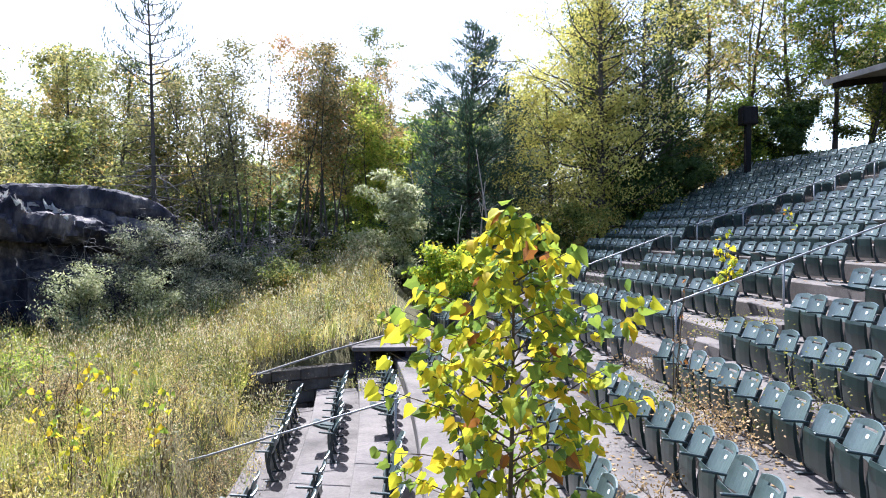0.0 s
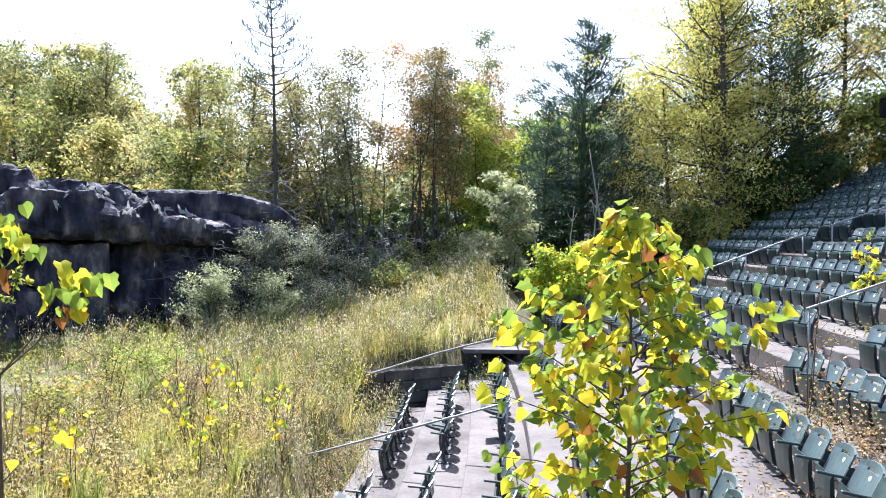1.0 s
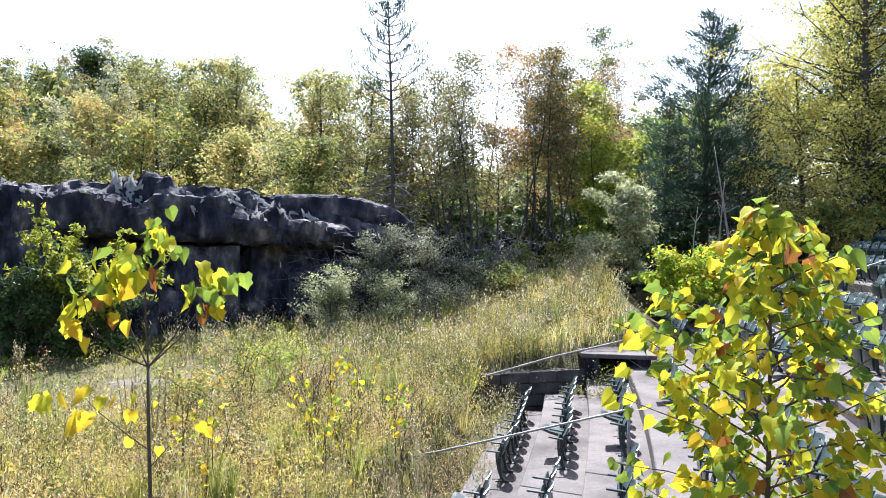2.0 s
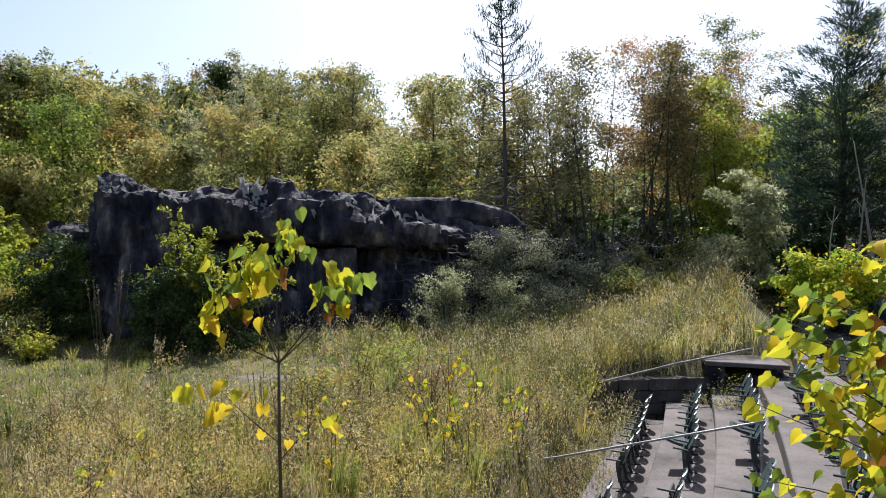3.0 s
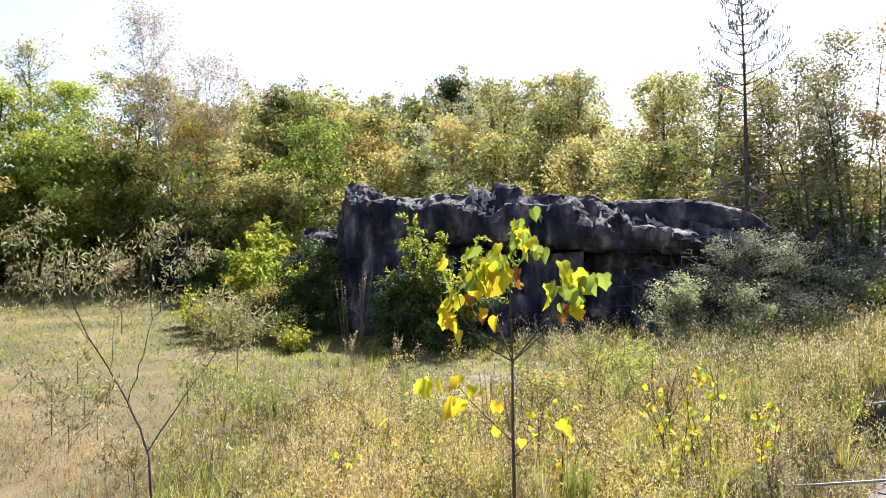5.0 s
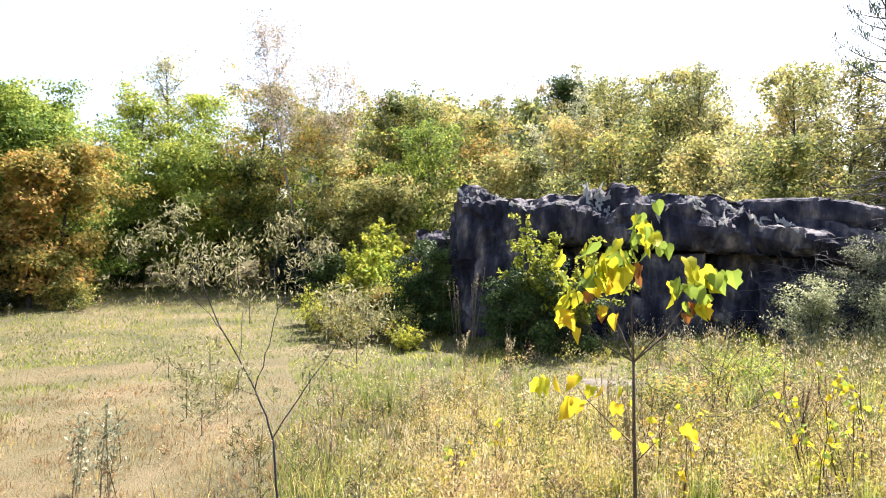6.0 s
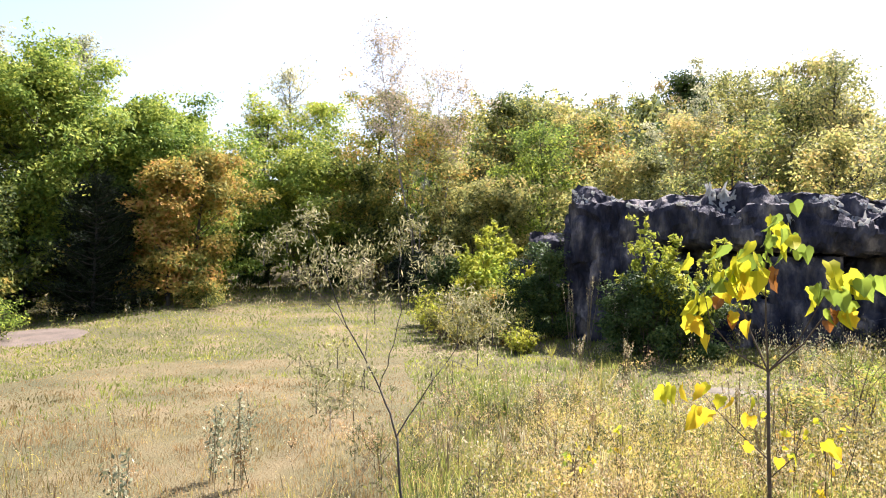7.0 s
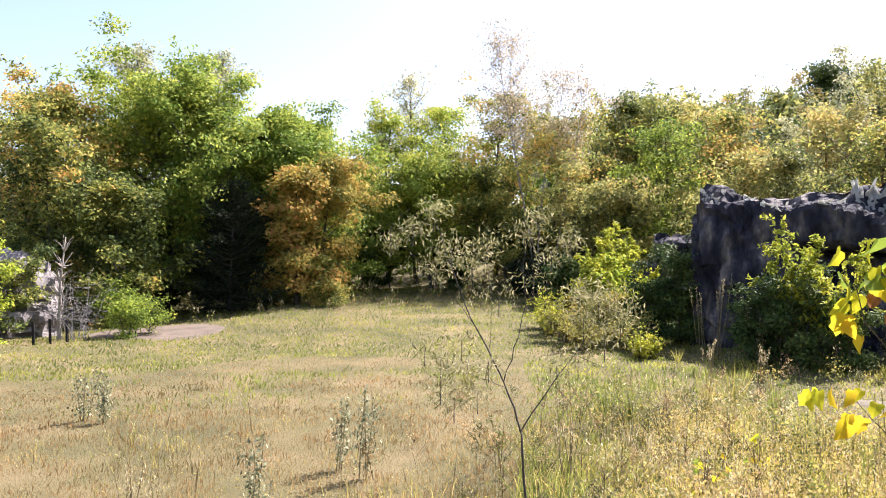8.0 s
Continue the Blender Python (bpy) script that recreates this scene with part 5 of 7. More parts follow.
for i, (x, y, top, r, leaf, lab, count, size) in enumerate((
    (-31.6, 18.2, 3.6, 1.5, L_VINE, S_GREEN, 3200, 0.12),
    (-25.2, 17.9, 4.4, 1.2, L_DARK, "dark green vine-covered shrub against the rock", 4200, 0.11), (-25.6, 16.6, 3.2, 1.2, L_DARK, S_DARK, 3600, 0.1),
    (-26.6, 15.4, 2.0, 1.1, L_OLIVE, S_GREEN, 2600, 0.09), (-24.2, 15.6, 1.0, 0.8, L_OLIVE, S_GREEN, 1600, 0.07),
    (-19.4, 17.9, 3.2, 1.2, L_DARK, S_DARK, 3800, 0.1), (-20.4, 17.4, 2.6, 0.9, L_DARK, S_DARK, 2800, 0.1), (-18.0, 18.6, 2.6, 0.9, L_DARK, S_DARK, 2600, 0.1),
    (-54.5, 11.5, 6.0, 2.6, L_DARK, S_DARK, 4200, 0.16), (-51.5, 17.0, 5.6, 2.6, L_DARK, S_DARK, 4200, 0.16), (-49.0, 21.5, 5.2, 2.4, L_DARK, S_DARK, 4200, 0.16),
    (-45.5, 24.8, 5.2, 2.4, L_DARK, S_DARK, 4200, 0.16), (-41.5, 26.5, 5.0, 2.2, L_DARK, S_DARK, 3600, 0.16), (-51.0, 7.5, 6.0, 2.4, L_DARK, S_DARK, 4200, 0.16),
    (-48.0, -3.0, 6.5, 2.4, L_DARK, S_DARK, 4600, 0.16), (-45.8, -5.0, 5.0, 2.2, L_OLIVE, S_GREEN, 4200, 0.15), (-36.0, -8.4, 3.6, 1.6, L_OLIVE, S_GREEN, 3000, 0.12), (-36.5, -13.4, 6.2, 2.0, L_OLIVE, S_GREEN, 3600, 0.14),
    # the two near-black ones paint shade at the wood's foot
    (-36.6, 18.6, 3.4, 1.6, L_DARK, S_DARK, 3600, 0.11), (-39.5, 19.0, 3.6, 1.8, L_DEEPSHADE, S_DARK, 3600, 0.12), (-43.0, 19.6, 3.4, 1.8, L_DEEPSHADE, S_DARK, 3600, 0.12),
    (-33.2, -9.6, 4.6, 1.7, L_VINE, S_GREEN, 4200, 0.12), (-34.5, -3.6, 1.6, 0.9, L_GREEN, S_GREEN, 1800, 0.1),
    (-38.6, -4.6, 2.2, 1.3, L_GREEN, S_GREEN, 2600, 0.11), (-41.0, 5.8, 1.9, 1.0, L_OLIVE, S_GREEN, 1800, 0.1),
)):
    broadleaf(x, y, top, r, leaf, lab, 0.04, count, size, 500 + i, None, 4, 0.05, 0.34, "shrub", 0.5, "shrubs round the meadow", limbs=14, tight=0.5)


def spray_shrub(x, y, top, r, leaf, label, shoots, per, size, seed, toward=(0.0, 0.0)):
    """A shrub of long arching shoots with leaves set along each."""
    rg = np.random.default_rng(seed)
    z = float(ground_z(x, y))
    h = top - z
    base = thing("shrub", pose(x, y, z - 0.05), label, "shrub", "shrubs round the meadow")
    wood, crown = Pile(), Pile()
    for i in range(shoots):
        a = rg.uniform(0, math.tau)
        k = rg.uniform(0.1, 1.0) ** 0.7
        length = h * rg.uniform(0.55, 1.02) * (1.1 - 0.3 * k)
        line = polyline((rg.normal() * 0.2 * r, rg.normal() * 0.2 * r, 0), (math.cos(a) * k * r / h + toward[0] * k, math.sin(a) * k * r / h + toward[1] * k, 1), length, 9, 0.07, rg, -0.03)
        wood.add(*tube(line, np.linspace(0.02, 0.004, 10), 4))
        for _ in range(4):
            j = rg.integers(5, 10)
            tw = polyline(line[j], rg.normal(size=3) * 0.7 + np.array([0, 0, 0.25]), rg.uniform(0.3, 0.75), 4, 0.12, rg, -0.05)
            wood.add(*tube(tw, np.linspace(0.008, 0.003, 5), 3))
            t = rg.uniform(0.3, 4, per)
            c = np.stack([np.interp(t, np.arange(5), tw[:, q]) for q in range(3)], 1) + rg.normal(size=(per, 3)) * 0.05
            crown.add(*leaves(c, size, rg, 2.0, along=unit(per, rg) * 0.8 + (tw[4] - tw[0]) / np.linalg.norm(tw[4] - tw[0]) * 0.6, droop=0.25, flat=0.5))
        t = rg.uniform(5.0, 9, per * 2)
        c = np.stack([np.interp(t, np.arange(10), line[:, q]) for q in range(3)], 1) + rg.normal(size=(per * 2, 3)) * 0.06
        crown.add(*leaves(c, size, rg, 2.0, along=unit(per * 2, rg), droop=0.3, flat=0.5))
    child("stem", wood.mesh("stem", M_STEM, True), base)
    child("foliage", crown.mesh("foliage", leaf), base)


L_SPRAY = foliage("yellow_green_spray_leaves", [(0.0, (0.11, 0.142, 0.018)), (0.5, (0.24, 0.252, 0.028)), (1.0, (0.37, 0.335, 0.045))], 0.45, patch=1.2, vary=0.5)
V_BRIGHT, V_TALL = "bright yellow-green shrub of arching shoots against the rock", "feathery yellow-green shrub beside the rock's end"
spray_shrub(-19.3, 17.8, 5.4, 1.0, L_SPRAY, V_BRIGHT, 13, 24, 0.095, 701)
spray_shrub(-17.8, 18.5, 4.3, 1.5, L_SPRAY, V_BRIGHT, 15, 24, 0.095, 702)
spray_shrub(-29.6, 17.4, 4.6, 1.9, L_SPRAY, V_TALL, 30, 30, 0.11, 703)
spray_shrub(-27.0, 17.0, 3.8, 1.2, L_VINE, V_TALL, 14, 28, 0.11, 704)
spray_shrub(-33.0, 19.5, 5.8, 1.8, L_SPRAY, V_TALL, 20, 28, 0.12, 705)
spray_shrub(-27.6, 15.2, 2.0, 1.4, L_GOLDTREE, "low yellow weeds and shoots before the rock", 20, 12, 0.07, 706)

for i, (x, y, top, r, leaf) in enumerate(((-26.4, 13.4, 1.9, 1.3, L_YELLOWWEED), (-28.2, 13.8, 1.7, 1.3, L_SPRAY), (-24.6, 13.4, 1.3, 1.0, L_YELLOWWEED), (-30.2, 14.6, 2.2, 1.2, L_SPRAY), (-22.6, 14.6, 0.9, 0.9, L_SPRAY))):
    spray_shrub(x, y, top, r, leaf, "low yellow weeds and shoots before the rock", 20, 12, 0.065, 710 + i)
spray_shrub(-8.3, 12.3, 2.0, 0.5, L_YELLOWWEED, "tall branching weed with small yellowing leaves", 8, 10, 0.035, 720)
spray_shrub(-7.2, 13.0, 1.8, 0.5, L_BROWNWEED, "tall branching weed with small browned leaves", 8, 10, 0.032, 721)
broadleaf(-8.1, 10.7, 1.3, 0.75, L_OLIVE, "low dark green bush among meadow weeds", 0.04, 1700, 0.05, 730, None, 5, 0.015, 0.16, "shrub", 0.5, "shrubs round the meadow", limbs=12)
broadleaf(-9.2, 14.6, 1.2, 0.8, L_GREEN, "low dark green bush among meadow weeds", 0.04, 1700, 0.05, 731, None, 5, 0.015, 0.16, "shrub", 0.5, "shrubs round the meadow", limbs=12)


# the wood that closes the view all round
def far_wood():
    rg = np.random.default_rng(9)
    pile = Pile()
    for i in range(360):
        az = radians(rg.uniform(-12, 118) if i < 280 else rg.uniform(-4, 27))
        d = rg.uniform(57, 118)
        x, y = -d * math.sin(az), d * math.cos(az)
        z = float(ground_z(x, y))
        h, r = rg.uniform(8, 12), rg.uniform(2.6, 4.4)
        if -3 < math.degrees(az) < 24:
            h *= 0.9
        pile.add(*tube([(x, y, z), (x, y, z + h * 0.7)], [0.2, 0.05], 5), 3)
        m = 1000
        p = unit(m, rg) * rg.uniform(0.4, 1, (m, 1)) ** 0.5
        lump = 1 + 0.3 * np.sin(p[:, 0] * 5 + i) * np.cos(p[:, 1] * 4 + i)
        p = p * lump[:, None] * np.array([r, r, h * 0.48]) + np.array([x, y, z + h * 0.52])
        # slot 4 gives part of the trees the haze-greyed leaves
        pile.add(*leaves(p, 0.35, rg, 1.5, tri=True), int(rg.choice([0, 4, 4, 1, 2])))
    tagged(new("far_wood", pile.mesh("far_wood", [L_OLIVE, L_GREEN, L_YELLOW, M_BARK, L_FAR])), "distant mixed wood in early autumn colours, partly greyed as haze", "woods", kind="stuff")


far_wood()


def brush(x, y, h, r, seed, count=22):
    """A drooping tangle of bare dead twigs."""
    rg = np.random.default_rng(seed)
    wood = Pile()
    for _ in range(count):
        a = rg.uniform(0, math.tau)
        line = polyline((rg.normal() * 0.4, rg.normal() * 0.4, 0), (math.cos(a) * 0.4 * r / h, math.sin(a) * 0.4 * r / h, 1), h * rg.uniform(0.4, 0.95), 6, 0.2, rg, -0.02)
        wood.add(*tube(line, np.linspace(0.018, 0.006, 7), 3))
        for k in (2, 3, 3, 4, 4, 5, 5, 6):
            b = rg.uniform(0, math.tau)
            tw = polyline(line[k], (math.cos(b), math.sin(b), rg.uniform(-0.2, 0.3)), rg.uniform(0.5, 1.5), 4, 0.22, rg, -0.07)
            wood.add(*tube(tw, np.linspace(0.009, 0.004, 5), 3))
    base = thing("brush", pose(x, y, float(ground_z(x, y)) - 0.05), "tangle of bare grey twigs beside the rock", "dead shrub", "dead shrubs")
    child("twig_tangle", wood.mesh("twig_tangle", M_GREY_BARK), base)


for i, (x, y, h, r) in enumerate(((-11.7, 26.4, 4.8, 2.2), (-10.3, 27.0, 5.2, 2.4), (-8.8, 28.2, 5.0, 2.4), (-12.9, 25.6, 4.6, 1.8), (-7.4, 29.4, 4.8, 2.2), (-9.6, 28.0, 5.4, 2.2), (-33.9, -5.7, 3.4, 1.3))):
    brush(x, y, h, r, 40 + i)


# ---- young trees near the camera ----
def leaf_mesh(name, mat, size, seed, lobed=False):
    """A heart-shaped leaf, stalk at the origin, along +x, folded on its midrib and drooping."""
    rg = random.Random(seed)
    out = [(0.0, 0.0), (-0.10, 0.30), (0.12, 0.50), (0.42, 0.47 if not lobed else 0.36), (0.62, 0.36 if not lobed else 0.44), (0.84, 0.18), (1.05, 0.0)]
    mid = [0.0, 0.02, 0.14, 0.42, 0.62, 0.84, 1.05]
    fold, sag, twist = rg.uniform(0.05, 0.4), rg.uniform(0.15, 0.55), rg.uniform(-0.25, 0.25)

    def at(x, y):
        return (x * size, y * size, size * (fold * abs(y) - sag * x * x + twist * y * x + 0.02 * math.sin(9 * x + 7 * y)))

    v, q = [], []
    for side in (1, -1):
        k = len(v)
        for (x, y), m in zip(out, mid):
            v += [at(m, 0), at(x, side * y * rg.uniform(0.9, 1.08))]
        for i in range(6):
            a = k + 2 * i
            q.append((a, a + 1, a + 3, a + 2) if side == 1 else (a, a + 2, a + 3, a + 1))
    return mesh_from(name, np.array(v), q, mat, smooth=True)


LEAF_GREEN = foliage("fresh_green_leaf", [(0.0, (0.06, 0.105, 0.018)), (1.0, (0.17, 0.22, 0.026))], 0.45)
LEAF_LIME = foliage("lime_yellow_leaf", [(0.0, (0.20, 0.23, 0.012)), (1.0, (0.38, 0.345, 0.016))], 0.5)
LEAF_GOLD = foliage("golden_leaf", [(0.0, (0.44, 0.36, 0.014)), (1.0, (0.46, 0.28, 0.014))], 0.52)
LEAF_RUST = foliage("withered_brown_leaf", [(0.0, (0.36, 0.13, 0.01)), (1.0, (0.14, 0.06, 0.022))], 0.35)
LEAF_SETS = {k: [leaf_mesh("leaf", m, 1.0, 10 * j + i, i % 2) for i in range(3)] for j, (k, m) in enumerate((("green", LEAF_GREEN), ("lime", LEAF_LIME), ("gold", LEAF_GOLD), ("rust", LEAF_RUST)))}


def hang_leaf(parent, place, out, size, kind, rg, drop=0.7):
    """Hang one leaf at place, pointing outward and down."""
    d = Vector(out) + Vector((rg.uniform(-0.5, 0.5), rg.uniform(-0.5, 0.5), -drop + rg.uniform(-0.35, 0.35)))
    d.normalize()
    n = Vector((rg.uniform(-1, 1), rg.uniform(-1, 1), rg.uniform(0.0, 1.0)))
    y = n.cross(d).normalized()
    m = Matrix((d, y, d.cross(y))).transposed().to_4x4()
    ob = new("leaf", rg.choice(LEAF_SETS[kind]))
    ob.parent = parent
    ob.matrix_local = Matrix.Translation(place) @ m @ Matrix.Scale(size * rg.uniform(0.72, 1.12), 4)


def leafy_sapling():
    """Bushy sapling growing out of the terrace, seen against the seats."""
    rg, ng = random.Random(21), np.random.default_rng(21)
    x, y, top = 0.64, 6.82, 4.02
    z = float(slope_z(seat_u(x, y))) - 0.02
    tree = thing("sapling", pose(x, y, z), "leafy yellow-green sapling with golden leaves growing through the terrace", "tree", "young trees")
    wood = Pile()
    h = top - z
    axis = polyline((0, 0, 0), (0.0, 0.0, 1), h, 9, 0.015, ng, 0.02)
    axis[:, 2] *= h / axis[-1, 2]
    wood.add(*tube(axis, np.linspace(0.032, 0.006, 10), 8))
    spots_ = []
    for i in range(60):
        f = 0.2 + 0.79 * i / 60
        start = np.array([np.interp(f * h, axis[:, 2], axis[:, k]) for k in range(3)])
        r = float(np.interp(f, [0.2, 0.35, 0.53, 0.72, 0.9, 1.0], [1.2, 1.6, 1.6, 1.1, 0.58, 0.15])) * rg.uniform(0.7, 1.0)
        b = i * 2.4 + rg.uniform(-0.5, 0.5)
        limb = polyline(start, (math.cos(b), math.sin(b), 0.55), r, 6, 0.08, ng, -0.02)
        child("branch", mesh_from("branch", *tube(limb, np.linspace(0.011, 0.003, 7), 5), M_STEM), tree)
        m = int(7 + r * 12)
        for _ in range(m):
            k = rg.uniform(1.2, 6)
            p = limb[int(k)] + (limb[min(6, int(k) + 1)] - limb[int(k)]) * (k % 1)
            p = p + ng.normal(size=3) * 0.07
            spots_.append((p, (math.cos(b), math.sin(b), 0), k / 6))
    child("stem", wood.mesh("stem", M_STEM, True), tree)
    rg.shuffle(spots_)
    spare, shapes = Pile(), []
    for slot, key in enumerate(("green", "lime", "gold")):
        for me in LEAF_SETS[key]:
            co = np.empty(len(me.vertices) * 3)
            me.vertices.foreach_get("co", co)
            shapes.append((co.reshape(-1, 3), np.array([tuple(f.vertices) for f in me.polygons]), slot))
    for p, out, k in spots_[300:1250]:
        co, fs, slot = shapes[rg.choice((0, 1, 2, 0, 1, 2, 3, 4, 5, 3, 4, 5, 6, 7, 8))]
        d = Vector(out) + Vector((rg.uniform(-0.6, 0.6), rg.uniform(-0.6, 0.6), -0.8 + rg.uniform(-0.4, 0.4)))
        m = np.array(d.normalized().to_track_quat("X", "Z").to_matrix() @ Matrix.Rotation(rg.uniform(0, 6.3), 3, "X"))
        spare.add(co * 0.13 * rg.uniform(0.7, 1.15) @ m.T + p, fs, slot)
    tagged(child("foliage", spare.mesh("foliage", [LEAF_GREEN, LEAF_LIME, LEAF_GOLD], True), tree), "inner foliage", kind="stuff")
    for p, out, k in spots_[:300]:
        low_mid = 1.4 < p[2] < 3.0
        kind = rg.choices(("green", "lime", "gold", "rust"), (0.2, 0.34, 0.38, 0.08) if low_mid and k < 0.8 else (0.34, 0.54, 0.09, 0.03))[0]
        hang_leaf(tree, p, out, 0.152, kind, rg)


leafy_sapling()


def heart_leaf_sapling():
    """Thin straight sapling with four arms and large heart-shaped leaves."""
    rg, ng = random.Random(31), np.random.default_rng(31)
    x, y = -5.50, 6.35
    z = float(ground_z(x, y))
    tree = thing("sapling", pose(x, y, z - 0.03), "thin sapling with large heart-shaped yellow-green leaves in the meadow", "tree", "young trees")
    rt, fw = np.array([0.755, 0.656, 0.0]), np.array([-0.656, 0.755, 0.0])
    fork = np.array([0, 0, 2.42 - z])
    wood = Pile()
    wood.add(*tube([(0.02, 0, 0), (0.01, 0.01, 0.8), (0, 0, 1.6), fork], [0.024, 0.022, 0.019, 0.017], 8))

    def arm(pts, r=0.011):
        line = [fork + rt * a + fw * c + np.array([0, 0, b]) for a, b, c in pts]
        fine = []
        for p, q in zip(line, line[1:]):
            fine += [p + (q - p) * t for t in (0, 0.5)]
        fine.append(line[-1])
        child("branch", mesh_from("branch", *tube(fine, np.linspace(r, r * 0.35, len(fine)), 6), M_STEM), tree)
        return line

    arm([(0, 0, 0), (-0.02, 0.5, 0.02), (-0.02, 1.1, 0.05), (0.05, 1.5, 0.05)])
    arm([(0, 0, 0), (-0.16, 0.38, 0.1), (-0.3, 0.85, 0.15), (-0.28, 1.15, 0.15)])
    arm([(0, 0, 0), (-0.3, 0.18, -0.1), (-0.55, 0.5, -0.15), (-0.62, 0.85, -0.15)])
    arm([(0, 0, 0), (0.27, 0.33, -0.05), (0.47, 0.72, -0.08), (0.58, 0.98, -0.05)])
    arm([(0, 0, 0), (0.33, 0.28, 0.12), (0.6, 0.68, 0.18), (0.78, 0.95, 0.18)])
    arm([(0, -0.9, 0), (-0.25, -0.7, 0.1), (-0.5, -0.45, 0.1), (-0.62, -0.3, 0.1)], 0.008)
    arm([(0, -1.1, 0), (0.2, -0.85, -0.1), (0.35, -0.75, -0.1)], 0.007)
    child("stem", wood.mesh("stem", M_STEM, True), tree)
    clusters = (
        (0.08, 1.45, 0.10, 0.14, 8, ("lime", "green")), (0.0, 1.35, 0.12, 0.16, 4, ("green",)), (0.2, 1.3, 0.06, 0.2, 4, ("lime", "lime", "green")),
        (-0.25, 1.15, 0.14, 0.24, 7, ("lime", "lime", "green")), (-0.45, 1.0, 0.14, 0.2, 6, ("green", "lime")), (-0.25, 0.88, 0.1, 0.2, 4, ("gold", "lime")),
        (-0.62, 0.72, 0.12, 0.2, 6, ("green", "lime")), (-0.7, 0.5, 0.06, 0.2, 3, ("gold", "lime")), (-0.38, 0.62, 0.07, 0.16, 4, ("gold", "rust", "gold", "gold")), (-0.55, 0.36, 0.03, 0.2, 1, ("rust", "gold")),
        (0.55, 1.0, 0.14, 0.2, 8, ("green", "lime")), (0.75, 0.95, 0.12, 0.2, 6, ("green", "lime")), (0.45, 0.85, 0.1, 0.2, 4, ("lime", "green")), (0.7, 0.7, 0.07, 0.2, 4, ("lime", "green")), (0.62, 0.58, 0.05, 0.14, 3, ("rust", "gold")),
        (0.0, 1.05, 0.1, 0.17, 4, ("rust", "green")),
        (-0.62, -0.28, 0.14, 0.17, 6, ("lime", "gold")), (-0.95, -0.25, 0.06, 0.16, 3, ("gold", "lime")), (-0.25, -0.45, 0.12, 0.15, 4, ("lime", "gold")), (0.33, -0.78, 0.12, 0.14, 3, ("gold", "lime")))
    for a, b, spread, size, count, kinds in clusters:
        for _ in range(int(count * 1.45)):
            p = fork + rt * (a + rg.gauss(0, spread)) + fw * rg.gauss(0, 0.14) + np.array([0, 0, b + rg.gauss(0, spread * 0.8)])
            o = Vector(rt * a * 0.6 + fw * rg.uniform(-0.6, 0.6))
            hang_leaf(tree, p, o, size * 1.0, rg.choice(kinds), rg, 1.0)


heart_leaf_sapling()


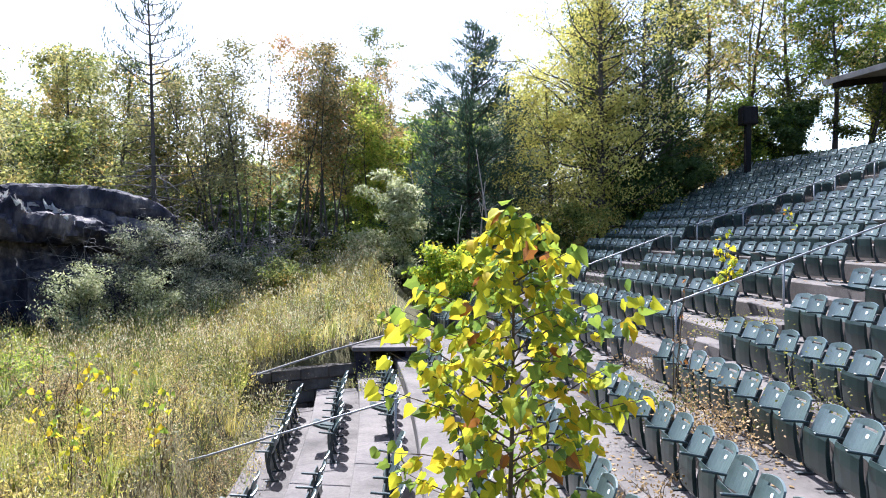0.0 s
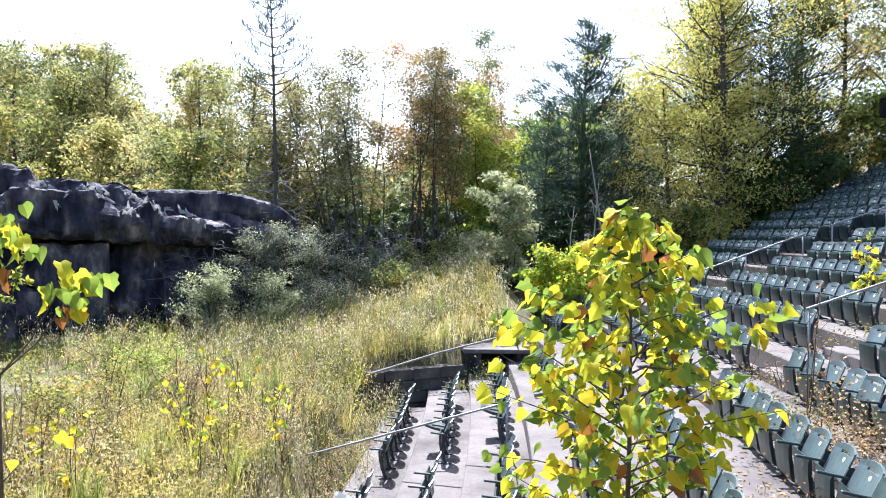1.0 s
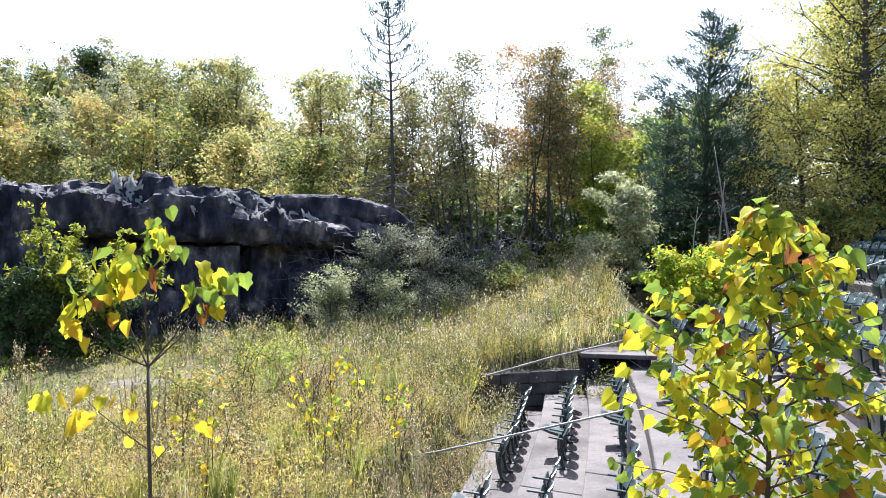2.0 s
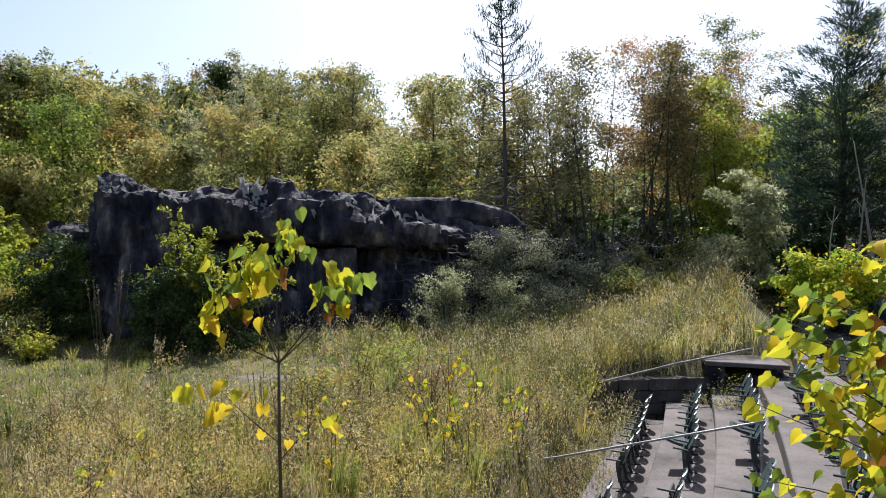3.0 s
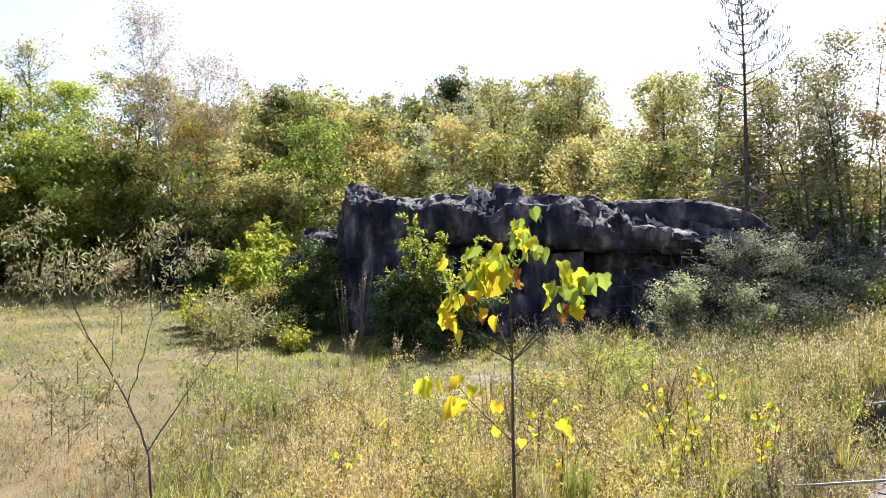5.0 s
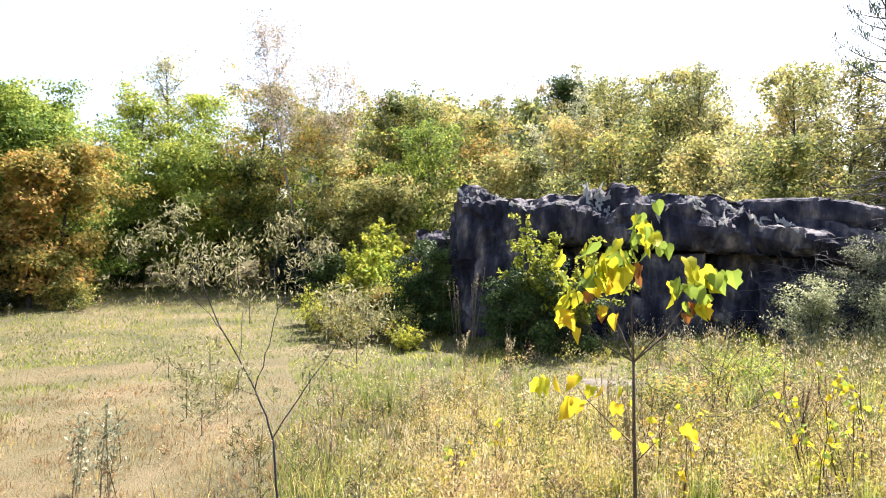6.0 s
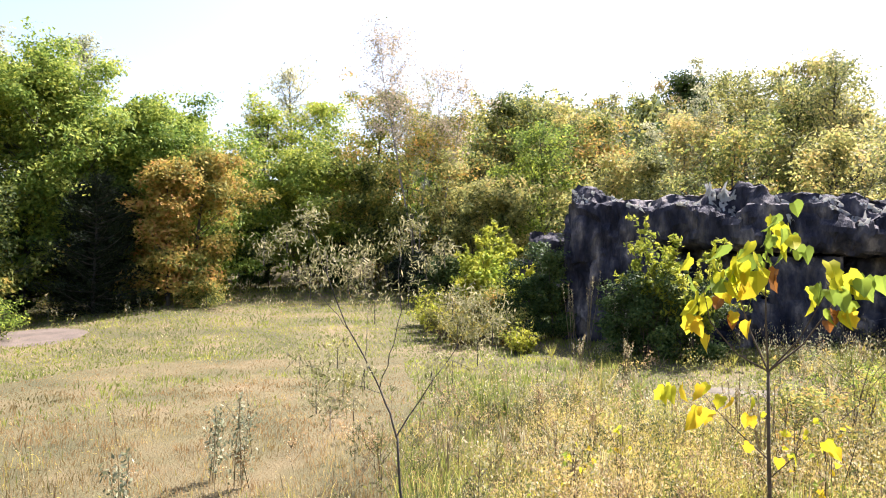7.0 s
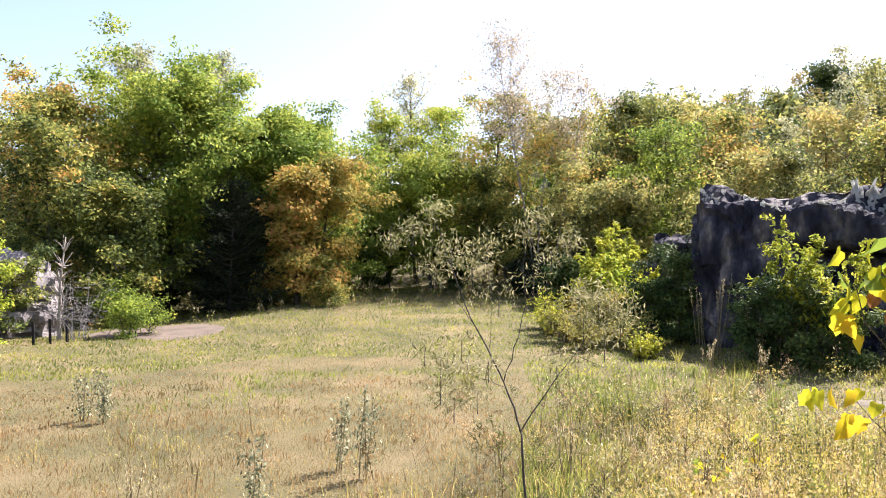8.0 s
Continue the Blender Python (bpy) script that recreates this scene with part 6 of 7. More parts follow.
def willow_sapling():
    """Thin forked willow with narrow silvery leaves."""
    ng = np.random.default_rng(41)
    x, y = -6.72, 2.75
    z = float(ground_z(x, y))
    rt, fw = np.array([0.303, 0.953, 0.0]), np.array([-0.953, 0.303, 0.0])
    fork = np.array([0, 0, 1.86 - z])
    wood, crown = Pile(), Pile()

    def limb(pts, r1, r2):
        line = np.array([fork + rt * a + fw * c + np.array([0, 0, b]) for a, b, c in pts])
        t = np.linspace(0, len(line) - 1, 3 * len(line))
        fine = np.stack([np.interp(t, np.arange(len(line)), line[:, k]) for k in range(3)], 1) + ng.normal(size=(len(t), 3)) * 0.006
        fine[0] = line[0]
        wood.add(*tube(fine, np.linspace(r1, r2, len(t)) * 0.52, 6))
        return fine

    def tuft(a, b, c, count, spread, size=0.0135):
        count = int(count * 3.4)
        spread *= 0.9
        p = fork + rt * a + fw * c + np.array([0, 0, b])
        pts = p + ng.normal(size=(count, 3)) * spread * np.array([1, 1, 0.75])
        way = unit(count, ng) * 0.7 + np.array([0, 0, 0.5])
        crown.add(*leaves(pts, size, ng, 4.2, along=way))
        wood.add(*tube([p - np.array([0, 0, spread * 2.2]), p, p + ng.normal(size=3) * spread], [0.005, 0.004, 0.002], 4))

    limb([(0.1, -1.9, 0), (0.06, -0.9, 0), (0, 0, 0)], 0.028, 0.022)
    a1 = limb([(0, 0, 0), (-0.12, 0.38, 0), (-0.3, 0.75, 0.05), (-0.55, 1.25, 0.1), (-0.68, 1.6, 0.1), (-0.8, 2.0, 0.15)], 0.02, 0.005)
    limb([(-0.16, 0.48, 0), (-0.05, 0.85, -0.1), (0.03, 1.2, -0.12), (0.0, 1.55, -0.1), (0.05, 1.85, -0.1)], 0.011, 0.004)
    limb([(0, 0.02, 0), (0.2, 0.3, 0.05), (0.45, 0.62, 0.1), (0.65, 0.92, 0.1), (0.72, 1.15, 0.12)], 0.014, 0.004)
    limb([(0.02, 1.2, -0.12), (0.3, 1.45, -0.2), (0.4, 1.7, -0.2)], 0.006, 0.003)
    limb([(-0.3, 0.75, 0.05), (-0.25, 1.15, 0.2), (-0.28, 1.5, 0.3)], 0.007, 0.003)
    limb([(-0.14, 0.42, 0), (-0.45, 0.52, 0.1), (-0.75, 0.6, 0.15)], 0.006, 0.003)
    limb([(-0.42, 0.98, 0.1), (-0.7, 1.35, 0.0), (-1.1, 1.75, 0.0)], 0.006, 0.003)
    for a, b, c, count, spread in (
        (-1.22, 1.78, 0, 40, 0.08), (-1.02, 1.92, 0.1, 40, 0.09), (-0.82, 2.08, 0.15, 50, 0.10), (-0.65, 1.72, 0.1, 60, 0.11), (-0.8, 1.55, 0.0, 60, 0.12), (-0.45, 1.55, 0.2, 60, 0.12),
        (-0.3, 1.75, 0.3, 60, 0.1), (0.02, 1.85, -0.1, 40, 0.09), (0.14, 2.0, -0.1, 40, 0.08), (0.42, 1.78, -0.2, 50, 0.09), (0.25, 1.65, -0.2, 30, 0.08),
        (0.75, 1.25, 0.12, 90, 0.13), (0.95, 1.1, 0.1, 80, 0.13), (0.6, 1.05, 0.1, 70, 0.12), (0.8, 0.9, 0.1, 60, 0.13), (0.55, 1.3, 0.1, 50, 0.1),
        (-0.75, 0.65, 0.15, 50, 0.12), (-0.5, 0.55, 0.1, 50, 0.12), (-0.62, 0.3, 0.1, 40, 0.12), (-0.4, 0.35, 0.1, 30, 0.1), (-0.2, 1.3, 0.1, 24, 0.12), (0.1, 1.45, -0.1, 20, 0.1),
        (-0.9, 0.8, 0.1, 30, 0.1), (-0.3, 0.65, 0.05, 26, 0.1), (-0.55, 0.85, 0.1, 30, 0.1), (0.35, 0.6, 0.1, 26, 0.1), (0.55, 0.7, 0.1, 30, 0.11), (-0.75, 0.45, 0.1, 34, 0.11)):
        tuft(a, b, c, count, spread)
    base = thing("willow_sapling", pose(x, y, z), "thin forked willow sapling with narrow silvery leaves", "tree", "young trees")
    child("stem", wood.mesh("stem", M_BARK, True), base)
    child("crown", crown.mesh("crown", foliage("willow_leaves", [(0.0, (0.08, 0.082, 0.03)), (0.5, (0.17, 0.16, 0.07)), (1.0, (0.31, 0.275, 0.165))], 0.4)), base)


willow_sapling()


def seedling(x, y, h, spread, count, kinds, seed, size=0.10, z=None, label="spindly seedling with scattered bright yellow leaves"):
    rg, ng = random.Random(seed), np.random.default_rng(seed)
    z = float(ground_z(x, y)) if z is None else z
    base = thing("seedling", pose(x, y, z - 0.02), label, "plant", "seedlings in the weeds")
    tips = []
    for i in range(rg.randint(2, 4)):
        line = polyline((rg.uniform(-0.1, 0.1), rg.uniform(-0.1, 0.1), 0), (rg.uniform(-0.25, 0.25) * spread, rg.uniform(-0.25, 0.25) * spread, 1), h * rg.uniform(0.7, 1), 6, 0.06, ng, 0.0)
        wood = Pile()
        wood.add(*tube(line, np.linspace(0.011, 0.004, 7), 5))
        tips += list(line[2:])
        for k in (2, 3, 4, 5):
            tw = polyline(line[k], ng.normal(size=3) * 0.6 + np.array([0, 0, 0.7]), spread * rg.uniform(0.3, 0.7), 3, 0.1, ng)
            wood.add(*tube(tw, np.linspace(0.005, 0.002, 4), 4))
            tips += [tw[2], tw[3], tw[3]]
        child("stem", wood.mesh("stem", M_STEM, True), base)
    for _ in range(count):
        p = rg.choice(tips) + ng.normal(size=3) * 0.04
        hang_leaf(base, p, (rg.uniform(-1, 1), rg.uniform(-1, 1), 0), size, rg.choice(kinds), rg, 0.4)
    return base


YEL = ("lime", "gold", "lime", "green")
for i, (x, y, h, sp, n_) in enumerate(((-5.2, 10.6, 1.9, 0.9, 34), (-4.6, 11.4, 1.7, 0.8, 30), (-6.0, 11.0, 1.5, 0.8, 24), (-5.6, 12.2, 1.6, 0.9, 26), (-6.4, 8.6, 1.6, 0.7, 18), (-7.2, 9.0, 1.4, 0.8, 16), (-5.0, 9.4, 1.4, 0.7, 18), (-9.0, 7.6, 1.0, 0.6, 12), (-8.6, 6.2, 1.0, 0.6, 10))):
    seedling(x, y, h, sp, n_, YEL, 60 + i)
# growing through the seats
seedling(5.9, 14.9, 1.9, 0.7, 90, ("lime", "green", "gold", "lime"), 80, 0.12, float(slope_z(seat_u(5.9, 14.9))), "yellow-green seedling sprouting between the seats")
seedling(3.15, 9.4, 2.3, 0.5, 8, ("rust", "rust", "gold"), 81, 0.06, float(slope_z(seat_u(3.15, 9.4))), "thin nearly bare sapling among the seats")
seedling(9.4, 18.9, 1.4, 0.8, 24, ("rust", "green", "gold"), 82, 0.10, float(slope_z(seat_u(9.4, 18.9))), "reddish seedling sprouting between the seats")


def seat_vine(x, y, count, sx, sy, sz, mats, seed, label, size=0.032):
    """A low tangle of vine over the steps and seats."""
    ng = np.random.default_rng(seed)
    z = float(slope_z(seat_u(x, y)))
    wood, crown = Pile(), Pile()
    for _ in range(16):
        p = np.array([ng.normal() * sx * 0.5, ng.normal() * sy * 0.5, 0.02])
        line = polyline(p, ng.normal(size=3) * np.array([1, 1, 0.3]) + np.array([0, 0, 0.8]), ng.uniform(0.5, 1.0), 6, 0.3, ng, -0.08)
        line[:, 2] = np.maximum(line[:, 2], 0.02)
        wood.add(*tube(line, np.linspace(0.007, 0.003, 7), 4))
        c = line[ng.integers(1, 7, count // 16)] + ng.normal(size=(count // 16, 3)) * np.array([sx, sy, sz]) * 0.28
        c[:, 2] = np.maximum(c[:, 2], 0.02)
        crown.add(*leaves(c, size, ng, 1.4, flat=0.3))
    base = thing("vine", pose(x, y, z), label, "plant", "plants between the seats")
    child("stem", wood.mesh("stem", M_STEM), base)
    child("foliage", crown.mesh("foliage", mats), base)


seat_vine(3.6, 8.9, 2200, 0.5, 1.0, 0.6, L_BROWNWEED, 1, "brown and green vine tangle over broken seats")
seat_vine(3.3, 10.2, 1400, 0.5, 0.8, 0.5, L_DARKWEED, 2, "brown and green vine tangle over broken seats")
seat_vine(4.6, 8.6, 800, 0.5, 0.7, 0.9, L_YELLOWWEED, 3, "green vine climbing over a seat row")
seat_vine(3.9, 12.6, 800, 0.6, 0.6, 0.3, L_BROWNWEED, 4, "dry weeds in a concrete aisle")
seat_vine(5.6, 13.0, 800, 0.7, 0.5, 0.3, L_YELLOWWEED, 5, "low green weeds in a concrete aisle")
seat_vine(2.2, 7.6, 700, 0.5, 0.6, 0.25, L_BROWNWEED, 6, "dry weeds in a concrete aisle")
seat_vine(5.4, 21.6, 800, 0.9, 0.7, 0.5, L_DARK, 7, "low green weeds in a concrete aisle")
seat_vine(-1.6, 18.6, 800, 0.5, 0.4, 0.5, L_WEED, 8, "dry weeds at the end of a seat row")


# ---- meadow ----
def open_ground(x, y):
    """Where the meadow grows: not on seats, rock or path."""
    u = seat_u(x, y)
    behind = (x + 6.6) * -STAGE_N[0] + (y - 18.3) * STAGE_N[1]
    seats_here = (u > -3.05) & (behind < 0.2) | (u > 0.2)
    px, py = (x - ROCK_A.x) * rock_way.x + (y - ROCK_A.y) * rock_way.y, -(x - ROCK_A.x) * rock_way.y + (y - ROCK_A.y) * rock_way.x
    in_rock = (px > -0.5) & (px < ROCK_LEN + 0.5) & (py > 0.3) & (py < 4.0)
    on_path = ((x + 35.6) / 2.3) ** 2 + ((y + 2.5) / 2.9) ** 2 < 1
    on_patch = np.hypot((x + 13.1) * 0.765 + (y - 15.5) * 0.644, 3.0 * ((y - 15.5) * 0.765 - (x + 13.1) * 0.644)) < 1.3
    return ~(seats_here | in_rock | on_path | on_patch)


def weedy(x, y):
    """How thick the weeds stand: dense near the terraces and the stage, few on the short grass."""
    d, az_ = np.hypot(x, y), np.degrees(np.arctan2(-x, y))
    wob = patchy(x, y, 0.16, 77.0)
    return 1 - 0.94 * smooth(33, 40, az_ + 9 * wob) * smooth(14.0, 17.0, d + 3.5 * wob)


def scatter(count, d1, d2, a1, a2, rg, power=1.0):
    """Places on the open meadow, thinning with distance; angles in degrees left of +y."""
    d = d1 + (d2 - d1) * rg.uniform(0, 1, count) ** power
    a = np.radians(rg.uniform(a1, a2, count))
    x, y = -d * np.sin(a), d * np.cos(a)
    ok = open_ground(x, y)
    return x[ok], y[ok], d[ok]


def patchy(x, y, scale, seed):
    return np.array([noise.noise(Vector((a * scale + seed, b * scale, seed))) for a, b in zip(x, y)])


def blades(x, y, h, w, rg, lean=0.35):
    """Grass blades: bent, tapering strips of two faces."""
    n_ = len(x)
    z = ground_z(x, y) - 0.02
    a = rg.uniform(0, math.tau, n_)
    bend = rg.uniform(0.05, lean, n_) * h
    b = rg.uniform(0, math.tau, n_)
    wx, wy = np.cos(a) * w, np.sin(a) * w
    bx, by = np.cos(b) * bend, np.sin(b) * bend
    v = np.empty((n_, 5, 3))
    v[:, 0] = np.stack([x - wx, y - wy, z], 1)
    v[:, 1] = np.stack([x + wx, y + wy, z], 1)
    v[:, 2] = np.stack([x + 0.7 * wx + bx * 0.35, y + 0.7 * wy + by * 0.35, z + h * 0.58], 1)
    v[:, 3] = np.stack([x - 0.7 * wx + bx * 0.35, y - 0.7 * wy + by * 0.35, z + h * 0.58], 1)
    v[:, 4] = np.stack([x + bx, y + by, z + h], 1)
    k = np.arange(n_)[:, None] * 5
    q = np.concatenate([k + np.array([[0, 1, 2, 3]]), k + np.array([[3, 2, 4, 4]])])
    return v.reshape(-1, 3), q


def meadow():
    rg = np.random.default_rng(15)
    x, y, d = scatter(190000, 8.0, 58, -6, 112, rg, 1.25)
    az_ = np.degrees(np.arctan2(-x, y))
    p = patchy(x, y, 0.13, 3.0)
    q = patchy(x, y, 0.35, 8.0)
    lawn = np.maximum(smooth(48, 62, az_) * smooth(15, 24, d), 0.8 * (1 - weedy(x, y)))
    h = 0.3 + 0.28 * p + 0.26 * q
    h = np.clip(h + 0.45 * patchy(x, y, 1.1, 21.0), 0.1, 1) * (1 - lawn) + (0.10 + 0.05 * q) * lawn
    band = smooth(27, 34, az_) * smooth(52, 44, az_) * smooth(14.5, 17.5, d) * smooth(27, 23, d)
    h = h * (1 - 0.5 * band)
    tall = smooth(34, 22, az_) * smooth(15, 20, d)
    h = np.clip(h + 0.35 * tall, 0.06, 1.3) * rg.uniform(0.55, 1.25, len(x))
    w = (0.0035 + 0.00026 * d) * (1 + 0.9 * lawn)
    red = (az_ > 66 + 6 * p) & (d > 9.5) & (d < 26 + 8 * p) & (q + 0.6 * rg.normal(size=len(x)) * 0.3 > -0.35)
    lush = ~red & ((p + 0.25 * rg.normal(size=len(x)) > 0.22) | ((lawn + band > 0.3) & (rg.uniform(0, 1, len(x)) < 0.92)))
    h = np.where(red, np.minimum(h * 0.42, 0.2), h)
    for name, pick, mat, label in (("meadow_grass", ~red & ~lush, L_GRASS, "tall mixed straw and green meadow grass"), ("green_grass", lush, L_LUSH, "fresh green grass in patches"), ("reddish_grass", red, L_PINKGRASS, "dry reddish tufted grass")):
        v, f = blades(x[pick], y[pick], h[pick], w[pick], rg, 0.75)
        tagged(new(name, mesh_from(name, v, f, mat)), label, "grass", kind="stuff")

    x, y, d = scatter(16000, 1.5, 9, 15, 290, rg, 0.6)
    v, f = blades(x, y, rg.uniform(0.1, 0.4, len(x)), 0.006, rg, 0.75)
    tagged(new("trodden_grass", mesh_from("trodden_grass", v, f, L_GRASS)), "short straw and green grass beside the terraces", "grass", kind="stuff")


meadow()


def weeds(name, count, area, h1, h2, leaf_mat, tip_mat, label, seed, per=13, size=0.045, tip=6, wide=0.16, long=2.2):
    """Tall weeds: thin stems with leaves up the stem and heads on top, as one growth."""
    rg = np.random.default_rng(seed)
    d1, d2, a1, a2, power = area
    x, y, d = scatter(count, d1, d2, a1, a2, rg, power)
    az_ = np.degrees(np.arctan2(-x, y))
    edge = smooth(a1, a1 + 8, az_) * smooth(a2, a2 - 26, az_) * smooth(d2, d2 - 5, d)
    keep = (patchy(x, y, 0.3, seed) + 0.7 * patchy(x, y, 1.0, seed + 40) + 0.14 * rg.normal(size=len(x)) > 0.0) & (rg.uniform(0, 1, len(x)) < edge * (weedy(x, y) if d1 < 30 else 1.0))
    x, y, d = x[keep], y[keep], d[keep]
    n_ = len(x)
    z = ground_z(x, y)
    h = rg.uniform(h1, h2, n_)
    lean = rg.normal(size=(n_, 2)) * 0.14
    pile = Pile()
    w = 0.004 + 0.0002 * d
    a = rg.uniform(0, math.tau, n_)
    wx, wy = np.cos(a) * w, np.sin(a) * w
    tx, ty = x + lean[:, 0] * h, y + lean[:, 1] * h
    v = np.stack([np.stack([x - wx, y - wy, z], 1), np.stack([x + wx, y + wy, z], 1), np.stack([tx + wx * 0.4, ty + wy * 0.4, z + h], 1), np.stack([tx - wx * 0.4, ty - wy * 0.4, z + h], 1)], 1)
    pile.add(v.reshape(-1, 3), np.arange(4 * n_).reshape(n_, 4), 2)
    t = rg.uniform(0.15, 0.95, (n_, per))
    off = rg.normal(size=(n_, per, 3)) * wide * (1.1 - 0.6 * t)[:, :, None] * np.array([1, 1, 0.4])
    c = np.stack([x[:, None] + lean[:, :1] * h[:, None] * t, y[:, None] + lean[:, 1:] * h[:, None] * t, z[:, None] + h[:, None] * t], 2) + off
    pile.add(*leaves(c.reshape(-1, 3), np.repeat(size * 0.5 * (0.75 + d / 40), per), rg, long * 2.0, along=unit(n_ * per, rg) * 0.8 + np.array([0, 0, 0.5])), 0)
    if tip:
        c = np.stack([tx, ty, z + h], 1)[:, None] + rg.normal(size=(n_, tip, 3)) * np.array([wide * 0.5, wide * 0.5, 0.09])
        pile.add(*leaves(c.reshape(-1, 3), np.repeat(size * 0.5 * (0.75 + d / 40), tip), rg, 3.2, along=np.tile(np.array([0, 0, 1.0]), (n_ * tip, 1))), 1)
    tagged(new(name, pile.mesh(name, [leaf_mat, tip_mat, M_STRAW])), label, "weeds", kind="stuff")


weeds("meadow_weeds", 5200, (8.5, 19, -14, 72, 1.0), 0.3, 1.0, L_WEED, L_SEEDHEAD, "dense waist-high weeds with pale seed heads", 1, 34, 0.026, 8)
weeds("goldenrod", 700, (9, 36, -14, 50, 1.0), 0.5, 1.2, L_WEED, L_GOLD, "goldenrod with fading yellow blooms", 2, 14, 0.03, 9)
weeds("stage_weeds", 3800, (17, 40, -14, 54, 1.1), 0.6, 1.3, L_SILVER, L_SEEDHEAD, "tall pale weeds over the old stage", 3, 14, 0.032)
weeds("yellow_weeds", 170, (8.5, 17, 10, 72, 1.0), 0.25, 0.8, L_VIVID, L_GOLD, "low weeds with bright yellow leaves", 4, 12, 0.04)
weeds("sparse_weeds", 420, (8, 24, 42, 126, 1.0), 0.25, 0.8, L_WEED, L_SEEDHEAD, "scattered dry weeds in short grass", 5, 12, 0.026)
weeds("edge_weeds", 1800, (36, 57, 40, 126, 0.6), 0.4, 0.9, L_OLIVE, L_SEEDHEAD, "weeds along the meadow's far edge", 6, 9, 0.05)
weeds("ridge_weeds", 2600, (20, 34, -6, 22, 1.0), 0.7, 1.4, L_SILVER, L_SEEDHEAD, "pale tall weeds on the bank behind the stage", 9, 16, 0.036, 8)
weeds("rock_weeds", 3000, (17.5, 28, 2, 44, 1.0), 0.6, 1.2, L_WEED, L_SEEDHEAD, "tall sunlit weeds before the rock's shade", 10, 16, 0.036, 8)
weeds("bank_weeds", 900, (10, 21, 8, 38, 1.0), 0.6, 1.3, L_WEED, L_SEEDHEAD, "tall weeds on the bank beside the seats", 7, 22, 0.03, 8)


def branching_weeds(name, count, area, h1, h2, leaf_mat, tip_mat, label, seed):
    """Bushy weeds of brown stems that branch upwards, with small leaves and seed tufts, as one growth."""
    rg = np.random.default_rng(seed)
    d1, d2, a1, a2, power = area
    x, y, d = scatter(count, d1, d2, a1, a2, rg, power)
    keep = (rg.uniform(0, 1, len(x)) < weedy(x, y)) & (patchy(x, y, 0.5, seed) > -0.1)
    x, y = x[keep], y[keep]
    pile = Pile()

    def ribbons(p, q, w):
        side = np.cross(q - p, unit(len(p), rg))
        side *= (w / (np.linalg.norm(side, axis=1) + 1e-9))[:, None]
        pile.add(np.stack([p - side, p + side, q + side * 0.4, q - side * 0.4], 1).reshape(-1, 3), np.arange(4 * len(p)).reshape(-1, 4), 2)

    n_ = len(x)
    h = rg.uniform(h1, h2, n_)
    foot = np.stack([x, y, ground_z(x, y) - 0.02], 1)
    head = foot + np.stack([rg.normal(size=n_) * 0.10 * h, rg.normal(size=n_) * 0.10 * h, h], 1)
    ribbons(foot, head, np.full(n_, 0.007))
    m = 9
    i = np.repeat(np.arange(n_), m)
    t = rg.uniform(0.25, 0.85, n_ * m)
    a = rg.uniform(0, math.tau, n_ * m)
    start = foot[i] + (head - foot)[i] * t[:, None]
    reach = (h[i] * (1.05 - t) * rg.uniform(0.45, 0.8, n_ * m))[:, None]
    tip = start + reach * np.stack([np.cos(a) * 0.75, np.sin(a) * 0.75, np.full(n_ * m, 0.85)], 1)
    ribbons(start, tip, np.full(n_ * m, 0.004))
    k = 10
    f = rg.uniform(0.25, 1.0, (n_ * m * k, 1))
    j = np.repeat(np.arange(n_ * m), k)
    pile.add(*leaves(start[j] + (tip - start)[j] * f + rg.normal(size=(len(j), 3)) * 0.025, 0.016, rg, 3.4, along=unit(len(j), rg) + np.array([0, 0, 0.6])), 0)
    j = np.repeat(np.arange(n_ * m), 4)
    pile.add(*leaves(tip[j] + rg.normal(size=(len(j), 3)) * 0.03, 0.014, rg, 1.8, along=unit(len(j), rg) + np.array([0, 0, 0.7])), 1)
    tagged(new(name, pile.mesh(name, [leaf_mat, tip_mat, M_STEM])), label, "weeds", kind="stuff")


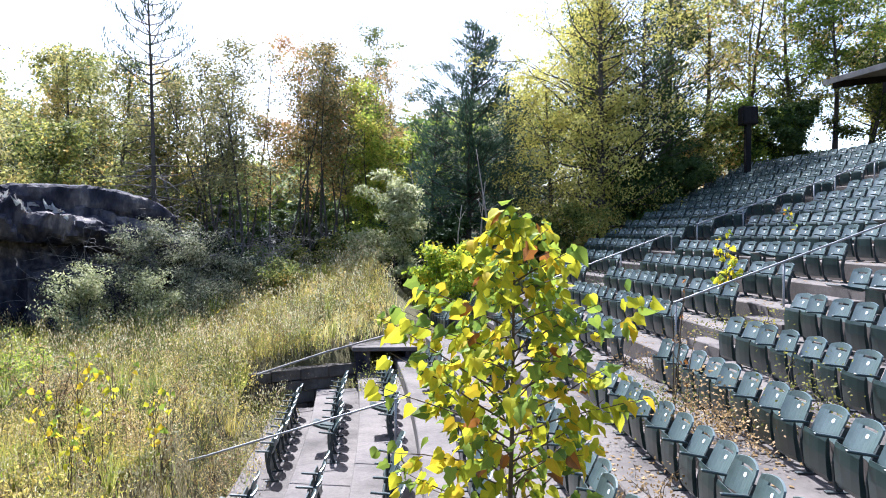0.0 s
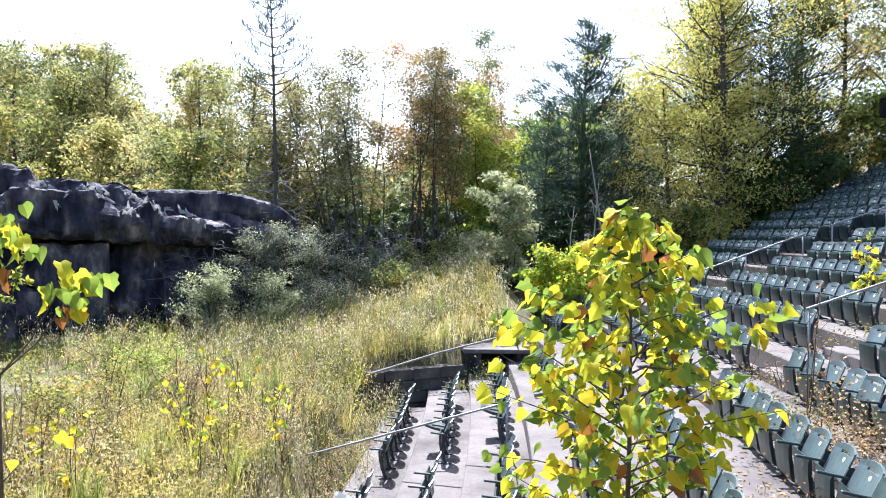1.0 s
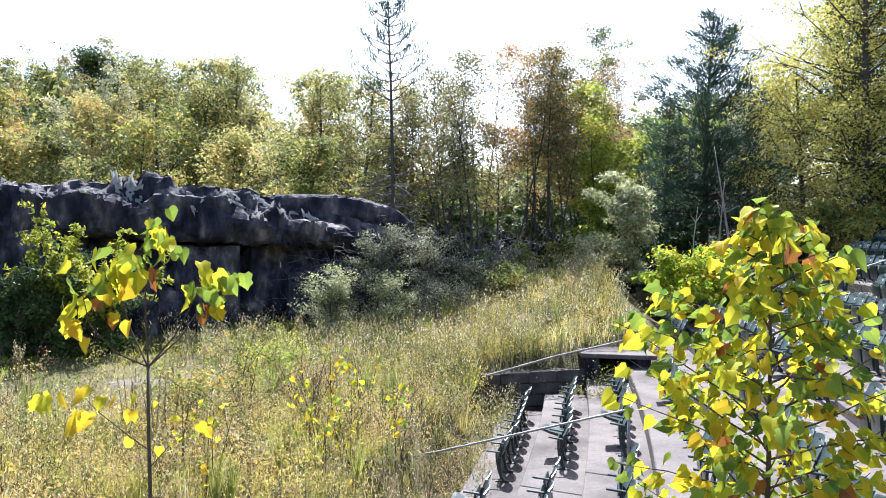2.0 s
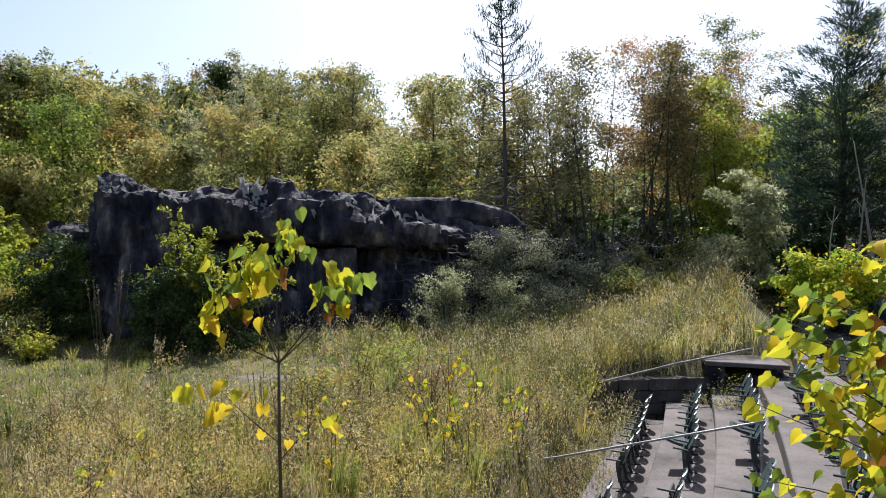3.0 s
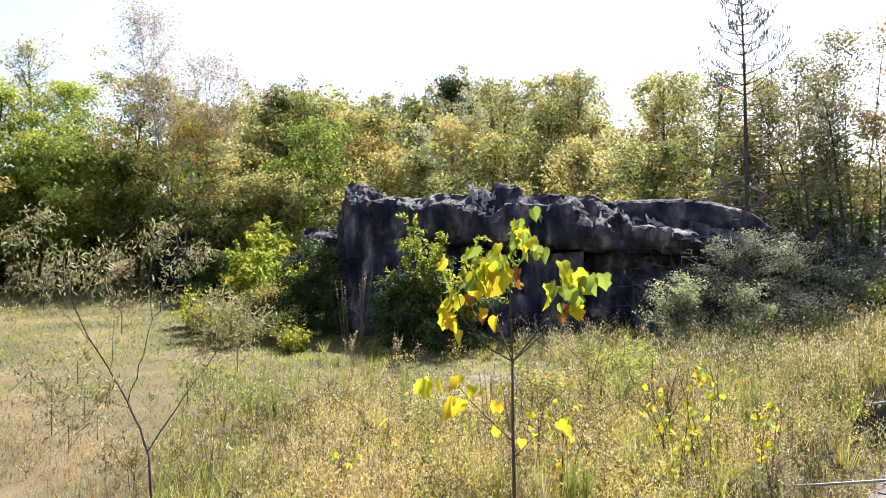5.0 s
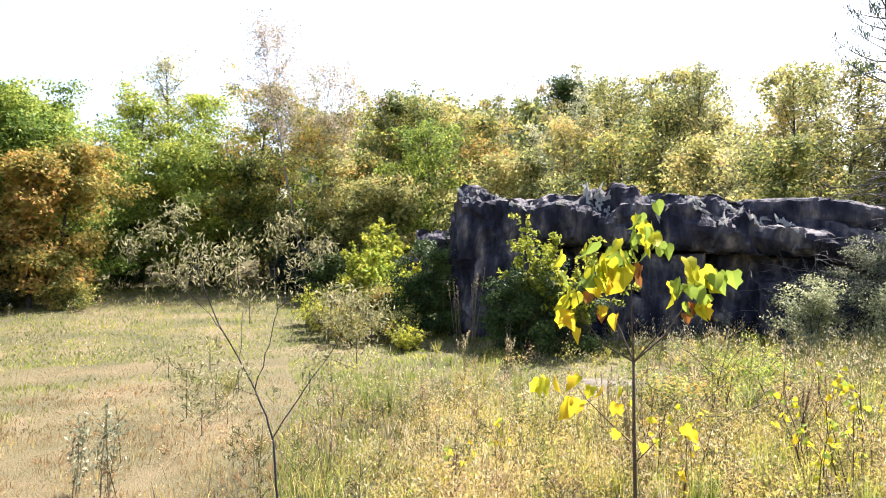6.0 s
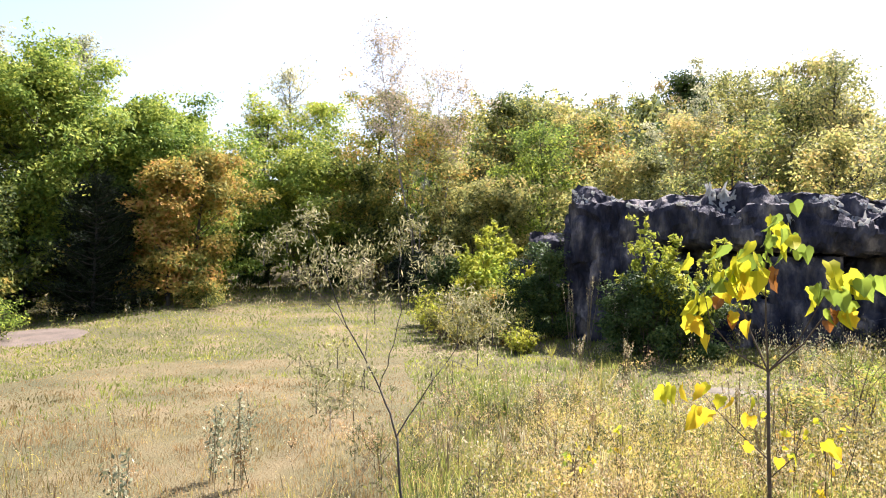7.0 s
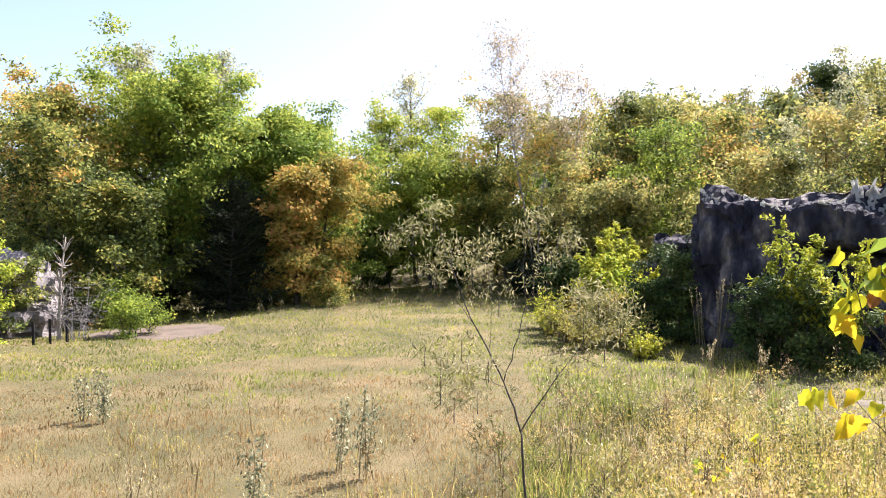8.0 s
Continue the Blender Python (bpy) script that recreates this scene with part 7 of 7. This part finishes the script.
def clumps(name, count, area, h1, h2, r1, r2, per, size, mat, label, seed, long=1.8, upright=0.0, tufted=False):
    """Mounds of leafy growth, or tufts of upright blades, scattered as one growth."""
    rg = np.random.default_rng(seed)
    d1, d2, a1, a2, power = area
    x, y, d = scatter(count, d1, d2, a1, a2, rg, power)
    az_ = np.degrees(np.arctan2(-x, y))
    edge = smooth(a1, a1 + 10, az_) * smooth(a2, a2 - 20, az_)
    keep = (rg.uniform(0, 1, len(x)) < edge * weedy(x, y)) & (patchy(x, y, 0.42, seed) > -0.12)
    x, y, d = x[keep], y[keep], d[keep]
    n_ = len(x)
    z = ground_z(x, y)
    h, r = rg.uniform(h1, h2, n_), rg.uniform(r1, r2, n_)
    pile = Pile()
    if tufted:
        a = rg.uniform(0, math.tau, (n_, per))
        k = rg.uniform(0.1, 1, (n_, per))
        hh = h[:, None] * rg.uniform(0.55, 1.1, (n_, per))
        way = np.stack([np.cos(a) * k * r[:, None] / h[:, None], np.sin(a) * k * r[:, None] / h[:, None], np.ones((n_, per))], 2)
        c = np.stack([x, y, z], 1)[:, None] + way * hh[:, :, None] * 0.5
        w = way.reshape(-1, 3)
        w /= np.linalg.norm(w, axis=1)[:, None]
        m = len(w)
        u = unit(m, rg)
        side = np.cross(w, u)
        side /= np.linalg.norm(side, axis=1)[:, None]
        c, L, W = c.reshape(-1, 3), hh.reshape(-1, 1) * 0.55, np.repeat(size * (0.7 + d / 30), per)[:, None]
        v = np.stack([c - w * L, c + side * W - w * L * 0.2, c + w * L + unit(m, rg) * 0.1 * L, c - side * W - w * L * 0.2], 1).reshape(-1, 3)
        pile.add(v, np.arange(4 * m).reshape(m, 4))
    else:
        p = rg.normal(size=(n_, per, 3))
        p /= np.linalg.norm(p, axis=2)[:, :, None]
        p *= rg.uniform(0.35, 1.05, (n_, per, 1))
        c = np.stack([x, y, z + h * 0.5], 1)[:, None] + p * np.stack([r, r, h * 0.5], 1)[:, None]
        c = c.reshape(-1, 3)
        along = unit(len(c), rg) * 0.8 + np.array([0, 0, upright])
        pile.add(*leaves(c, np.repeat(size * (0.75 + d / 40), per), rg, long, along=along))
        m = n_ * 4
        i = np.repeat(np.arange(n_), 4)
        top = c.reshape(n_, per, 3)[:, :4].reshape(-1, 3)
        base = np.stack([x, y, z - 0.03], 1)[i]
        s_ = unit(m, rg) * 0.005
        v = np.stack([base - s_, base + s_, top + s_ * 0.5, top - s_ * 0.5], 1).reshape(-1, 3)
        pile.add(v, np.arange(4 * m).reshape(m, 4), 1)
    tagged(new(name, pile.mesh(name, [mat, M_STRAW])), label, "weeds", kind="stuff")


branching_weeds("branching_brown_weeds", 230, (8.5, 19, -10, 80, 0.9), 0.5, 1.35, L_BROWNWEED, L_SEEDHEAD, "bushy brown branching weeds gone to seed", 31)
branching_weeds("branching_green_weeds", 420, (8.5, 22, -10, 75, 0.9), 0.4, 1.1, L_DARKWEED, L_SEEDHEAD, "branching green weeds with pale seed tufts", 32)
branching_weeds("branching_grey_weeds", 260, (8.5, 24, -10, 66, 0.9), 0.5, 1.2, L_GREYWEED, L_GREYWEED, "soft grey-green branching weeds", 33)
clumps("grey_weed_clumps", 420, (8.5, 26, -10, 70, 0.9), 0.4, 1.2, 0.2, 0.55, 110, 0.026, L_GREYWEED, "bushy grey-green weeds in clumps", 11, 2.4, 0.5)
clumps("brown_weed_clumps", 320, (8.5, 26, -10, 84, 0.9), 0.4, 1.2, 0.15, 0.45, 80, 0.022, L_BROWNWEED, "dry brown weeds in clumps", 12, 2.2, 0.6)
clumps("green_weed_clumps", 600, (8.5, 30, -10, 70, 1.0), 0.3, 0.85, 0.25, 0.75, 110, 0.032, L_WEED, "low leafy green weeds in clumps", 13, 1.9, 0.2)
clumps("yellow_weed_clumps", 300, (8.5, 32, -10, 75, 1.0), 0.4, 1.0, 0.22, 0.6, 100, 0.028, L_YELLOWWEED, "yellowing weeds in clumps", 14, 2.0, 0.4)
clumps("pale_weed_clumps", 230, (8.5, 38, -10, 75, 1.0), 0.5, 1.25, 0.18, 0.5, 60, 0.026, L_SEEDHEAD, "pale seeding weeds in clumps", 19, 2.4, 0.7)
clumps("dark_weed_clumps", 190, (9, 30, -10, 66, 1.0), 0.5, 1.15, 0.35, 0.85, 170, 0.03, L_DARKWEED, "dark olive weeds in clumps", 15, 2.0, 0.3)
clumps("reed_tufts", 260, (9, 32, -10, 64, 1.0), 0.4, 1.0, 0.2, 0.5, 40, 0.006, L_LUSH, "arching green grass tufts", 16, tufted=True)
clumps("straw_tufts", 420, (8.5, 30, -10, 66, 1.0), 0.3, 0.85, 0.15, 0.45, 36, 0.005, L_SEEDHEAD, "dry straw-coloured grass tufts", 17, tufted=True)


def single_plant(x, y, h, kind, seed):
    """One tall plant that stands out of the grass."""
    ng = np.random.default_rng(seed)
    z = float(ground_z(x, y))
    names = {"mullein": ("weed", "upright silver-green weed with small leaves"), "dry_stalk": ("weed", "tall dry stalks with narrow seed heads"), "reed": ("grass_tuft", "tall tuft of narrow green grass"), "straw": ("grass_tuft", "tall tuft of dry straw-coloured grass")}
    base = thing(names[kind][0], pose(x, y, z), names[kind][1], "plant", "plants standing out of the grass")
    crown = Pile()
    for _ in range({"mullein": 3, "dry_stalk": 6, "reed": 0, "straw": 0}[kind]):
        wood = Pile()
        line = polyline((ng.normal() * 0.06, ng.normal() * 0.06, 0), (ng.normal() * 0.08, ng.normal() * 0.08, 1), h * ng.uniform(0.75, 1), 6, 0.025, ng)
        wood.add(*tube(line, np.linspace(0.012, 0.006, 7), 5))
        child("stem", wood.mesh("stem", M_STRAW), base)
        t = ng.uniform(0.15, 1, 90)
        c = np.stack([np.interp(t * 6, np.arange(7), line[:, k]) for k in range(3)], 1)
        if kind == "mullein":
            crown.add(*leaves(c + ng.normal(size=(90, 3)) * 0.07, 0.035, ng, 2.2, along=np.tile(np.array([0, 0, 0.6]), (90, 1)) + unit(90, ng) * 0.7))
        else:
            c = c[t > 0.72]
            crown.add(*leaves(c + ng.normal(size=c.shape) * 0.02, 0.018, ng, 3.0, along=np.tile(np.array([0, 0, 1.0]), (len(c), 1))))
    if kind in ("reed", "straw"):
        a = ng.uniform(0, math.tau, 70)
        k = ng.uniform(0, 0.5, 70)
        way = np.stack([np.cos(a) * k, np.sin(a) * k, np.ones(70)], 1)
        crown.add(*leaves(way * h * 0.45, 0.014, ng, h * 60, along=way * 3))
    child("foliage", crown.mesh("foliage", {"mullein": L_SAGE, "dry_stalk": L_SEEDHEAD, "reed": L_LUSH, "straw": L_GRASS}[kind]), base)


for i, (x, y, h, kind) in enumerate(((-11.9, 2.3, 1.5, "mullein"), (-12.4, 2.0, 1.2, "mullein"), (-17.0, -2.6, 1.2, "mullein"), (-16.6, -2.2, 0.9, "mullein"), (-10.6, 0.6, 1.3, "mullein"), (-9.6, -0.9, 1.2, "dry_stalk"),
        (-21.9, 17.2, 3.2, "dry_stalk"), (-22.3, 16.8, 2.6, "dry_stalk"), (-21.3, 17.6, 2.2, "dry_stalk"), (-16.6, 12.6, 1.5, "dry_stalk"), (-15.6, 13.4, 1.4, "dry_stalk"), (-20.6, 17.3, 2.0, "mullein"), (-20.0, 17.2, 1.7, "mullein"),
        (-13.4, 7.6, 1.3, "reed"), (-13.0, 7.9, 1.1, "reed"), (-8.4, 13.4, 1.2, "reed"), (-8.0, 24.6, 1.6, "reed"), (-12.9, 19.0, 1.2, "reed"), (-15.2, 9.8, 0.9, "reed"), (-10.4, 5.2, 1.2, "dry_stalk"), (-9.2, 10.2, 1.5, "dry_stalk"), (-7.8, 9.2, 1.6, "dry_stalk"), (-13.2, 10.6, 1.4, "straw"), (-13.7, 10.3, 1.1, "straw"), (-6.4, 14.0, 1.3, "reed"), (-5.9, 14.4, 1.1, "reed"), (-10.2, 16.4, 1.2, "straw"), (-17.4, 6.0, 0.9, "straw"), (-4.6, 15.2, 1.4, "straw"))):
    single_plant(x, y, h, kind, 900 + i)

# stakes by the path
for i, (x, y, h) in enumerate(((-31.9, -6.8, 1.05), (-32.3, -6.3, 1.1), (-32.9, -5.8, 1.0))):
    stake = thing("stake", pose(x, y, float(ground_z(x, y)), 1.5, 2 - i, 20 * i), "short dark weathered wooden stake in grass", "stake", "stakes by the path")
    part("shaft", box_bm((0.09, 0.09, h), (0, 0, h / 2 - 0.1), 0.01), M_DARKWOOD, stake)


def terrace_litter():
    """Fallen leaves and twigs lying on the concrete steps."""
    rg = np.random.default_rng(55)
    pts = []
    for _ in range(4200):
        k = int(rg.integers(4, ROW_COUNT - 6))
        s = rg.uniform(2, min(row_end(k), 24))
        u = row_u(k) - 0.58 + abs(rg.normal()) * 0.38 if rg.uniform() < 0.6 else row_u(k) + PITCH - 0.66 - abs(rg.normal()) * 0.2
        pts.append(tuple(at_row(min(u, row_u(k) + PITCH - 0.64), s, row_z(k) + 0.012)))
    pile = Pile()
    pile.add(*leaves(np.array(pts), 0.06, rg, 1.4, flat=6.0))
    v = pile.v[0].reshape(-1, 4, 3)
    v[:, :, 2] = v[:, :, 2].mean(1, keepdims=True) + (v[:, :, 2] - v[:, :, 2].mean(1, keepdims=True)) * 0.15
    tagged(new("leaf_litter", pile.mesh("leaf_litter", L_BROWNWEED)), "dry brown fallen leaves on the concrete steps", "litter", kind="stuff")


terrace_litter()
